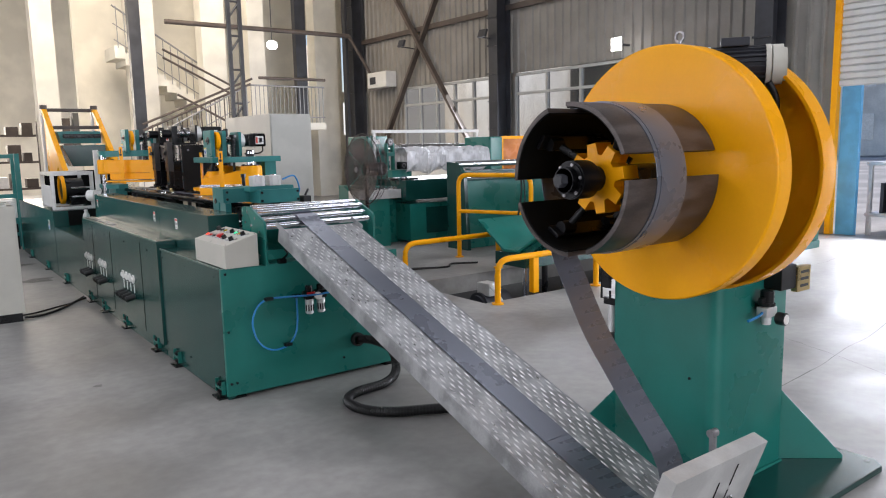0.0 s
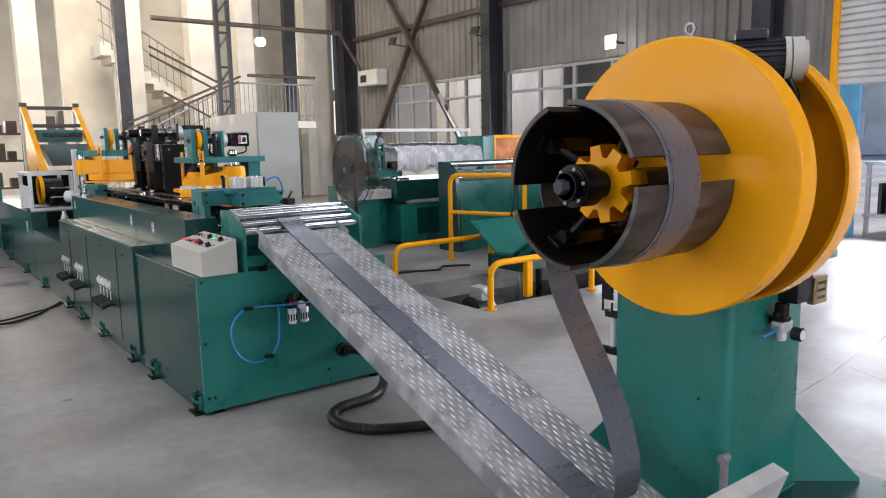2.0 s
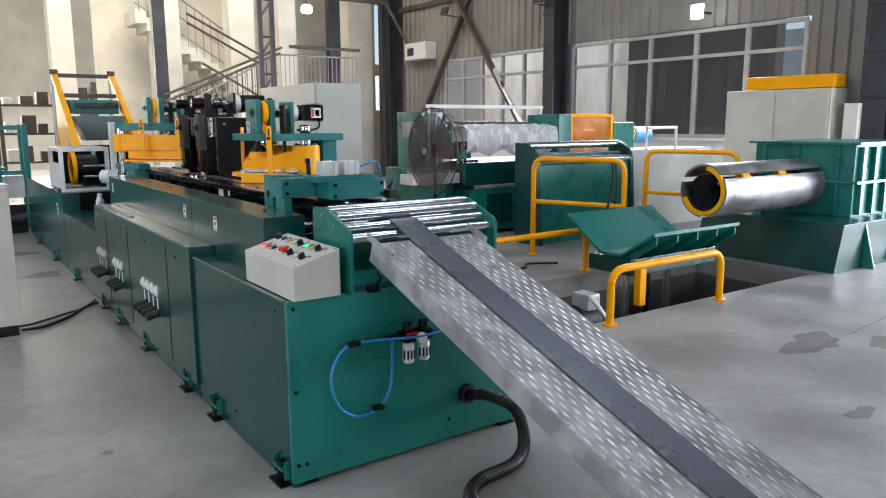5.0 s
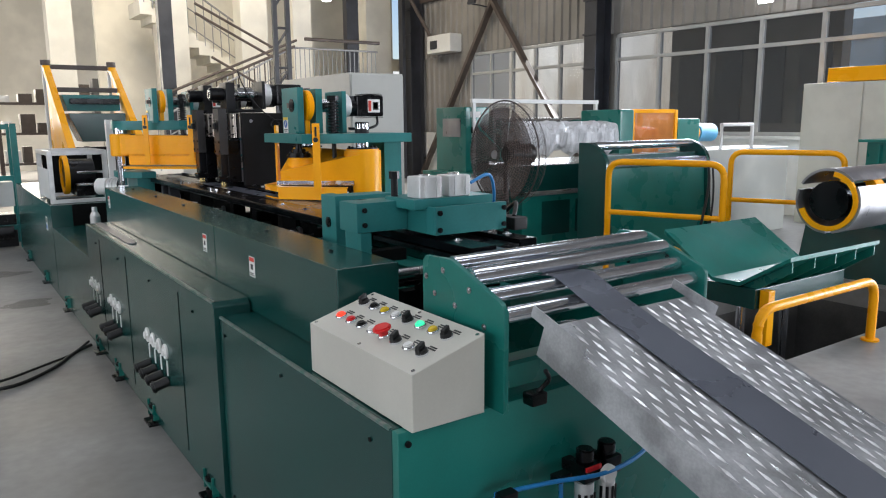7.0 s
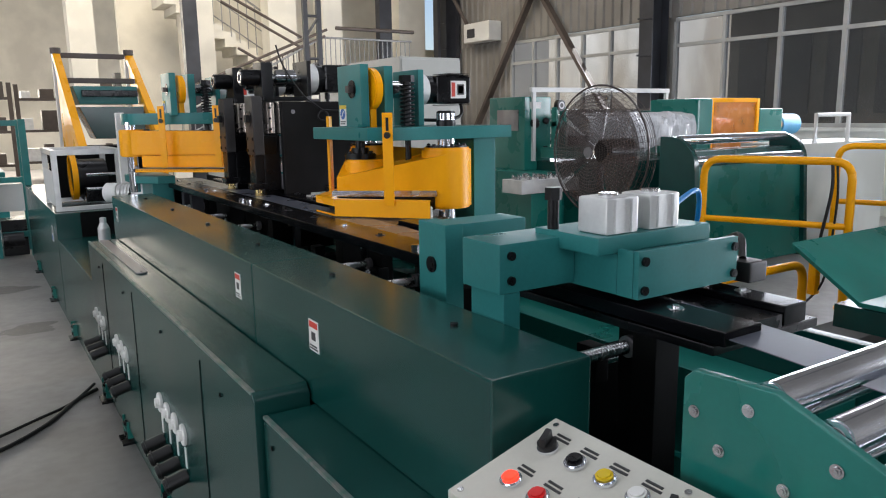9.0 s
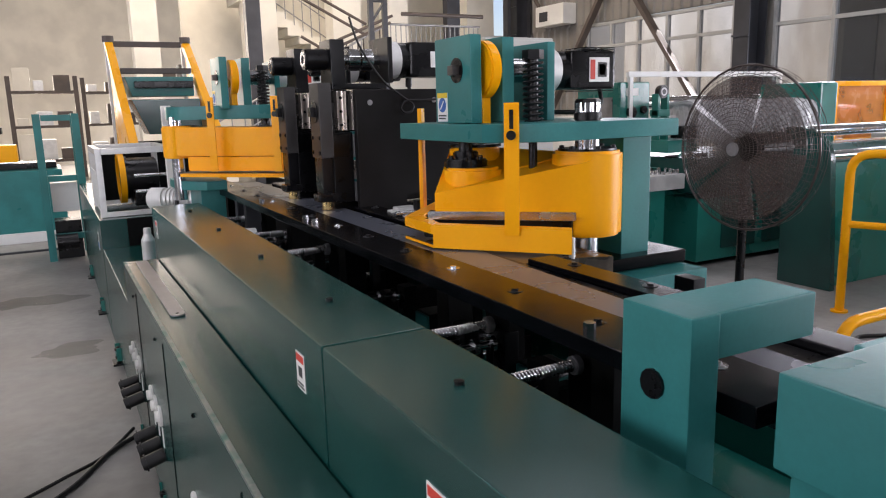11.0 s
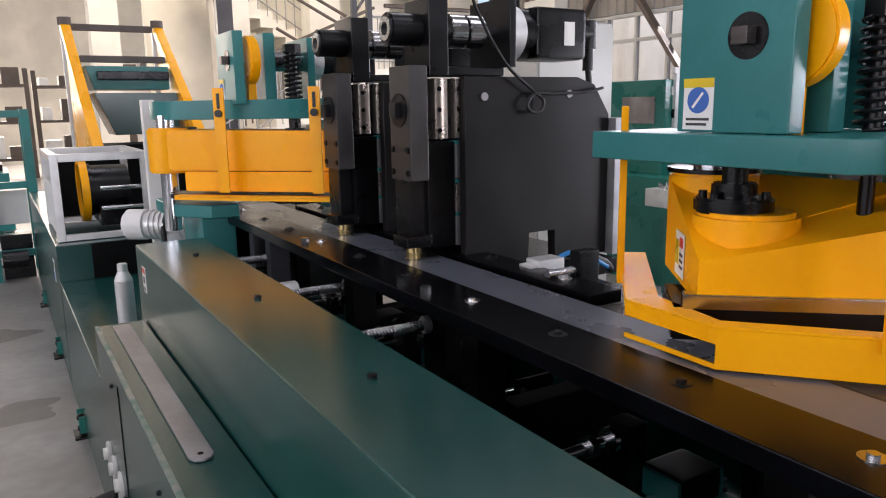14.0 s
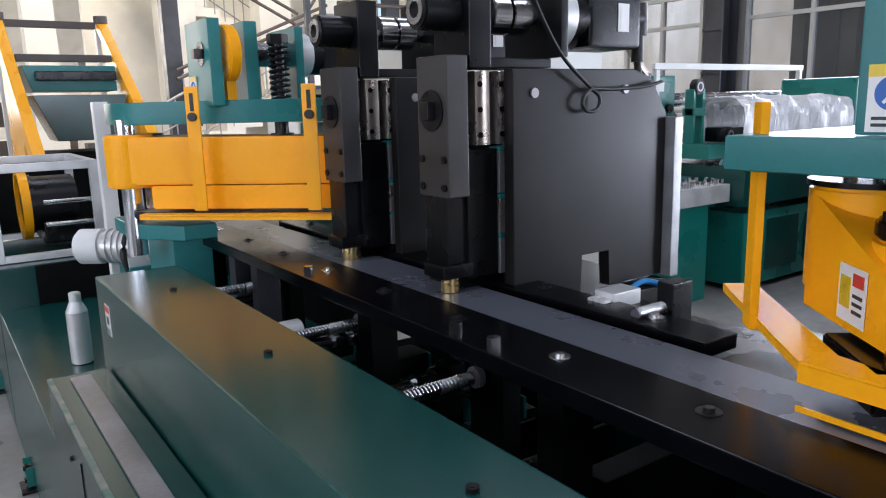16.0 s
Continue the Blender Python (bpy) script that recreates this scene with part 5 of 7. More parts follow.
            n = (gp[i + 1] - gp[i]).cross(Vector((0, 0, 1))).normalized() * -0.004
            qs = [gp[i] + Vector((0, 0, z0)), gp[i + 1] + Vector((0, 0, z0)), gp[i + 1] + Vector((0, 0, z1)), gp[i] + Vector((0, 0, z1))]
            lo, hi = [bm.verts.new(q) for q in qs], [bm.verts.new(q + n) for q in qs]
            bm.faces.new(lo)
            bm.faces.new(hi[::-1])
            for k in range(4):
                bm.faces.new((lo[k], lo[(k + 1) % 4], hi[(k + 1) % 4], hi[k]))
            return wpart(nm, bm, YELLOW, par)
        gd = wall(2, 1.106, 1.166, "guard", g)
        wall(1, 1.143, 1.166, "guard_end", gd)
        wall(1, 1.106, 1.113, "guard_end", gd)
        wall(0, 1.156, 1.166, "guard_end", gd)
        for i in range(3):
            bm = B()
            poly(bm, [tuple(q.xy) for q in (gp[i], gp[i + 1], inner[i + 1], inner[i])], "z", 1.1665, 1.170)
            wpart("guard_top", bm, YELLOW, gd)
        bm = B()
        box(bm, 2.337, 2.343, 6.07, 6.09, 1.095, 1.15, 0.002)
        wpart("guard_tab", bm, ALU, gd)
    gd = gd if open_front else strap((-0.235, -0.165), (L - 0.08, -0.155), 1.122, 1.132, "guard", g)
    if not open_front:
        bm = prism(((-0.235, -0.165), (L - 0.08, -0.155), (L - 0.08, -0.12), (-0.235, -0.125)), 1.133, 1.137)
        wpart("guard_top", bm, YELLOW, gd)
    for a, b, z1 in ((0.172, -0.236, 1.485), (-0.17, 0.14, 1.475)) if open_front else ((0.185, -0.167, 1.485), (-0.14, -0.167, 1.484)):
        hw, hd = (0.019, 0.003) if b < -0.1 else (0.006, 0.019)
        bm = prism(((a - hw, b - 0.003 - hd), (a + hw, b - 0.003 - hd), (a + hw, b - 0.003 + hd), (a - hw, b - 0.003 + hd)), 1.15, z1, 0.001)
        bar = wpart("guard_bar", bm, YELLOW, gd)
        bm = B()
        q = P(a, b - (0.006 if b < -0.1 else 0.02), 1.405)
        cyl(bm, q, q - v * 0.008, 0.012, 14)
        wpart("bolt", bm, BLACK, bar)
        if z1 > 1.48:
            bm = prism(((a - 0.005, b - 0.008), (a + 0.005, b - 0.008), (a + 0.005, b - 0.005), (a - 0.005, b - 0.005)), 1.42, 1.468)
            wpart("slot", bm, BLACK, bar)
    # shafts
    bm = B()
    cyl(bm, P(0, 0, 1.305), P(0, 0, 1.33), 0.062, 28, bev=0.004)
    cyl(bm, P(0, 0, 1.33), P(0, 0, 1.352), 0.036, 24, bev=0.003)
    cyl(bm, P(0, 0, 1.33), P(0, 0, 1.39), 0.02, 20)
    for k in range(6):
        an = radians(60 * k)
        q = P(0, 0, 1.33) + Vector((0.048 * math.cos(an), 0.048 * math.sin(an), 0))
        cyl(bm, q, q + Vector((0, 0, 0.008)), 0.007, 8)
    wpart("collar", bm, BLACK, arm)
    bm = B()
    cyl(bm, P(L, 0 if open_front else -0.045, 1.0), P(L, 0 if open_front else -0.045, 1.48 if open_front else 1.4), 0.034 if open_front else 0.029, 28)
    wpart("pivot_post", bm, CHROME, g)
    bm = B()
    ring(bm, P(L, 0, 1.352), "z", 0.034, 0.08, 0.0, 0.006)
    wpart("pivot_ring", bm, BLACK, arm)
    bm = B()
    cyl(bm, P(L, 0, 1.432), P(L, 0, 1.455), 0.038, 24, bev=0.003)
    cyl(bm, P(L, 0, 1.455), P(L, 0, 1.49), 0.036, 6, bev=0.003)
    if open_front:
        wpart("pivot_nut", bm, BLACK, g)
    else:
        bm.free()
    # platform
    bm = B()
    poly(bm, plate, "z", 1.385 + dz, 1.432 + dz + (0.0 if open_front else 0.016), 0.002)
    pl = wpart("platform", bm, TEAL, g)
    # eccentric drive
    x, y, zc = cam_x, cam_y, 1.575 + dz
    for k, (a, b, h) in enumerate(((0.0, 0.034, 1.665), (0.10, 0.138, 1.66), (0.25, 0.276, 1.65))):
        bm = B()
        box(bm, x + a, x + b, y - 0.075, y + 0.125, 1.433 + dz, h + dz, 0.003)
        w = wpart("bearing_plate", bm, TEAL, g)
        if k == 0:
            bm = B()
            ring(bm, (x, y, zc), "x", 0.022, 0.034, -0.002, 0.001, seg=32)
            cyl(bm, (x - 0.001, y, zc), (x + 0.002, y, zc), 0.022, 28)
            wpart("bore", bm, BLACK, w)
            bm = B()
            box(bm, x - 0.022, x + 0.01, y - 0.014, y + 0.014, zc - 0.013, zc + 0.013, 0.002)
            wpart("shaft_end", bm, DRUM, w)
            sticker(w, (x, y + 0.112, 1.437 + dz), (0, -1, 0), (0, 0, 1), 0.058, 0.08, SAFE)
            bm = B()
            cyl(bm, (x - 0.001, y + 0.083, 1.483 + dz), (x - 0.0027, y + 0.083, 1.483 + dz), 0.0205, 28)
            dsc = wpart("print_disc", bm, LABELB, w)
            bm = B()
            box(bm, x - 0.0035, x - 0.002, y + 0.081, y + 0.085, 1.468 + dz, 1.498 + dz, 0, Matrix.Translation((x, y + 0.083, 1.483 + dz)) @ Matrix.Rotation(radians(40), 4, "X") @ Matrix.Translation((-x, -y - 0.083, -1.483 - dz)))
            wpart("print", bm, LABELW, dsc)
    bm = B()
    cyl(bm, (x + 0.048, y - 0.03, zc), (x + 0.08, y - 0.03, zc), 0.078, 40, bev=0.004)
    box(bm, x + 0.05, x + 0.078, y - 0.05, y + 0.02, zc - 0.15, zc - 0.04, 0.004)
    wpart("eccentric", bm, YELLOW, g, "yellow eccentric disc")
    bm = B()
    cyl(bm, (x + 0.138, y, zc), (x + 0.25, y, zc), 0.034, 28, bev=0.003)
    wpart("coupling", bm, STEEL, g)
    bm = B()
    spring(bm, (x + 0.19, y - 0.09, 1.433 + dz), (x + 0.19, y - 0.09, 1.60 + dz), 0.026, 11, 0.004)
    wpart("spring", bm, BLACK, g)
    bm = B()
    cyl(bm, (x + 0.19, y - 0.09, 1.40 + dz), (x + 0.19, y - 0.09, 1.62 + dz), 0.015, 18)
    cyl(bm, (x + 0.19, y - 0.09, 1.60 + dz), (x + 0.19, y - 0.09, 1.625 + dz), 0.03, 6)
    cyl(bm, (x + 0.19, y - 0.09, 1.28 + dz), (x + 0.19, y - 0.09, 1.40 + dz), 0.012, 14)
    wpart("spring_rod", bm, BLACK, g)
    bm = B()
    cyl(bm, (x + 0.276, y, zc), (x + 0.318, y, zc), 0.062, 36, bev=0.004)
    wpart("gear_flange", bm, ALU, g)
    bm = B()
    cyl(bm, (x + 0.318, y, zc), (x + 0.352, y, zc), 0.056, 36)
    box(bm, x + 0.348, x + 0.515, y - 0.055, y + 0.055, zc - 0.055, zc + 0.055, 0.01)
    mo = wpart("servo_motor", bm, BLACK, g)
    for zz in (-0.062, 0.05):
        for i in range(3):
            bm = B()
            box(bm, x + 0.40, x + 0.505, y - 0.06, y + 0.06, zc + zz + i * 0.006, zc + zz + i * 0.006 + 0.002)
            wpart("fin", bm, BLACK, mo)
    sticker(mo, (x + 0.415, y - 0.0555, zc - 0.035), (1, 0, 0), (0, 0, 1), 0.075, 0.07, ((0.05, 0.28, 0.1, 0.9, LABELR), (0.42, 0.86, 0.2, 0.8, LABELK), (0.48, 0.8, 0.28, 0.72, LABELW)))
    bm = B()
    tube(bm, [(x + 0.5, y, zc - 0.05), (x + 0.49, y - 0.02, zc - 0.10), (x + 0.42, y - 0.03, zc - 0.12), (x + 0.34, y + 0.03, zc - 0.12)], 0.007, 8)
    wpart("cable", bm, RUBBER, g)
    return g, P, L


def shears():
    g, P, L = shear((2.265, 6.475), (2.52, 6.245), 0.0, 2.215, 6.43, [(2.165, 6.70), (2.18, 6.245), (2.31, 6.15), (2.765, 6.15), (2.765, 6.70)], "near_shear", "yellow and teal shear head with servo drive and guard")
    bm = B()
    box(bm, 2.655, 2.762, 6.25, 6.45, 1.0, 1.385, 0.004)
    wpart("support", bm, TEAL, g)
    g, P, L = shear((2.13, 8.12), (1.795, 8.435), 0.06, 1.935, 8.19, [(1.755, 8.62), (1.735, 8.42), (1.80, 8.29), (2.17, 7.955), (2.5, 7.955), (2.5, 8.60)], "far_shear", "yellow and teal far shear head with servo drive and guard", False)
    bm = B()
    box(bm, 2.36, 2.5, 8.3, 8.5, 1.0, 1.43, 0.004)
    wpart("support", bm, TEAL, g)
    bm = B()
    poly(bm, [(1.745, 8.40), (1.86, 8.24), (1.955, 8.24), (1.955, 8.6), (1.745, 8.6)], "z", 1.11, 1.155, 0.003)
    wpart("pivot_bracket", bm, TEAL, g)
    bm = B()
    box(bm, 1.84, 1.955, 8.30, 8.6, 0.61, 1.11, 0.004)
    wpart("pivot_pedestal", bm, TEAL, g)
    for y0 in (8.02, 8.2):
        bm = B()
        box(bm, 1.985, 2.05, y0, y0 + 0.05, 0.42 if y0 < 8.2 else 0.61, 1.054, 0.003)
        wpart("table_leg", bm, DSTEEL, g)


def punch(y, dz=0.0):
    p = thing("punch_head", (2.2, y, TOP), "black steel servo punch with linear rails and a tall side plate", "punch", "punch heads")
    bm = B()
    poly(bm, [(2.245, 1.065), (2.245, 1.548), (2.60, 1.548), (2.66, 1.53), (2.715, 1.45), (2.715, 1.065), (2.53, 1.065), (2.53, 1.15), (2.44, 1.15), (2.44, 1.065)], "y", y - 0.06, y - 0.03, 0.002)
    s = wpart("side_plate", bm, PLATE, p, "large matt dark steel plate")
    for x, z in ((2.30, 1.50), (2.57, 1.505)):
        bm = B()
        cyl(bm, (x, y - 0.058, z), (x, y - 0.064, z), 0.010, 14)
        wpart("bolt", bm, DRUM2, s)
    bm = B()
    box(bm, 2.702, 2.732, y - 0.085, y - 0.025, 1.06, 1.44, 0.003)
    wpart("corner_post", bm, GALV, p, "pale aluminium corner post")
    bm = B()
    box(bm, 2.17, 2.285, y + 0.02, y + 0.14, 1.065, 1.545, 0.003)
    wpart("column", bm, BLACK, p)
    for x in (2.188, 2.245):
        bm = B()
        poly(bm, [(x, y - 0.012), (x + 0.012, y - 0.004), (x + 0.026, y - 0.004), (x + 0.036, y - 0.012), (x + 0.036, y + 0.02), (x, y + 0.02)], "z", 1.40, 1.545)
        r = wpart("linear_rail", bm, COPPERISH, p, "bright linear rail")
        for z in (1.42, 1.47, 1.52):
            bm = B()
            cyl(bm, (x + 0.018, y - 0.004, z), (x + 0.018, y - 0.006, z), 0.006, 12)
            wpart("rail_screw", bm, BLACK, r)
    for z0, z1, m in ((1.385, 1.395, GREENGLOW), (1.30, 1.385, DRUM2), (1.288, 1.298, GREENGLOW), (1.215, 1.288, COPPERISH), (1.205, 1.215, GREENGLOW), (1.13, 1.205, DRUM2)):
        bm = B()
        box(bm, 2.245, 2.284, y - 0.016, y + 0.018, z0, z1, 0.002)
        wpart("carriage", bm, TEAL if m is GREENGLOW else m, p)
    # ram
    bm = B()
    box(bm, 2.115, 2.165, y - 0.02, y + 0.085, 1.30, 1.575, 0.004)
    ram = wpart("ram", bm, RAMST, p)
    bm = B()
    cyl(bm, (2.114, y + 0.035, 1.47), (2.112, y + 0.035, 1.47), 0.04, 28)
    wpart("bore", bm, BLACK, ram)
    bm = B()
    box(bm, 2.095, 2.116, y + 0.02, y + 0.05, 1.452, 1.488, 0.003)
    wpart("shaft_end", bm, BLACK, ram)
    for dy in (-0.005, 0.07):
        for z in (1.32, 1.375):
            bm = B()
            bolt(bm, (2.115, y + dy, z), "-x", 0.008, 0.004)
            wpart("bolt", bm, BLACK, ram)
    bm = B()
    box(bm, 2.165, 2.243, y - 0.012, y + 0.09, 1.13, 1.392, 0.003)
    wpart("slide", bm, BLACK, p)
    bm = B()
    box(bm, 2.12, 2.17, y - 0.005, y + 0.075, 1.15, 1.30, 0.004)
    box(bm, 2.10, 2.175, y - 0.015, y + 0.06, 1.135, 1.165, 0.006)
    wpart("tool_holder", bm, BLACK, p)
    bm = B()
    cyl(bm, (2.14, y + 0.02, TOP + 0.003), (2.14, y + 0.02, 1.14), 0.019, 24)
    wpart("punch_tip", bm, BRASS, p, "brass punch sleeve")
    # crank drive on top
    bm = B()
    box(bm, 2.17, 2.225, y - 0.02, y + 0.10, 1.55, 1.73, 0.004)
    wpart("bearing_housing", bm, BLACK, p)
    bm = B()
    box(bm, 2.225, 2.40, y - 0.005, y + 0.10, 1.552, 1.572, 0.003)
    wpart("drive_base", bm, BLACK, p)
    bm = B()
    box(bm, 2.385, 2.405, y - 0.05, y + 0.13, 1.572, 1.74, 0.003)
    wpart("motor_bracket", bm, BLACK, p)
    ya, za = y + 0.035, 1.66
    bm = B()
    cyl(bm, (2.085, ya, za), (2.17, ya, za), 0.038, 28, bev=0.003)
    c = wpart("crank_bearing", bm, BLACK, p)
    bm = B()
    ring(bm, (2.085, ya, za), "x", 0.016, 0.028, -0.004, 0.0, seg=12)
    wpart("crank_face", bm, STEEL, c)
    bm = B()
    cyl(bm, (2.225, ya, za), (2.385, ya, za), 0.018, 20)
    cyl(bm, (2.25, ya, za), (2.295, ya, za), 0.041, 24, bev=0.002)
    cyl(bm, (2.302, ya, za), (2.35, ya, za), 0.041, 24, bev=0.002)
    wpart("coupling", bm, STEEL, p)
    bm = B()
    cyl(bm, (2.405, ya, za), (2.455, ya, za), 0.07, 32, bev=0.004)
    wpart("gear_flange", bm, ALU, p)
    bm = B()
    cyl(bm, (2.455, ya, za), (2.49, ya, za), 0.066, 32)
    box(bm, 2.485, 2.655, ya - 0.066, ya + 0.066, za - 0.066, za + 0.066, 0.014)
    mo = wpart("servo_motor", bm, BLACK, p)
    sticker(mo, (2.575, ya - 0.0665, za - 0.03), (1, 0, 0), (0, 0, 1), 0.035, 0.06, ((0.2, 0.8, 0.1, 0.9, LABELW),))
    bm = B()
    cyl(bm, (2.65, ya, za + 0.01), (2.72, ya, za + 0.01), 0.024, 16)
    cyl(bm, (2.72, ya, za + 0.045), (2.72, ya, za - 0.03), 0.022, 16)
    cyl(bm, (2.72, ya, za - 0.03), (2.72, ya, za - 0.09), 0.015, 14)
    wpart("plug", bm, RUBBER, mo)
    bm = B()
    tube(bm, [(2.72, ya, za - 0.08), (2.725, ya, 1.5), (2.71, ya + 0.03, 1.42), (2.66, y + 0.07, 1.2)], 0.009, 8)
    wpart("cable", bm, RUBBER, p)
    for o in p.children:
        if not o.name.startswith("corner_post"):
            o.location.x -= 0.015
    return p


def punches():
    punch(7.275)
    punch(7.71)
    w = thing("loose_cable", (2.4, 7.18, 1.5), "thin black cable looped across the dark plate", "cable")
    bm = B()
    tube(bm, [(2.20, 7.17, 1.80), (2.24, 7.18, 1.70), (2.33, 7.19, 1.58), (2.42, 7.198, 1.515), (2.455, 7.198, 1.49), (2.45, 7.198, 1.465), (2.42, 7.198, 1.46), (2.405, 7.198, 1.48), (2.43, 7.198, 1.505), (2.5, 7.198, 1.505), (2.6, 7.198, 1.51), (2.66, 7.2, 1.52)], 0.004, 8, 8)
    wpart("wire", bm, RUBBER, w)
    for y in (7.02, 7.52):
        v = thing("limit_valve", (2.33, y, 1.06), "small silver valve with a blue tube", "valve", "valves")
        bm = B()
        box(bm, 2.285, 2.36, y - 0.025, y + 0.025, 1.098, 1.128, 0.003)
        for k in range(3):
            cyl(bm, (2.285, y - 0.015 + 0.015 * k, 1.113), (2.262, y - 0.015 + 0.015 * k, 1.113), 0.006, 10)
        wpart("valve_body", bm, ALU, v)
        bm = B()
        tube(bm, [(2.36, y, 1.12), (2.40, y, 1.13), (2.46, y - 0.01, 1.11), (2.52, y, 1.08)], 0.006, 8)
        wpart("air_tube", bm, BLUE, v)
        bm = B()
        tube(bm, [(2.40, y + 0.01, 1.125), (2.46, y, 1.115), (2.52, y + 0.01, 1.09), (2.56, y + 0.03, 1.065)], 0.01, 8)
        wpart("sleeve", bm, RUBBER, v)
        bm = B()
        box(bm, 2.27, 2.38, y - 0.05, y + 0.05, 1.06, 1.098, 0.003)
        wpart("bracket", bm, BLACK, v)
    b = thing("end_bracket", (2.32, 6.9, 1.06), "black bracket with a threaded rod", "bracket")
    bm = B()
    box(bm, 2.305, 2.36, 6.88, 6.915, 1.06, 1.165, 0.003)
    wpart("lug", bm, BLACK, b)
    bm = B()
    cyl(bm, (2.23, 6.9, 1.12), (2.31, 6.9, 1.12), 0.01, 14)
    spring(bm, (2.235, 6.9, 1.12), (2.305, 6.9, 1.12), 0.0105, 12, 0.0015, 10)
    wpart("threaded_rod", bm, STEEL, b)


machine_base()
corrugated_hose()
air_unit()
control_box()
roller_stand()
ramp()
LOOP_PIECES = strip()
guides()
lead_screws()
under_guides()
bottle()
clamp_unit()
shears()
punches()


# ---- decoiler ----
AX_Y, AX_Z, FLX = 1.736, 1.372, 2.295  # drum axis and the front flange's face
DRUM_AT = (FLX - 2.88, AX_Y - 1.92, AX_Z)


def decoiler():
    d = thing("decoiler", (2.88, 1.92, 0), "green decoiler column with yellow flanges and an expanding drum", "decoiler")
    bm = B()
    poly(bm, [(2.60, 1.711), (2.656, 1.655), (3.12, 1.655), (3.157, 1.69), (3.157, 2.185), (2.60, 2.185)], "z", 0.03, 0.965, 0.003)
    col = wpart("column", bm, GREEN, d)
    for x, y, u, v in ((3.145, 1.672, 0.77, -0.64), (2.61, 2.175, -0.71, 0.71), (3.145, 2.175, 0.71, 0.71)):
        bm = B()
        poly(bm, [(0.0, 0.03), (0.29, 0.03), (0.29, 0.045), (0.0, 0.36)], "y", -0.007, 0.007, 0.002)
        bmesh.ops.transform(bm, matrix=Matrix.Translation((x, y, 0)) @ Matrix.Rotation(math.atan2(v, u), 4, "Z"), verts=bm.verts)
        wpart("gusset", bm, GREEN, d)
    bm = B()
    poly(bm, [(2.36, 1.40), (2.42, 1.335), (3.42, 1.335), (3.47, 1.38), (3.47, 2.46), (3.42, 2.51), (2.42, 2.51), (2.36, 2.45)], "z", 0.0, 0.03, 0.002)
    bp = wpart("base_plate", bm, GREEN_D, d)
    for x, y in ((3.42, 1.40), (3.40, 2.44), (2.42, 2.44)):
        bm = B()
        cyl(bm, (x, y, 0.0295), (x, y, 0.0312), 0.014, 16)
        wpart("anchor_hole", bm, BLACK, bp)
    bm = B()
    tube(bm, [(2.62, 1.64, 0.031), (2.85, 1.648, 0.033), (3.13, 1.65, 0.031)], 0.008, 8)
    wpart("weld_bead", bm, GREEN, bp)
    bm = B()
    cyl(bm, (2.88, 1.657, 0.125), (2.88, 1.652, 0.125), 0.03, 24)
    for x in (2.82, 2.94):
        cyl(bm, (x, 1.657, 0.125), (x, 1.652, 0.125), 0.009, 14)
    wpart("cable_hole", bm, BLACK, col)
    bm = B()
    cyl(bm, (2.602, 1.78, 0.5), (2.597, 1.78, 0.5), 0.006, 12)
    wpart("bolt", bm, BLACK, col)
    bm = B()
    box(bm, 2.585, 2.60, 1.64, 1.67, 0.12, 0.30, 0.004)
    cyl(bm, (2.61, 1.655, 0.30), (2.57, 1.655, 0.30), 0.018, 16)
    wpart("lock_lever", bm, DRUM2, col, "short steel locking lever")
    # turntable ring and head
    bm = B()
    ring(bm, (2.86, 1.87, 0), "z", 0.02, 0.285, 0.967, 1.03, seg=96)
    for k in range(72):
        a = 2 * math.pi * k / 72
        box(bm, -0.006, 0.006, -0.006, 0.006, 0.967, 1.03, 0, Matrix.Translation((2.86 + 0.287 * math.cos(a), 1.87 + 0.287 * math.sin(a), 0)) @ Matrix.Rotation(a, 4, "Z"))
    wpart("slewing_ring", bm, STEEL, d, "toothed steel slewing ring")
    bm = B()
    poly(bm, [(2.40, 1.52), (3.12, 1.52), (3.22, 1.60), (3.22, 2.14), (2.40, 2.14)], "z", 1.034, 1.066, 0.003)
    hp = wpart("head_plate", bm, GREEN, d)
    bm = B()
    box(bm, 3.0, 3.13, 1.53, 1.56, 1.067, 1.12, 0.003)
    wpart("stop_block", bm, GREEN, hp)
    bm = B()
    box(bm, 2.40, 2.62, 1.58, 1.9, 1.07, 1.72, 0.006)
    hd = wpart("head", bm, GREEN, d)
    bm = B()
    box(bm, 2.45, 2.56, 1.572, 1.58, 1.36, 1.62, 0.004)
    wpart("cover_plate", bm, DRUM2, hd)
    for k in range(5):
        bm = B()
        bolt(bm, (2.47, 1.572, 1.38 + 0.055 * k), "-y", 0.008, 0.005)
        wpart("bolt", bm, BLACK, hd)
    R = 0.476
    bm = B()
    c = (FLX, AX_Y, AX_Z)
    lathe(bm, c, ((0.0, 0.0), (R - 0.009, 0.0), (R - 0.003, 0.002), (R, 0.008), (R, 0.082), (R - 0.012, 0.082), (R - 0.012, 0.014), (0.0, 0.014)), 160)
    wpart("flange", bm, YELLOW, d, "large yellow round flange")
    bm = B()
    c = (2.668, AX_Y, AX_Z)
    lathe(bm, c, ((0.0, 0.012), (R - 0.006, 0.012), (R, 0.006), (R, -0.08), (R - 0.012, -0.08), (R - 0.012, 0.0), (0.0, 0.0)), 160)
    wpart("rear_flange", bm, YELLOW, d, "large yellow round flange with a turned rim")
    # motor on top between the flanges
    bm = B()
    box(bm, 2.44, 2.56, 1.62, 1.78, 1.722, 1.83, 0.01)
    gb = wpart("gearbox", bm, GREEN, d, "green gearbox")
    bm = B()
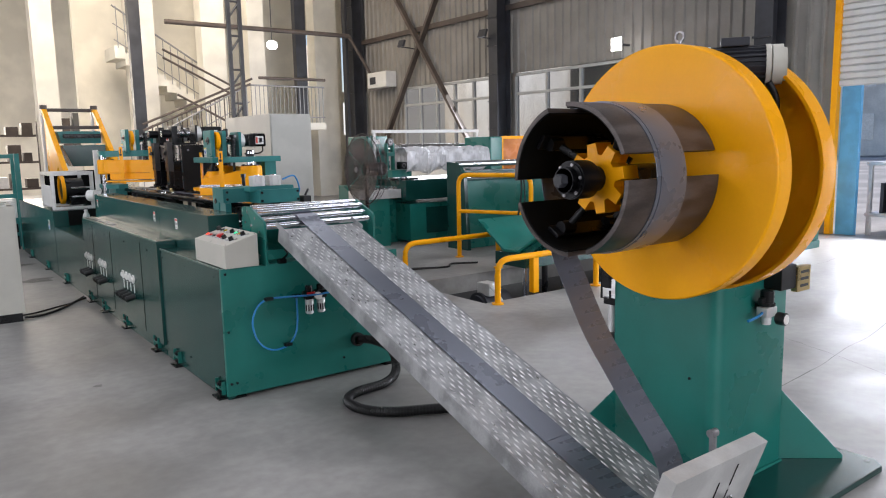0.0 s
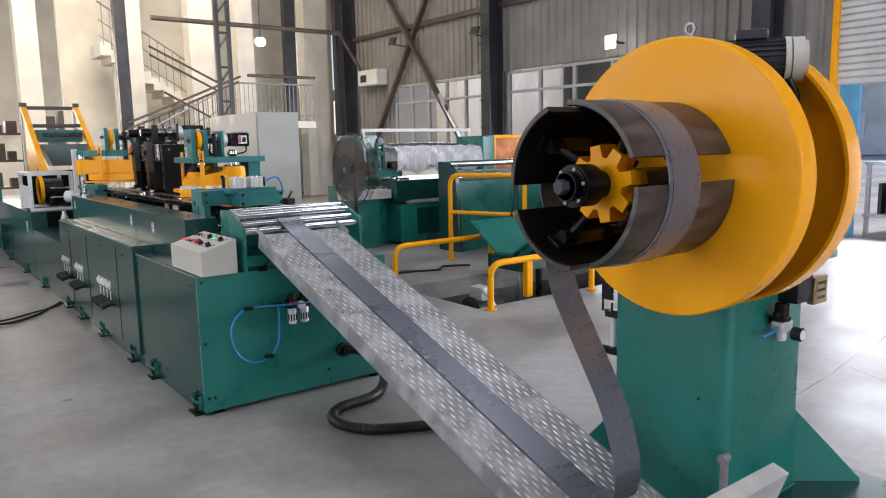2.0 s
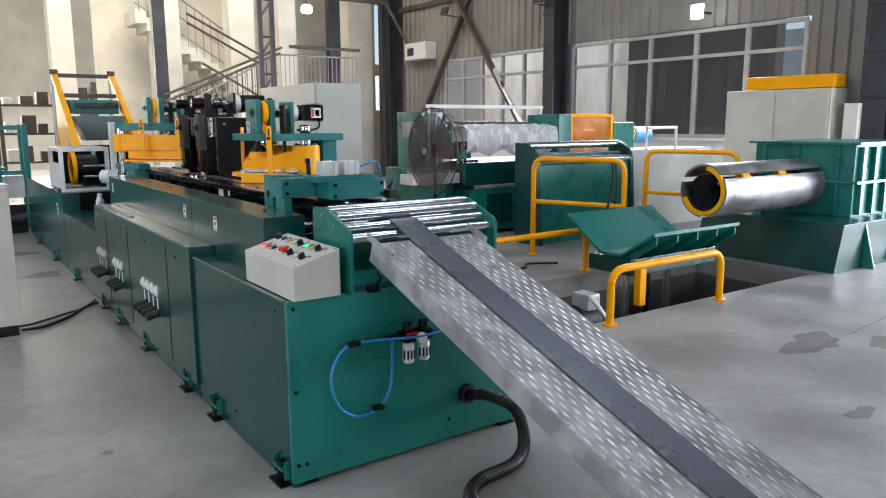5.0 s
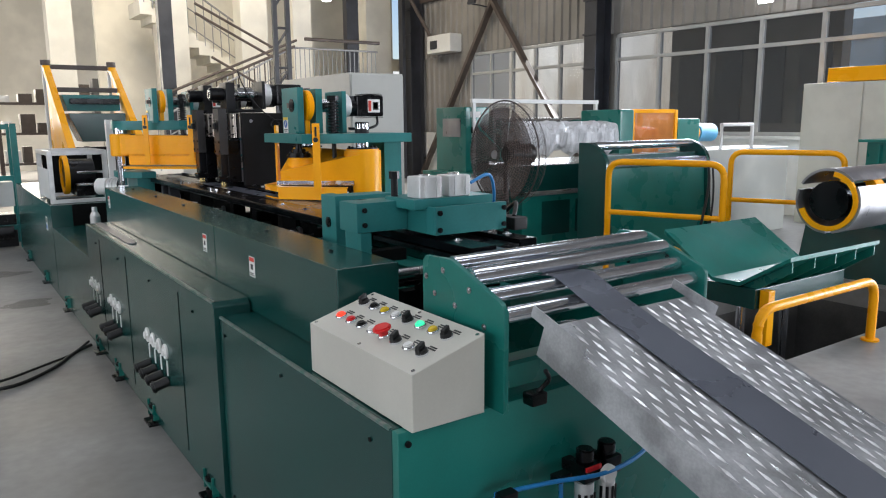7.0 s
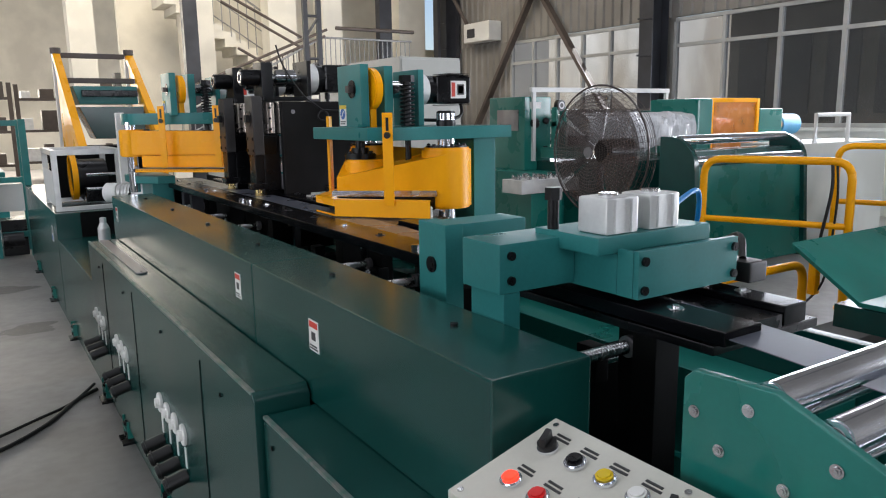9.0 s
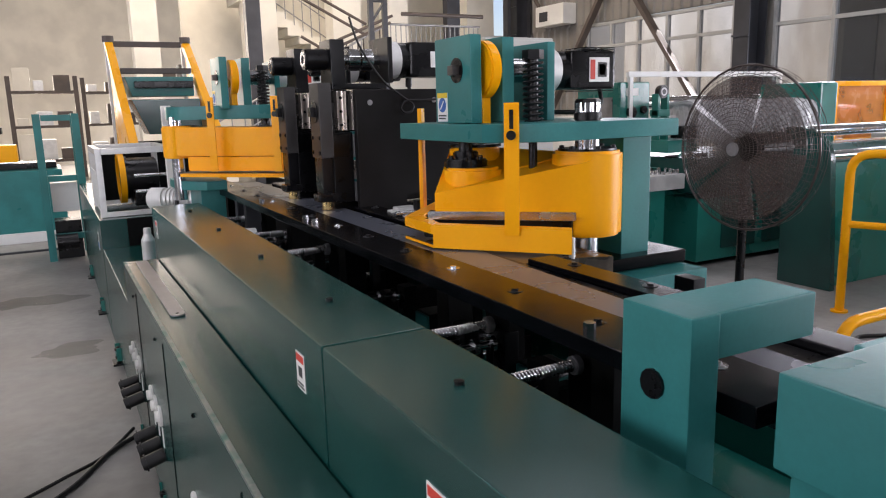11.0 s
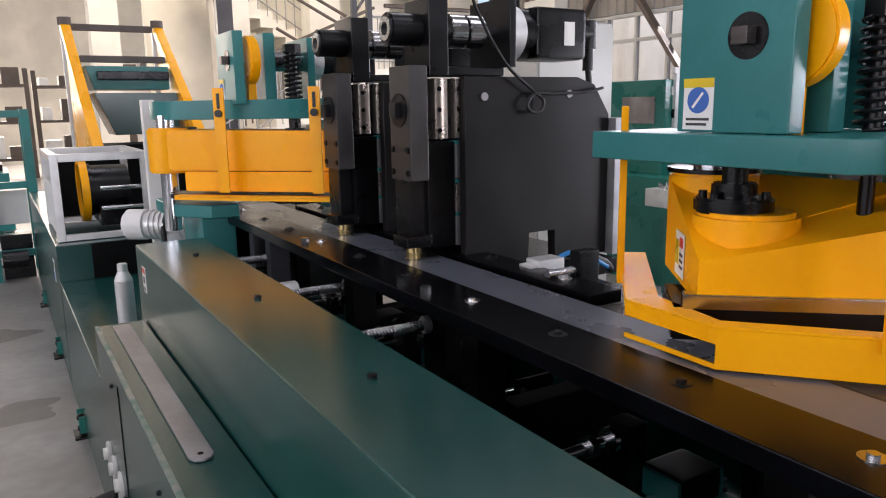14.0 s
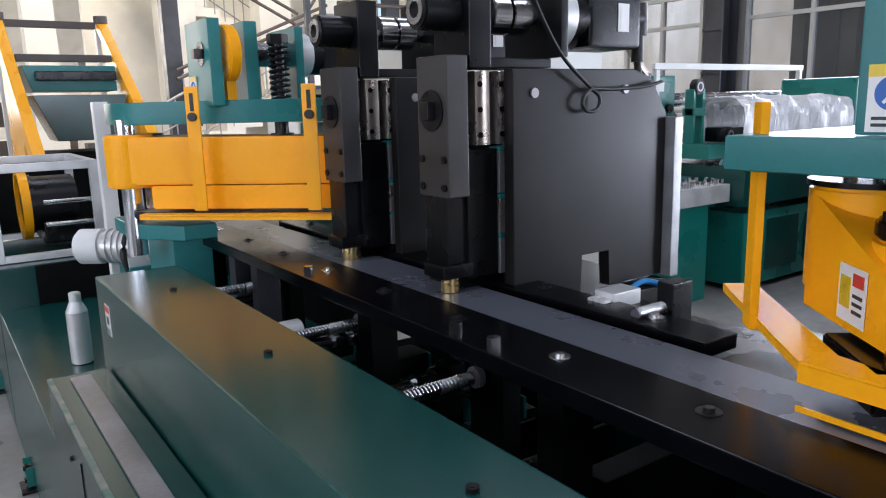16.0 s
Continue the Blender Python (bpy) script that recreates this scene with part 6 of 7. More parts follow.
    mm = Matrix.Translation((2.47, 1.66, 1.765)) @ Matrix.Rotation(radians(34), 4, "Z")
    cyl(bm, mm @ Vector((0, 0, 0)), mm @ Vector((0, -0.22, 0)), 0.062, 32, bev=0.006)
    mo = wpart("motor", bm, DSTEEL, d, "finned dark grey motor")
    for k in range(22):
        a = 2 * math.pi * k / 22
        bm = B()
        box(bm, -0.002, 0.002, -0.215, -0.02, 0.06, 0.072, 0, mm @ Matrix.Rotation(a, 4, "Y"))
        wpart("fin", bm, DSTEEL, mo)
    bm = B()
    cyl(bm, mm @ Vector((0, -0.215, 0)), mm @ Vector((0, -0.275, 0)), 0.072, 32, bev=0.012)
    cyl(bm, mm @ Vector((0, -0.205, 0)), mm @ Vector((0, -0.222, 0)), 0.074, 32)
    wpart("fan_cover", bm, BEIGE, mo, "pale fan cover")
    bm = B()
    box(bm, -0.05, 0.05, -0.15, -0.05, 0.067, 0.10, 0.008, mm)
    wpart("terminal_box", bm, DSTEEL, mo)
    bm = B()
    ring(bm, (2.42, 1.74, 1.885), "x", 0.014, 0.022, -0.004, 0.004, seg=24)
    cyl(bm, (2.42, 1.74, 1.72), (2.42, 1.74, 1.868), 0.01, 12)
    wpart("lifting_eye", bm, DRUM2, d)
    bm = B()
    tube(bm, [(2.56, 1.46, 1.70), (2.60, 1.45, 1.64), (2.62, 1.47, 1.55), (2.59, 1.53, 1.48), (2.57, 1.575, 1.45)], 0.012, 8)
    wpart("motor_cable", bm, RUBBER, d)
    # regulator and switch box on the column
    bm = B()
    cyl(bm, (2.884, 1.61, 0.815), (2.884, 1.61, 0.868), 0.028, 24, bev=0.004)
    cyl(bm, (2.884, 1.61, 0.80), (2.884, 1.61, 0.815), 0.034, 24, bev=0.003)
    box(bm, 2.83, 2.884, 1.60, 1.62, 0.815, 0.84, 0.004)
    box(bm, 2.87, 2.9, 1.62, 1.656, 0.78, 0.81, 0.003)
    rg = wpart("regulator", bm, BLACK, col, "black and silver air regulator")
    bm = B()
    box(bm, 2.845, 2.925, 1.585, 1.635, 0.755, 0.798, 0.006)
    cyl(bm, (2.884, 1.61, 0.72), (2.884, 1.61, 0.756), 0.02, 18, bev=0.003)
    wpart("valve", bm, ALU, rg)
    bm = B()
    cyl(bm, (2.925, 1.585, 0.745), (2.925, 1.545, 0.745), 0.027, 24, bev=0.003)
    g = wpart("gauge", bm, RUBBER, rg)
    bm = B()
    cyl(bm, (2.925, 1.546, 0.745), (2.925, 1.5435, 0.745), 0.021, 24)
    wpart("dial", bm, LABELW, g, "white gauge dial")
    bm = B()
    tube(bm, [(2.85, 1.61, 0.775), (2.80, 1.60, 0.768), (2.745, 1.61, 0.755)], 0.006, 8)
    wpart("air_tube", bm, BLUE, rg)
    bm = B()
    box(bm, 2.93, 3.05, 1.575, 1.655, 0.86, 0.965, 0.006)
    sb = wpart("switch_box", bm, RUBBER, d)
    bm = B()
    box(bm, 3.052, 3.16, 1.57, 1.60, 0.84, 0.95, 0.004)
    sw = wpart("switch_cover", bm, BRASS, sb, "dull yellow switch cover with black print")
    for k in range(3):
        bm = B()
        box(bm, 3.075, 3.14, 1.5685, 1.57, 0.86 + 0.03 * k, 0.872 + 0.03 * k)
        wpart("print", bm, LABELK, sw)
    # bent hook and small air cylinder on the far side
    bm = B()
    box(bm, 2.572, 2.58, 2.19, 2.245, 0.83, 0.92, 0.001)
    tube(bm, [(2.576, 2.245, 0.93), (2.576, 2.245, 0.78), (2.576, 2.195, 0.78), (2.576, 2.195, 0.82)], 0.006, 8, smooth=False)
    wpart("hook", bm, BLACK, d)
    bm = B()
    cyl(bm, (2.63, 2.225, 0.60), (2.63, 2.225, 0.75), 0.022, 20)
    ac = wpart("air_cylinder", bm, ALU, d)
    for z in (0.58, 0.745):
        bm = B()
        box(bm, 2.60, 2.66, 2.187, 2.255, z, z + 0.035, 0.004)
        wpart("end_block", bm, BLACK, ac)
    bm = B()
    cyl(bm, (2.63, 2.25, 0.597), (2.63, 2.285, 0.597), 0.01, 12)
    wpart("fitting", bm, BLACK, ac)
    # drum
    dr = thing("drum", DRUM_AT, "", "")
    dr.parent = d
    dr["label"] = "dark expanding drum of four curved segments"
    for k in range(4):
        bm = B()
        ring(bm, (0, 0, 0), "x", 0.246, 0.261, -0.484, -0.004, 90 * k + 9.5, 90 * k + 80.5, seg=128)
        sg = part("segment", bm, DRUM, dr)
        # added near-black skin; the drum's inner shade is in its colour
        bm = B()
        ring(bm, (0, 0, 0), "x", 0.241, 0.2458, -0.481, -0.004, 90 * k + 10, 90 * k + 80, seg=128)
        part("inside_shade", bm, DARK, sg, "near-black skin that deepens the shade inside the drum")
        a = radians(90 * k + 45)
        ca, sa = math.cos(a), math.sin(a)
        for xx in (-0.36, -0.12):
            bm = B()
            cyl(bm, (xx + 0.06, 0.09 * ca, 0.09 * sa), (xx, 0.236 * ca, 0.236 * sa), 0.014, 12)
            cyl(bm, (xx - 0.03, 0.215 * ca, 0.215 * sa), (xx + 0.03, 0.215 * ca, 0.215 * sa), 0.024, 14)
            part("link", bm, BLACK, dr)
        bm = B()
        box(bm, -0.42, -0.1, -0.03, 0.03, 0.224, 0.24, 0.004, Matrix.Rotation(a - math.pi / 2, 4, "X"))
        part("clevis_rail", bm, BLACK, dr)
    bm = B()
    pts = []
    for k in range(8):
        a0 = radians(45 * k)
        for da, r in ((-10.5, 0.125), (10.5, 0.125), (15, 0.082), (30, 0.082)):
            pts.append((r * math.cos(a0 + radians(da)), r * math.sin(a0 + radians(da))))
    poly(bm, pts, "x", -0.34, -0.26, 0.003)
    part("spider", bm, YELLOW, dr, "yellow star-shaped spider")
    bm = B()
    cyl(bm, (-0.5, 0, 0), (0.0, 0, 0), 0.045, 24)
    part("shaft", bm, BLACK, dr)
    bm = B()
    cyl(bm, (-0.475, 0, 0), (-0.385, 0, 0), 0.066, 36, bev=0.006)
    cyl(bm, (-0.50, 0, 0), (-0.47, 0, 0), 0.045, 24, bev=0.004)
    hb = part("hub_nut", bm, BLACK, dr)
    for k in range(6):
        a = radians(60 * k)
        bm = B()
        cyl(bm, (-0.475, 0.055 * math.cos(a), 0.055 * math.sin(a)), (-0.481, 0.055 * math.cos(a), 0.055 * math.sin(a)), 0.006, 10)
        part("cap_screw", bm, DRUM2, hb)
    bm = B()
    cyl(bm, (-0.53, 0, 0), (-0.495, 0, 0), 0.024, 6, bev=0.003)
    part("nut", bm, DSTEEL, hb)
    # wound strip
    cx = SX - FLX
    part("strip_coil", ring(B(), (cx, 0, 0), "x", 0.261, 0.2655, -SW / 2, SW / 2, seg=160), STRIP, dr, "a few turns of grey steel strip")
    bm = ring(B(), (cx, 0, 0), "x", 0.2612, 0.2638, -SW / 2 - 0.018, -SW / 2 - 0.0005, seg=160)
    part("strip_turn", bm, STRIP, dr)
    return dr


DRUM_OB = decoiler()


# ---- far end of the cutting line ----
def far_line():
    f = thing("stacker_frame", (1.75, 10.3, 0.8), "white aluminium profile frame round a reel", "frame")
    for x in (1.50, 1.94):
        for y in (10.0, 10.75):
            bm = B()
            box(bm, x - 0.02, x + 0.02, y - 0.02, y + 0.02, 0.803, 1.26, 0.003)
            wpart("post", bm, ALU, f)
    for y in (10.0, 10.75):
        bm = B()
        box(bm, 1.52, 1.92, y - 0.02, y + 0.02, 1.22, 1.26, 0.003)
        wpart("rail", bm, ALU, f)
        bm = B()
        box(bm, 1.52, 1.92, y - 0.02, y + 0.02, 0.803, 0.835, 0.003)
        wpart("rail", bm, ALU, f)
    for x in (1.50, 1.94):
        bm = B()
        box(bm, x - 0.02, x + 0.02, 10.02, 10.73, 1.22, 1.26, 0.003)
        wpart("rail", bm, ALU, f)
    bm = B()
    box(bm, 1.482, 1.488, 10.03, 10.72, 0.84, 1.1, 0.001)
    wpart("side_panel", bm, WHITE, f)
    bm = B()
    box(bm, 1.785, 1.835, 8.96, 9.01, 0.612, 1.52, 0.004)
    wpart("tall_post", bm, WHITE, f)
    # sheet added so the frame's inside is dark by colour
    bm = B()
    box(bm, 1.53, 2.3, 10.765, 10.775, 0.805, 1.24, 0.002)
    wpart("inner_shade_sheet", bm, DARK, f, "near-black sheet added for the shade inside the frame")
    for z in (0.95, 1.06):
        bm = B()
        cyl(bm, (1.72, 10.1, z), (1.95, 10.1, z), 0.012, 12)
        wpart("bar", bm, STEEL, f)
    r = thing("guide_reel", (1.75, 10.35, 1.03), "yellow rimmed reel with a black drive inside the frame", "reel")
    bm = B()
    ring(bm, (1.66, 10.38, 1.03), "x", 0.15, 0.18, -0.02, 0.02, seg=48)
    wpart("rim", bm, YELLOW, r)
    bm = B()
    cyl(bm, (1.69, 10.38, 1.03), (1.90, 10.38, 1.03), 0.14, 32, bev=0.01)
    cyl(bm, (1.66, 10.38, 1.03), (1.70, 10.38, 1.03), 0.15, 32)
    box(bm, 1.72, 1.9, 10.2, 10.56, 0.84, 0.95, 0.01)
    wpart("drive", bm, BLACK, r)
    m = thing("gear_motor", (1.8, 9.1, 0.9), "grey finned gear motor with a black cable", "motor")
    bm = B()
    cyl(bm, (1.72, 9.12, 1.02), (1.80, 9.06, 1.02), 0.062, 28, bev=0.012)
    part_b = wpart("fan_cover", bm, WHITE, m)
    bm = B()
    cyl(bm, (1.80, 9.06, 1.02), (1.95, 8.95, 1.02), 0.055, 24)
    hs = wpart("housing", bm, ALU, m)
    for k in range(8):
        bm = B()
        q = Vector((1.81, 9.053, 1.02)).lerp(Vector((1.93, 8.965, 1.02)), k / 7)
        cyl(bm, q, q + Vector((0.005, -0.0037, 0)), 0.062, 24)
        wpart("fin", bm, ALU, hs)
    bm = B()
    box(bm, 1.84, 1.93, 8.94, 9.0, 0.92, 0.99, 0.006)
    wpart("terminal_box", bm, ALU, m)
    bm = B()
    tube(bm, [(1.93, 9.0, 1.15), (1.87, 8.98, 1.1), (1.83, 8.96, 1.0), (1.86, 8.95, 0.9), (1.9, 8.93, 0.87)], 0.011, 8)
    wpart("cable", bm, RUBBER, m)
    bm = B()
    box(bm, 1.84, 1.98, 8.92, 9.1, 0.61, 0.955, 0.004)
    wpart("mount", bm, TEAL, m)
    m.location += Vector((-0.04, -0.2, 0))
    # hopper tower
    h = thing("feeder_tower", (2.2, 12.6, 0.8), "yellow sloping steel tower with green hoppers", "tower")
    for x in (1.83, 2.52):
        bm = B()
        poly(bm, [(12.42, 2.14), (12.30, 2.14), (10.86, 1.15), (10.86, 1.05), (10.98, 1.07)], "x", x - 0.035, x + 0.035, 0.004)
        wpart("sloping_leg", bm, YELLOW, h)
        bm = B()
        poly(bm, [(12.36, 2.02), (11.0, 1.06), (11.0, 0.802), (12.36, 0.802)], "x", x - 0.012, x + 0.012, 0.002)
        wpart("side_sheet", bm, YELLOW, h)
        bm = B()
        box(bm, x - 0.03, x + 0.03, 12.425, 12.485, 0.802, 2.2, 0.004)
        wpart("rear_post", bm, WHITE, h, "white rear post")
        bm = B()
        cyl(bm, (x, 12.36, 2.145), (x, 12.36, 2.2), 0.05, 16)
        wpart("post_cap", bm, BROWN, h)
    for z, y, mt in ((2.13, 12.38, BROWN), (1.86, 11.95, BROWN)):
        bm = B()
        box(bm, 1.87, 2.48, y - 0.03, y + 0.03, z - 0.025, z + 0.025, 0.006)
        wpart("cross_bar", bm, mt, h, "brown steel cross bar")
    # blocks darken downwards; the near-black one fills the space below the hoppers
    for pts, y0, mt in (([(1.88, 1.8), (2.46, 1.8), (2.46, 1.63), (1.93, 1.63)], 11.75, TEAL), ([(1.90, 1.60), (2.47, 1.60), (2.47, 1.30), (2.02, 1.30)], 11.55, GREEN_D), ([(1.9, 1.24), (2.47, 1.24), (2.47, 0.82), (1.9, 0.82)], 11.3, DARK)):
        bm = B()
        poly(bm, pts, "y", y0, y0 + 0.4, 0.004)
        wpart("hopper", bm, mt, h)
    bm = B()
    box(bm, 1.95, 2.45, 11.68, 11.74, 1.70, 1.76, 0.006)
    wpart("hopper_rail", bm, BLACK, h)
    # second machine further off
    g = thing("far_machine", (0.6, 15.0, 0), "teal machine with yellow shear heads, far down the hall", "machine")
    bm = B()
    box(bm, -1.2, 1.35, 14.6, 15.6, 0.1, 0.85, 0.01)
    wpart("bed", bm, TEAL, g)
    bm = B()
    box(bm, -1.0, 1.3, 14.55, 14.598, 0.0, 0.12, 0.004)
    wpart("skirt", bm, WHITE, g)
    bm = B()
    box(bm, -1.2, 1.3, 14.8, 15.3, 0.86, 0.93, 0.01)
    wpart("table", bm, BLACK, g)
    for x in (-0.7, -0.1, 0.45):
        bm = B()
        box(bm, x, x + 0.45, 14.75, 15.1, 0.95, 1.15, 0.02)
        hd = wpart("shear_head", bm, YELLOW, g)
        bm = B()
        cyl(bm, (x + 0.22, 14.9, 1.15), (x + 0.22, 14.9, 1.45), 0.05, 16)
        box(bm, x + 0.12, x + 0.32, 14.8, 15.0, 1.28, 1.36, 0.01)
        wpart("actuator", bm, BLACK, hd)
    t = thing("teal_post_frame", (1.3, 13.3, 0), "teal upright post frame beside the line", "frame")
    for x, y in ((1.15, 13.1), (1.5, 13.1), (1.15, 13.6), (1.5, 13.6)):
        bm = B()
        box(bm, x - 0.035, x + 0.035, y - 0.035, y + 0.035, 0.0, 1.5, 0.004)
        wpart("post", bm, TEAL, t)
    for z in (0.25, 0.85, 1.46):
        bm = B()
        box(bm, 1.19, 1.46, 13.07, 13.13, z - 0.03, z + 0.03, 0.004)
        wpart("rail", bm, TEAL, t)
    bm = B()
    box(bm, 1.2, 1.45, 13.16, 13.5, 0.5, 0.8, 0.006)
    wpart("white_box", bm, WHITE, t)
    bm = B()
    box(bm, 1.2, 1.45, 13.2, 13.5, 0.0, 0.4, 0.01)
    cyl(bm, (1.2, 13.05, 0.2), (1.4, 13.05, 0.2), 0.08, 20)
    wpart("drive", bm, BLACK, t)
    # floor tracks
    for y in (13.8, 17.2):
        bm = B()
        box(bm, -6, 1.4, y, y + 0.05, 0.0, 0.02)
        solid("floor_rail", bm, DSTEEL, "dark steel rail let into the floor", "rail", "floor rails", "structure")


def beige_cabinet():
    c = thing("electrical_cabinet", (0.5, 7.7, 0), "low beige enamelled control cabinet on a dark plinth", "cabinet")
    bm = B()
    box(bm, 0.1, 0.80, 7.42, 8.0, 0.08, 1.04, 0.006)
    wpart("body", bm, BEIGE, c)
    bm = B()
    box(bm, 0.12, 0.78, 7.44, 7.98, 0.0, 0.08)
    wpart("plinth", bm, BLACK, c)
    p = thing("paper_stack", (0.5, 7.7, 1.04), "untidy stack of white papers on the cabinet", "papers")
    rng = random.Random(4)
    for k in range(7):
        bm = B()
        box(bm, -0.15, 0.15, -0.105, 0.105, 0, 0.006, 0, pose(0.62 + rng.uniform(-0.04, 0.04), 7.6 + rng.uniform(-0.03, 0.05), 1.041 + 0.0065 * k, 0, 0, rng.uniform(-20, 20)))
        wpart("sheet", bm, LABELW, p)
    bm = B()
    tube(bm, [(0.8, 7.5, 0.02), (0.95, 7.55, 0.012), (1.15, 7.75, 0.012), (1.3, 8.0, 0.012), (1.42, 8.1, 0.02)], 0.011, 8)
    solid("floor_cable", bm, RUBBER, "black cable lying on the floor", "cable")
    bm = B()
    tube(bm, [(0.8, 7.62, 0.02), (0.92, 7.7, 0.012), (1.12, 7.85, 0.012), (1.28, 7.98, 0.012), (1.42, 8.2, 0.02)], 0.008, 8)
    solid("floor_cable", bm, RUBBER, "black cable lying on the floor", "cable")


def tall_cabinet():
    c = thing("tall_cabinet", (4.3, 9.9, 0), "tall pale grey electrical cabinet", "cabinet")
    bm = B()
    box(bm, 3.985, 4.575, 9.15, 10.75, 0.1, 1.95, 0.006)
    b = wpart("body", bm, CABINET, c)
    bm = B()
    box(bm, 4.0, 4.57, 9.135, 9.15, 0.14, 1.93, 0.004)
    d = wpart("door", bm, CABINET, b, "pale grey cabinet door")
    bm = B()
    box(bm, 4.03, 4.05, 9.115, 9.135, 1.0, 1.12, 0.003)
    wpart("handle", bm, BLACK, d)
    bm = B()
    box(bm, 4.0, 4.56, 9.17, 10.73, 0.0, 0.1)
    wpart("plinth", bm, BLACK, c)
    p = thing("panel_screen", (5.0, 11.3, 1.5), "small dark operator screen on a white stand", "screen")
    bm = B()
    box(bm, 4.95, 5.4, 11.2, 11.3, 1.35, 1.72, 0.01)
    wpart("case", bm, WHITE, p)
    bm = B()
    box(bm, 5.0, 5.35, 11.19, 11.2, 1.4, 1.68)
    wpart("screen", bm, BLACK, p)
    bm = B()
    box(bm, 5.1, 5.25, 11.22, 11.3, 0.0, 1.35, 0.004)
    wpart("stand", bm, WHITE, p)


def fan():
    f = thing("pedestal_fan", (4.16, 7.05, 0), "large black wire pedestal fan standing on the floor", "fan")
    c = Vector((4.16, 7.05, 1.245))
    R = 0.39
    rings = [(R * k / 20, -0.02 - 0.09 * math.sqrt(max(0, 1 - (k / 20) ** 2))) for k in range(2, 21)]
    bm = B()
    for r, x in rings:
        n = 40
        ps = [c + Vector((x, r * math.cos(2 * math.pi * i / n), r * math.sin(2 * math.pi * i / n))) for i in range(n + 1)]
        tube(bm, ps, 0.0013 if r < R - 0.01 else 0.006, 5, smooth=False)
    for k in range(72):
        a = 2 * math.pi * k / 72
        tube(bm, [c + Vector((x, r * math.cos(a), r * math.sin(a))) for r, x in rings], 0.0012, 4, smooth=False)
    tagged(wpart("front_guard", bm, WIRE, f), kind="stuff")
    bm = B()
    for r, x in rings:
        n = 32
        ps = [c + Vector((-x + 0.02, r * math.cos(2 * math.pi * i / n), r * math.sin(2 * math.pi * i / n))) for i in range(n + 1)]
        tube(bm, ps, 0.0012, 4, smooth=False)
    for k in range(24):
        a = 2 * math.pi * k / 24
        tube(bm, [c + Vector((-x + 0.02, r * math.cos(a), r * math.sin(a))) for r, x in rings], 0.001, 4, smooth=False)
    tagged(wpart("rear_guard", bm, WIRE, f), kind="stuff")
    bm = B()
    cyl(bm, c + Vector((-0.112, 0, 0)), c + Vector((-0.10, 0, 0)), 0.032, 24)
    wpart("badge", bm, DRUM2, f)
    for k in range(5):
        bm = B()
        m = Matrix.Translation(c) @ Matrix.Rotation(2 * math.pi * k / 5, 4, "X")
        ring(bm, (0, 0, 0), "x", 0.06, 0.345, -0.004, 0.0, -33, 33, seg=60)
        bmesh.ops.transform(bm, matrix=m @ Matrix.Rotation(radians(8), 4, "Z"), verts=bm.verts)
        wpart("blade", bm, BLADE, f)
    bm = B()
    cyl(bm, c, c + Vector((0.26, 0, 0)), 0.075, 24, bev=0.02)
    wpart("motor", bm, PLATE, f)
    bm = B()
    cyl(bm, (4.21, 7.1, 0.03), (4.21, 7.1, 1.2), 0.022, 16)
    wpart("pole", bm, BLACK, f)
    bm = B()
    cyl(bm, (4.21, 7.1, 0.0), (4.21, 7.1, 0.035), 0.26, 32, bev=0.008)
    wpart("base", bm, BLACK, f)


# ---- second line: loop pit, slitter, coil decoiler ----
def hoop(name, x0, x1, y, h, r, mid=None, y1=None, label="yellow tubular steel guard rail"):
    y1 = y if y1 is None else y1
    g = thing(name, (x0, y, 0), label, "guard rail", "guard rails")
    a, b, c, d = (x0, y, 0), (x0, y, h), (x1, y1, h), (x1, y1, 0)
    bm = B()
    tube(bm, [a, *bend(a, b, c, 0.14), *bend(b, c, d, 0.14), d], r, 12, smooth=False)
    wpart("rail", bm, YELLOW, g)
    if mid:
        bm = B()
        tube(bm, [(x0, y, mid), (x1, y1, mid)], r * 0.85, 10, smooth=False)
        wpart("mid_rail", bm, YELLOW, g)
    for x, yy in ((x0, y), (x1, y1)):
        bm = B()
        cyl(bm, (x, yy, 0), (x, yy, 0.012), r * 1.9, 18)
        wpart("foot_plate", bm, YELLOW, g)
    return g


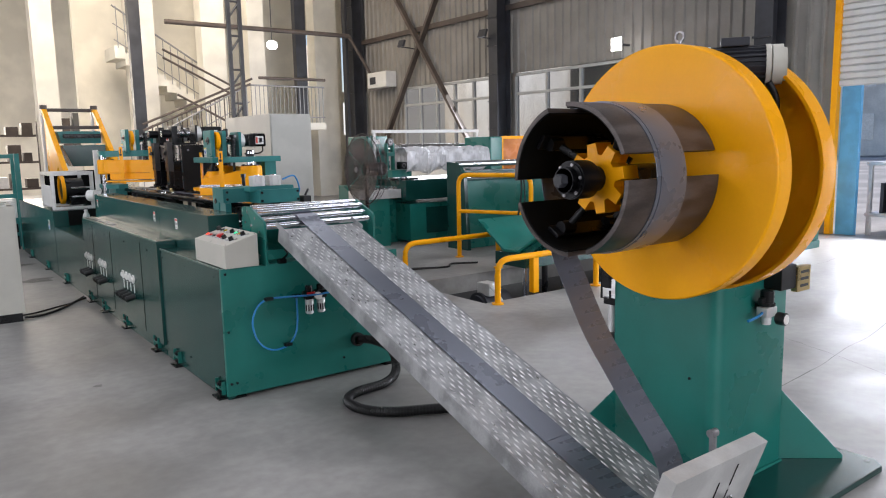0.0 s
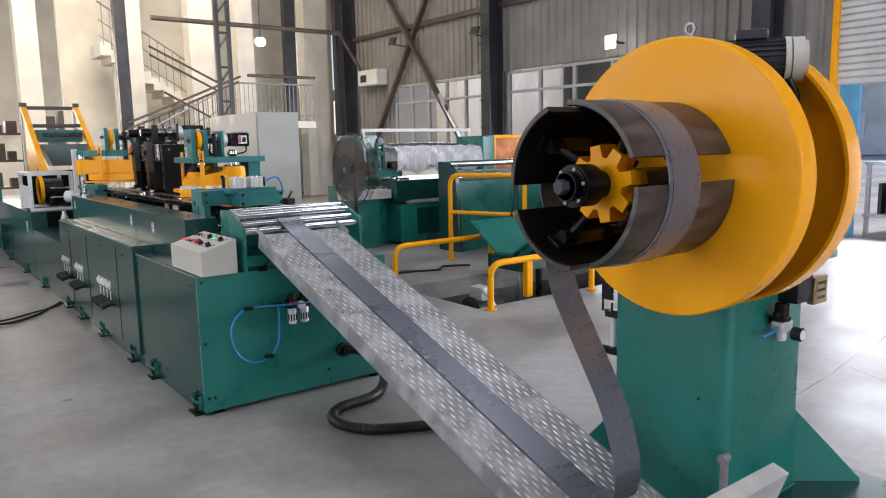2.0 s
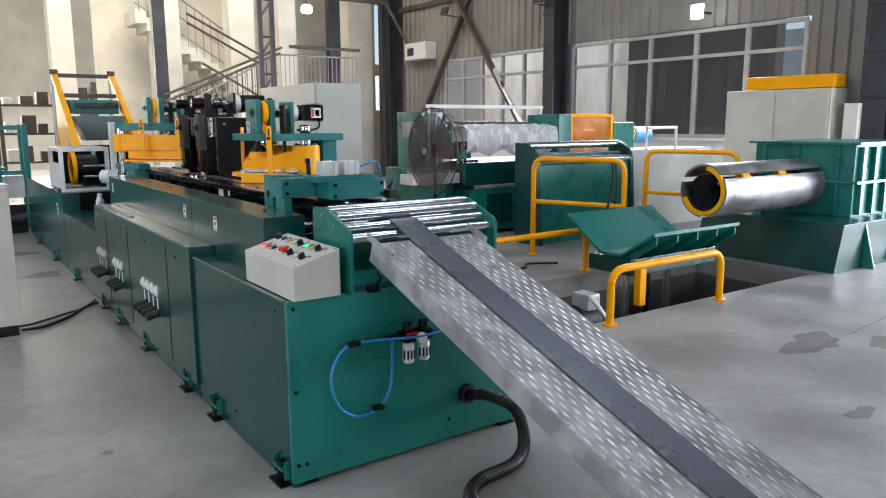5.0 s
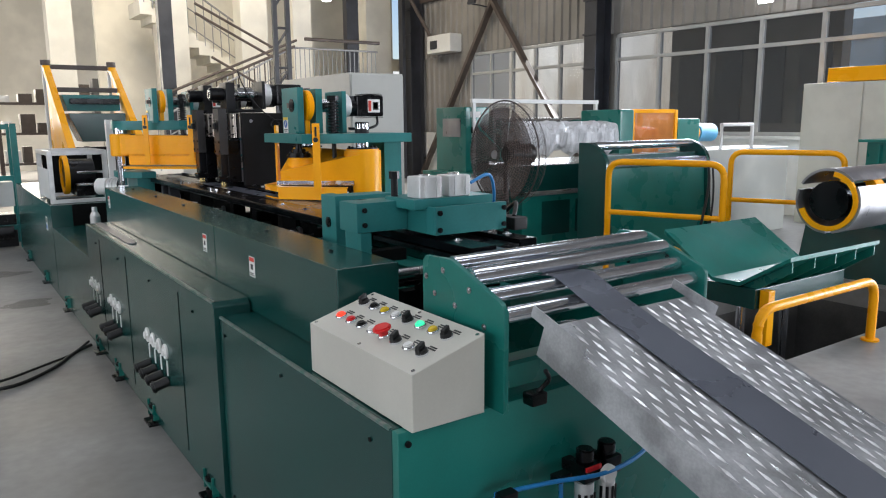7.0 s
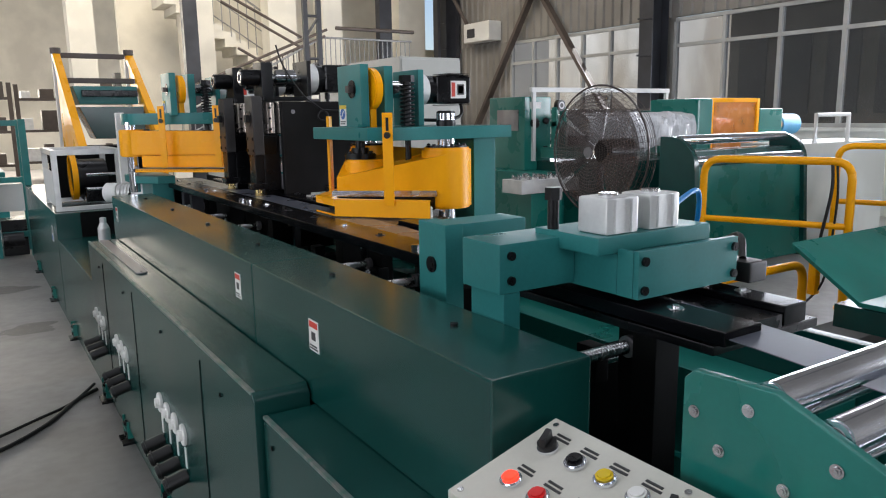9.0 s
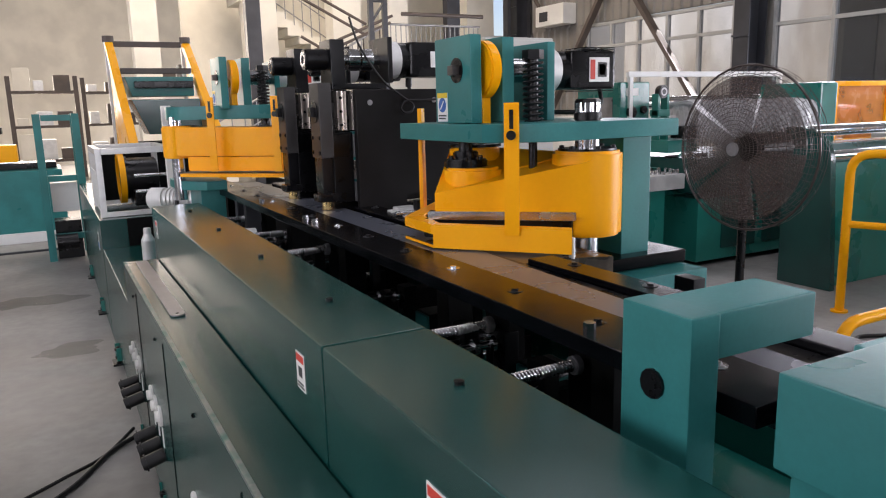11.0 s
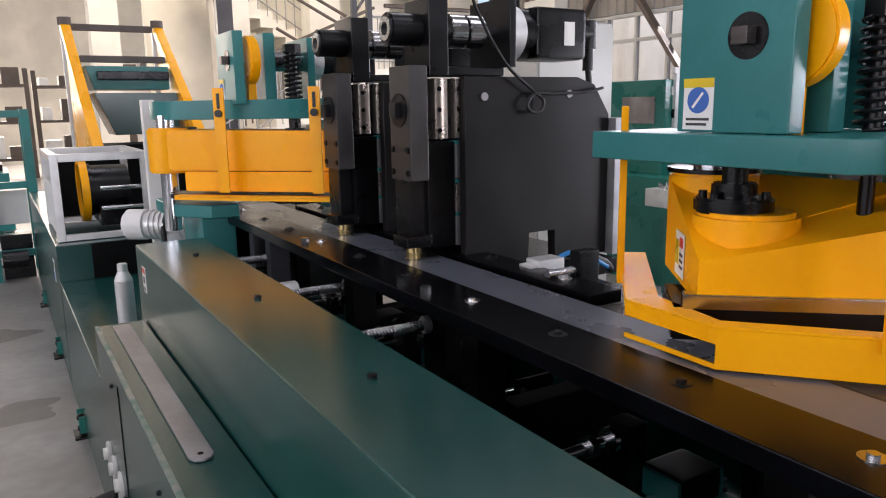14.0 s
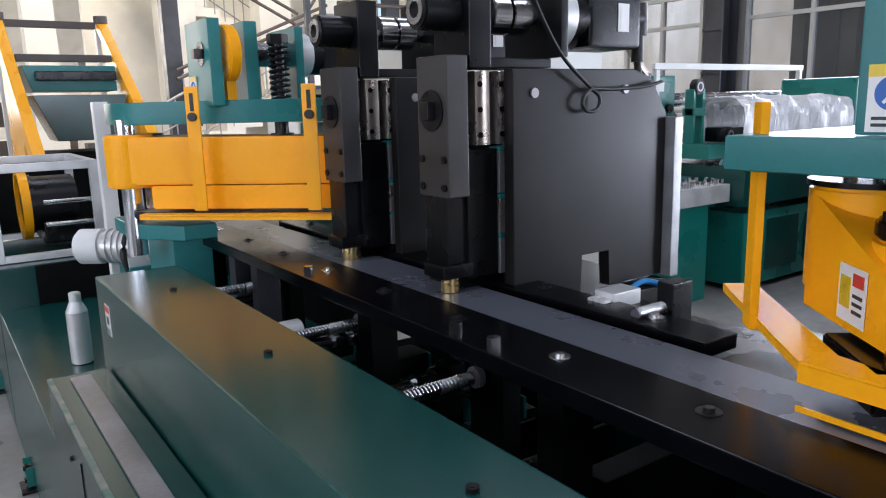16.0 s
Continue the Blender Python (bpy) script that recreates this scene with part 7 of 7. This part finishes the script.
def pit_things():
    hoop("guard_rail", 4.42, 5.78, 5.12, 0.42, 0.03)
    hoop("guard_rail", 4.42, 5.78, 6.68, 0.42, 0.03)
    hoop("guard_rail", 5.96, 6.34, 7.68, 1.10, 0.03, 0.62, 6.69)
    hoop("guard_rail", 7.82, 8.22, 7.62, 1.14, 0.03, 0.62, 6.60)
    w = thing("hanging_cable", (6.28, 6.8, 1.0), "black pendant cable with a yellow switch on the rail", "cable")
    bm = B()
    tube(bm, [(6.29, 6.82, 1.12), (6.28, 6.80, 0.9), (6.25, 6.83, 0.6), (6.22, 6.85, 0.4)], 0.012, 8)
    tube(bm, [(6.3, 6.79, 1.12), (6.31, 6.77, 0.85), (6.29, 6.78, 0.5), (6.25, 6.8, 0.2), (6.2, 6.9, 0.02)], 0.009, 8)
    wpart("cable", bm, RUBBER, w)
    bm = B()
    box(bm, 6.18, 6.26, 6.82, 6.88, 0.1, 0.42, 0.015)
    wpart("pendant", bm, YELLOW, w, "yellow pendant switch")
    t = thing("coil_lift_tray", (5.9, 5.9, 0.3), "green V-shaped coil lift tray on steel columns", "tray")
    x0, x1 = 5.32, 6.55
    for pts, nm in (([(5.83, 0.34), (5.46, 0.57), (5.46, 0.54), (5.83, 0.31)], "near_plate"), ([(5.83, 0.34), (6.05, 0.34), (6.05, 0.31), (5.83, 0.31)], "floor_plate"), ([(6.05, 0.34), (6.5, 0.64), (6.5, 0.61), (6.05, 0.31)], "far_plate")):
        bm = B()
        poly(bm, pts, "x", x0, x1, 0.002)
        wpart(nm, bm, GREEN, t)
    for k in range(5):
        bm = B()
        x = x0 + 0.05 + k * (x1 - x0 - 0.1) / 4
        poly(bm, [(5.47, 0.53), (5.83, 0.305), (5.83, 0.22), (5.47, 0.46)], "x", x - 0.006, x + 0.006)
        wpart("rib", bm, GREEN, t)
    bm = B()
    box(bm, x0, x1, 5.70, 6.2, 0.16, 0.305, 0.006)
    wpart("bolster", bm, GREEN_D, t)
    bm = B()
    box(bm, 5.36, 5.44, 5.62, 5.69, -0.1, 0.30, 0.006)
    wpart("bracket", bm, YELLOW, t)
    for x in (5.55, 5.85, 6.15):
        bm = B()
        cyl(bm, (x, 5.95, -1.5), (x, 5.95, 0.16), 0.035, 20)
        wpart("column", bm, CHROME if x != 5.85 else BLACK, t)
    h = thing("hydraulic_unit", (4.9, 5.8, -1.5), "black hydraulic pump unit down in the pit", "pump")
    bm = B()
    box(bm, 4.6, 5.25, 5.5, 6.2, -1.5, -0.5, 0.02)
    wpart("tank", bm, BLACK, h)
    bm = B()
    cyl(bm, (4.75, 5.85, -0.22), (5.15, 5.85, -0.22), 0.17, 28, bev=0.03)
    wpart("motor", bm, DSTEEL, h)
    bm = B()
    box(bm, 4.8, 4.95, 5.7, 5.9, -0.08, 0.06, 0.02)
    tube(bm, [(4.85, 5.75, 0.04), (4.8, 5.6, 0.0), (4.9, 5.5, -0.2), (5.2, 5.5, -0.4)], 0.02, 8)
    wpart("valve", bm, ALU, h)
    # odds and ends on the floor
    for pts in (((3.6, 6.9, 0.015), (4.0, 7.1, 0.015), (4.4, 7.0, 0.015), (4.6, 7.25, 0.015), (5.0, 7.2, 0.015)), ((4.9, 7.3, 0.012), (5.3, 7.1, 0.012), (5.5, 7.25, 0.012), (5.8, 7.1, 0.012)), ((3.7, 6.6, 0.012), (3.95, 6.75, 0.012), (4.15, 6.6, 0.012))):
        bm = B()
        tube(bm, pts, 0.012, 8)
        solid("floor_cable", bm, RUBBER, "black cable lying on the floor", "cable", "floor cables")
    g = thing("angle_grinder", (4.1, 6.6, 0), "dark hand grinder lying on the floor", "tool")
    bm = B()
    box(bm, 3.95, 4.2, 6.55, 6.66, 0.0, 0.08, 0.02)
    cyl(bm, (4.2, 6.6, 0.02), (4.2, 6.6, 0.05), 0.07, 20)
    tube(bm, [(4.0, 6.6, 0.07), (4.02, 6.62, 0.16), (4.12, 6.62, 0.17), (4.16, 6.6, 0.08)], 0.014, 8)
    wpart("body", bm, RUBBER, g)
    bm = B()
    box(bm, 4.05, 4.13, 6.54, 6.55, 0.01, 0.06)
    wpart("grip", bm, REDB, g)


def slitter():
    s = thing("slitting_line", (7.2, 9.4, 0), "green slitting machine partly wrapped in clear film", "machine")
    # curved entry hood
    bm = B()
    prof = [(8.05, 0.0), (8.12, 0.98)] + [(8.42 - 0.30 * math.cos(radians(a)), 0.98 + 0.27 * math.sin(radians(a))) for a in range(10, 91, 10)] + [(8.52, 1.25), (8.52, 0.0)]
    poly(bm, prof, "x", 6.40, 6.46, 0.003)
    wpart("hood_side", bm, GREEN_D, s)
    bm = B()
    poly(bm, prof, "x", 8.10, 8.16, 0.003)
    wpart("hood_side", bm, GREEN_D, s)
    bm = B()
    poly(bm, [(8.10, 0.02), (8.16, 0.98), (8.18, 0.98), (8.12, 0.02)], "x", 6.462, 8.098)
    wpart("front_panel", bm, GREEN, s, "glossy green front panel")
    for y, z, r in ((8.17, 1.03, 0.045), (8.36, 1.215, 0.045), (8.5, 1.22, 0.03)):
        bm = B()
        cyl(bm, (6.46, y, z), (8.10, y, z), r, 28)
        wpart("roller", bm, CHROME, s)
    bm = B()
    box(bm, 6.47, 8.09, 8.25, 8.5, 0.9, 1.12, 0.01)
    wpart("inner_table", bm, GREEN_D, s)
    # bed and heads
    bm = B()
    box(bm, 6.2, 8.3, 9.2, 10.3, 0.05, 0.62, 0.01)
    b = wpart("bed", bm, GREEN, s)
    bm = B()
    box(bm, 6.1, 8.4, 9.15, 10.3, 0.68, 0.98, 0.01)
    wpart("table", bm, GREEN_D, s)
    for k in range(3):
        bm = B()
        box(bm, 6.5 + 0.55 * k, 6.95 + 0.55 * k, 9.19, 9.2, 0.15, 0.55, 0.004)
        wpart("access_panel", bm, GREEN_D, b)
    bm = B()
    box(bm, 5.93, 6.295, 9.93, 10.55, 0.88, 1.655, 0.012)
    h = wpart("headstock", bm, GREEN, s)
    for x, z, r in ((6.06, 1.38, 0.055), (6.21, 1.40, 0.035), (6.21, 1.10, 0.035), (6.05, 1.1, 0.03)):
        bm = B()
        cyl(bm, (x, 9.931, z), (x, 9.905, z), r, 20)
        wpart("port", bm, BLACK, h)
    bm = B()
    box(bm, 6.0, 6.15, 9.925, 9.9295, 1.53, 1.6)
    wpart("plate", bm, LABELW, h)
    bm = B()
    box(bm, 5.925, 5.9295, 10.03, 10.4, 1.3, 1.52)
    wpart("plate", bm, DRUM2, h)
    bm = B()
    box(bm, 5.75, 6.6, 9.6, 10.6, 0.0, 0.88, 0.01)
    wpart("pedestal", bm, GREEN, s)
    for y, z in ((10.02, 1.46), (10.02, 1.2)):
        bm = B()
        cyl(bm, (6.295, y, z), (8.0, y, z), 0.06, 24)
        wpart("arbor", bm, STEEL, s)
    # tool carriage with two hand knobs
    bm = B()
    for x in (6.06, 6.17):
        box(bm, x, x + 0.03, 9.58, 9.66, 1.12, 1.54, 0.006)
    box(bm, 6.06, 6.20, 9.57, 9.68, 1.34, 1.40, 0.006)
    box(bm, 6.04, 6.40, 9.42, 9.8, 1.02, 1.13, 0.008)
    sb = wpart("slide_bracket", bm, GREEN, s)
    for x, y, z, r in ((6.12, 9.57, 1.557, 0.058), (6.22, 9.36, 1.20, 0.055)):
        bm = B()
        cyl(bm, (x, y + 0.06, z), (x, y, z), r, 28, bev=0.006)
        k = wpart("knob", bm, BLACK, sb)
        bm = B()
        ring(bm, (x, y, z), "y", r * 0.42, r * 0.62, -0.004, 0.0, seg=24)
        wpart("knob_ring", bm, DRUM2, k)
    bm = B()
    box(bm, 6.24, 6.42, 9.38, 9.6, 1.14, 1.25, 0.01)
    wpart("tool_block", bm, BLACK, sb)
    bm = B()
    cyl(bm, (6.0, 9.4, 0.99), (6.5, 9.4, 0.99), 0.015, 12)
    wpart("feed_rod", bm, BLACK, sb)
    bm = B()
    ring(bm, (6.21, 9.37, 0.927), "y", 0.09, 0.11, -0.015, 0.01, seg=40)
    cyl(bm, (6.21, 9.36, 0.927), (6.21, 9.62, 0.927), 0.02, 12)
    for k in range(3):
        a = radians(90 + 120 * k)
        cyl(bm, (6.21, 9.365, 0.927), (6.21 + 0.095 * math.cos(a), 9.365, 0.927 + 0.095 * math.sin(a)), 0.009, 8)
    wpart("handwheel", bm, CHROME, s, "three-spoked chrome handwheel")
    bm = B()
    box(bm, 7.86, 8.12, 9.25, 9.95, 0.98, 1.62, 0.03)
    wpart("tailstock", bm, GREEN, s)
    # film wrap: a crumpled skin
    bm = B()
    rng = random.Random(9)
    nx, na = 60, 16
    rows = []
    for i in range(nx + 1):
        row = []
        for k in range(na + 1):
            a = radians(-35 + 250 * k / na)
            r = 0.2 + 0.02 * math.sin(i * 0.5 + 0.3 * k) + 0.012 * math.sin(k * 1.9 + i * 0.23) * math.sin(i * 0.9) + rng.uniform(-0.007, 0.007)
            row.append(bm.verts.new((6.2 + 1.66 * i / nx + rng.uniform(-0.006, 0.006), 9.5 - (r + 0.05) * math.copysign(abs(math.cos(a)) ** 0.6, math.cos(a)), 1.25 + r * 1.05 * math.copysign(abs(math.sin(a)) ** 0.6, math.sin(a)) + (0.04 * math.sin(i * 0.35) if k in (0, 1) else 0))))
        rows.append(row)
    for i in range(nx):
        for k in range(na):
            bm.faces.new((rows[i][k], rows[i + 1][k], rows[i + 1][k + 1], rows[i][k + 1]))
    me = finish(bm, FILM, smooth=False)
    o = new("film_wrap", me)
    o.parent = s
    me.transform(Matrix.Translation(-ORIGIN[s]))
    o["label"] = "crumpled clear plastic film"
    # amber cage
    for x in (8.14, 9.0):
        for y in (9.3, 9.9):
            bm = B()
            box(bm, x - 0.025, x + 0.025, y - 0.025, y + 0.025, 1.0, 1.62, 0.004)
            wpart("cage_post", bm, YELLOW, s)
    for z in (1.03, 1.60):
        bm = B()
        box(bm, 8.165, 8.975, 9.28, 9.32, z - 0.025, z + 0.025, 0.004)
        wpart("cage_rail", bm, YELLOW, s)
    bm = B()
    box(bm, 8.165, 8.975, 9.297, 9.303, 1.055, 1.575)
    wpart("cage_sheet", bm, AMBER, s, "amber see-through guard sheet")
    bm = B()
    cyl(bm, (8.2, 9.6, 1.3), (8.95, 9.6, 1.3), 0.09, 24)
    cyl(bm, (8.4, 9.6, 1.3), (8.5, 9.6, 1.3), 0.14, 24)
    wpart("drive_shaft", bm, REDB, s)
    bm = B()
    box(bm, 8.1, 9.7, 9.2, 10.1, 0.0, 0.99, 0.01)
    wpart("drive_base", bm, GREEN_D, s)
    bm = B()
    box(bm, 9.08, 9.55, 9.3, 9.8, 1.0, 1.5, 0.02)
    wpart("gearbox", bm, GREEN, s)
    bm = B()
    cyl(bm, (9.55, 9.5, 1.3), (9.68, 9.5, 1.3), 0.12, 24)
    wpart("motor_flange", bm, YELLOW, s)
    bm = B()
    cyl(bm, (9.68, 9.5, 1.3), (10.1, 9.5, 1.3), 0.13, 24, bev=0.02)
    wpart("motor", bm, BLUEPAINT, s)
    bm = B()
    box(bm, 6.0, 8.15, 9.9, 9.94, 1.7, 1.75, 0.006)
    box(bm, 6.02, 6.06, 9.9, 9.94, 0.98, 1.7)
    box(bm, 8.09, 8.13, 9.9, 9.94, 0.98, 1.7)
    wpart("top_rail", bm, WHITE, s)
    t = thing("tool_tray", (5.7, 9.4, 0), "pale steel tool tray full of small parts on a green bracket", "tray")
    bm = B()
    box(bm, 5.34, 6.08, 9.25, 9.55, 0.72, 0.85, 0.006)
    wpart("tray", bm, ALU, t)
    bm = B()
    box(bm, 5.5, 5.9, 9.3, 9.5, 0.0, 0.718, 0.006)
    wpart("bracket", bm, GREEN, t)
    bm = B()
    rng = random.Random(2)
    for k in range(60):
        x, y = rng.uniform(5.37, 6.05), rng.uniform(9.27, 9.53)
        cyl(bm, (x, y, 0.849), (x, y, 0.87 + rng.uniform(0, 0.03)), 0.012, 8)
    tagged(wpart("small_parts", bm, STEEL, t), kind="stuff")
    # grey box with a white handle behind the second rail
    c = thing("grey_cabinet", (9.1, 8.6, 0), "low grey steel cabinet with a white tubular handle", "cabinet")
    bm = B()
    box(bm, 8.3, 10.2, 8.35, 9.0, 0.0, 1.12, 0.01)
    wpart("body", bm, CABINET, c)
    bm = B()
    tube(bm, [(8.75, 8.4, 1.12), (8.75, 8.4, 1.42), (9.4, 8.4, 1.42), (9.4, 8.4, 1.12)], 0.025, 8, smooth=False)
    wpart("handle", bm, WHITE, c)


def coil_decoiler():
    d = thing("coil_decoiler", (9, 5.9, 0), "green double-walled coil decoiler with a grey slotted drum", "decoiler")
    bm = B()
    poly(bm, [(7.62, 0.0), (7.75, 0.48), (10.2, 0.48), (10.2, 0.0)], "y", 5.08, 6.7, 0.004)
    b = wpart("base", bm, GREEN_D, d)
    for x in (8.2, 8.9, 9.6):
        bm = B()
        poly(bm, [(4.96, 0.0), (5.08, 0.46), (5.08, 0.0)], "x", x - 0.01, x + 0.01)
        wpart("rib", bm, GREEN, b)
    bm = B()
    box(bm, 8.42, 9.95, 5.35, 6.5, 0.48, 1.25, 0.01)
    h = wpart("head", bm, GREEN, d)
    for k in range(6):
        bm = B()
        x = 8.5 + k * 0.27
        box(bm, x, x + 0.02, 5.30, 5.35, 0.5, 1.23, 0.003)
        wpart("rib", bm, GREEN, h)
    for y in (5.5, 5.95, 6.35):
        bm = B()
        box(bm, 8.37, 8.42, y, y + 0.02, 0.5, 1.23, 0.003)
        wpart("rib", bm, GREEN, h)
    bm = B()
    box(bm, 8.36, 10.0, 5.28, 6.56, 1.25, 1.28, 0.004)
    box(bm, 8.36, 10.0, 5.28, 6.56, 0.84, 0.87, 0.004)
    wpart("flange_plate", bm, GREEN, h)
    bm = B()
    box(bm, 10.0, 10.15, 5.4, 6.2, 0.5, 0.95, 0.01)
    wpart("brake_box", bm, YELLOW, d)
    z = 0.83
    for a0 in (25, 145, 265):
        bm = B()
        ring(bm, (6.58, 5.9, z), "x", 0.245, 0.265, 0.0, 1.82, a0 + 5, a0 + 113, seg=72)
        wpart("drum_segment", bm, DRUM2, d)
        a = radians(a0 - 1)
        for xx in (6.95, 7.6):
            bm = B()
            box(bm, xx, xx + 0.14, -0.05, 0.05, 0.16, 0.235, 0.008, Matrix.Translation((0, 5.9, z)) @ Matrix.Rotation(a - math.pi / 2, 4, "X"))
            wpart("wedge", bm, YELLOW, d)
    bm = B()
    ring(bm, (6.57, 5.9, z), "x", 0.205, 0.244, 0.0, 0.03, 100, 340, seg=48)
    wpart("end_ring", bm, YELLOW, d)
    bm = B()
    cyl(bm, (6.62, 5.9, z), (8.42, 5.9, z), 0.12, 32)
    cyl(bm, (6.6, 5.9, z), (6.68, 5.9, z), 0.16, 32)
    wpart("mandrel", bm, BLACK, d)
    c = thing("beige_switch_cabinet", (11.1, 7.7, 0), "large beige switch cabinet with a yellow top box", "cabinet")
    bm = B()
    box(bm, 10.9, 11.35, 6.94, 8.6, 0.0, 1.97, 0.01)
    k = wpart("body", bm, BEIGE, c)
    for y0, y1 in ((6.97, 7.75), (7.78, 8.57)):
        bm = B()
        box(bm, 10.885, 10.9, y0, y1, 0.05, 1.94, 0.004)
        wpart("door", bm, BEIGE, k)
    bm = B()
    box(bm, 10.95, 11.3, 6.95, 8.3, 1.98, 2.17, 0.01)
    wpart("top_box", bm, YELLOW, c)
    bm = B()
    box(bm, 11.0, 11.3, 6.6, 6.8, 0.0, 1.75, 0.01)
    solid("white_post_box", bm, WHITE, "narrow white box beside the switch cabinet", "box")
    # bench of parts beyond the door
    r = thing("parts_rack", (12.6, 4.6, 0), "grey steel rack with loose steel parts outside the door", "rack")
    for x in (12.2, 13.4):
        for y in (3.2, 5.2):
            bm = B()
            box(bm, x - 0.03, x + 0.03, y - 0.03, y + 0.03, -0.06, 1.1, 0.004)
            wpart("post", bm, ALU, r)
    for z in (0.25, 1.05):
        bm = B()
        box(bm, 12.15, 13.45, 3.15, 5.25, z, z + 0.05, 0.004)
        wpart("shelf", bm, ALU, r)
    rng = random.Random(5)
    for k in range(16):
        bm = B()
        y = 3.3 + 0.115 * k
        box(bm, 12.25, 13.3, y, y + 0.05, 0.3, 0.3 + rng.uniform(0.3, 0.6), 0.01)
        wpart("radiator_fin", bm, DSTEEL, r)


def odds():
    e = thing("wall_box", (11.45, 18.6, 3.4), "small white air conditioner unit high on the wall", "box")
    bm = B()
    box(bm, 11.2, 11.55, 17.65, 18.65, 3.15, 3.58, 0.02)
    wpart("case", bm, WHITE, e)
    bm = B()
    box(bm, 11.19, 11.2, 18.2, 18.5, 3.25, 3.45)
    wpart("grille", bm, DSTEEL, e)
    for hx, hy, hz in ((6.9, 15.5, 3.75), (5.2, 20.0, 4.6)):
        l = thing("hanging_lamp", (hx, hy, hz), "round glowing white lamp on a thin rod", "lamp", "hanging lamps")
        bm = B()
        cyl(bm, (hx, hy, hz - 0.08), (hx, hy, hz + 0.08), 0.11, 24, bev=0.03)
        wpart("globe", bm, GLOW, l)
        bm = B()
        cyl(bm, (hx, hy, hz + 0.08), (hx, hy, 9.0), 0.01, 8)
        wpart("rod", bm, DSTEEL, l)
    # lattice column of the stair hall
    c = thing("lattice_post", (7.0, 17.6, 0), "dark lattice steel post before the stairs", "post", kind="structure")
    for dx in (-0.14, 0.14):
        bm = B()
        box(bm, 6.86 + dx - 0.045, 6.86 + dx + 0.045, 17.5, 17.58, 0, 9)
        wpart("chord", bm, DSTEEL, c)
    for k in range(22):
        bm = B()
        z = 0.2 + 0.4 * k
        p, q = Vector((6.72, 17.53, z)), Vector((7.0, 17.53, z + 0.4 if k % 2 else z - 0.0))
        cyl(bm, p, q, 0.026, 8)
        wpart("lacing", bm, DSTEEL, c)
    # far shelving and machines down the hall
    rng = random.Random(11)
    for k, (x, y) in enumerate(((-3.0, 24), (-1.2, 25), (0.6, 24.5), (2.2, 25.5), (3.4, 24.2), (-4.6, 22))):
        s = thing("storage_rack", (x, y, 0), "brown steel storage rack with boxes, far down the hall", "rack", "far racks")
        for dx in (0, 1.4):
            bm = B()
            box(bm, x + dx - 0.05, x + dx + 0.05, y, y + 0.1, 0, 2.4)
            wpart("post", bm, BROWN, s)
        for z in (0.4, 1.2, 2.0):
            bm = B()
            box(bm, x + 0.05, x + 1.35, y - 0.1, y + 0.6, z, z + 0.06)
            wpart("shelf", bm, BROWN, s)
            for j in range(3):
                bm = B()
                w = rng.uniform(0.2, 0.36)
                box(bm, x + 0.1 + 0.42 * j, x + 0.1 + 0.42 * j + w, y, y + 0.45, z + 0.06, z + 0.06 + rng.uniform(0.15, 0.6), 0.01)
                wpart("crate", bm, (BROWN, DULL, PLASTER, ALU, BROWN)[(k + j) % 5], s)


far_line()
beige_cabinet()
tall_cabinet()
fan()
pit_things()
slitter()
coil_decoiler()
odds()


# ---- what moves ----
def motions():
    turns = ((0, -11), (2.55, -11), (2.7, -13), (2.8, -17), (2.9, -24), (3.0, -34), (3.5, -97), (4.0, -162), (4.5, -228), (5.0, -294), (5.5, -360), (6.0, -408), (6.4, -424), (16, -424))
    walk(DRUM_OB, [(t, pose(*DRUM_AT, a, 0, 0)) for t, a in turns])
    shapes = [(t, loop_poses(pts)) for t, pts in LOOP]
    shapes.append((16.0, shapes[-1][1]))
    for k, ob in enumerate(LOOP_PIECES):
        walk(ob, [(t, pose(*rows[k][:3], rows[k][3], 0, 0)) for t, rows in shapes])


motions()
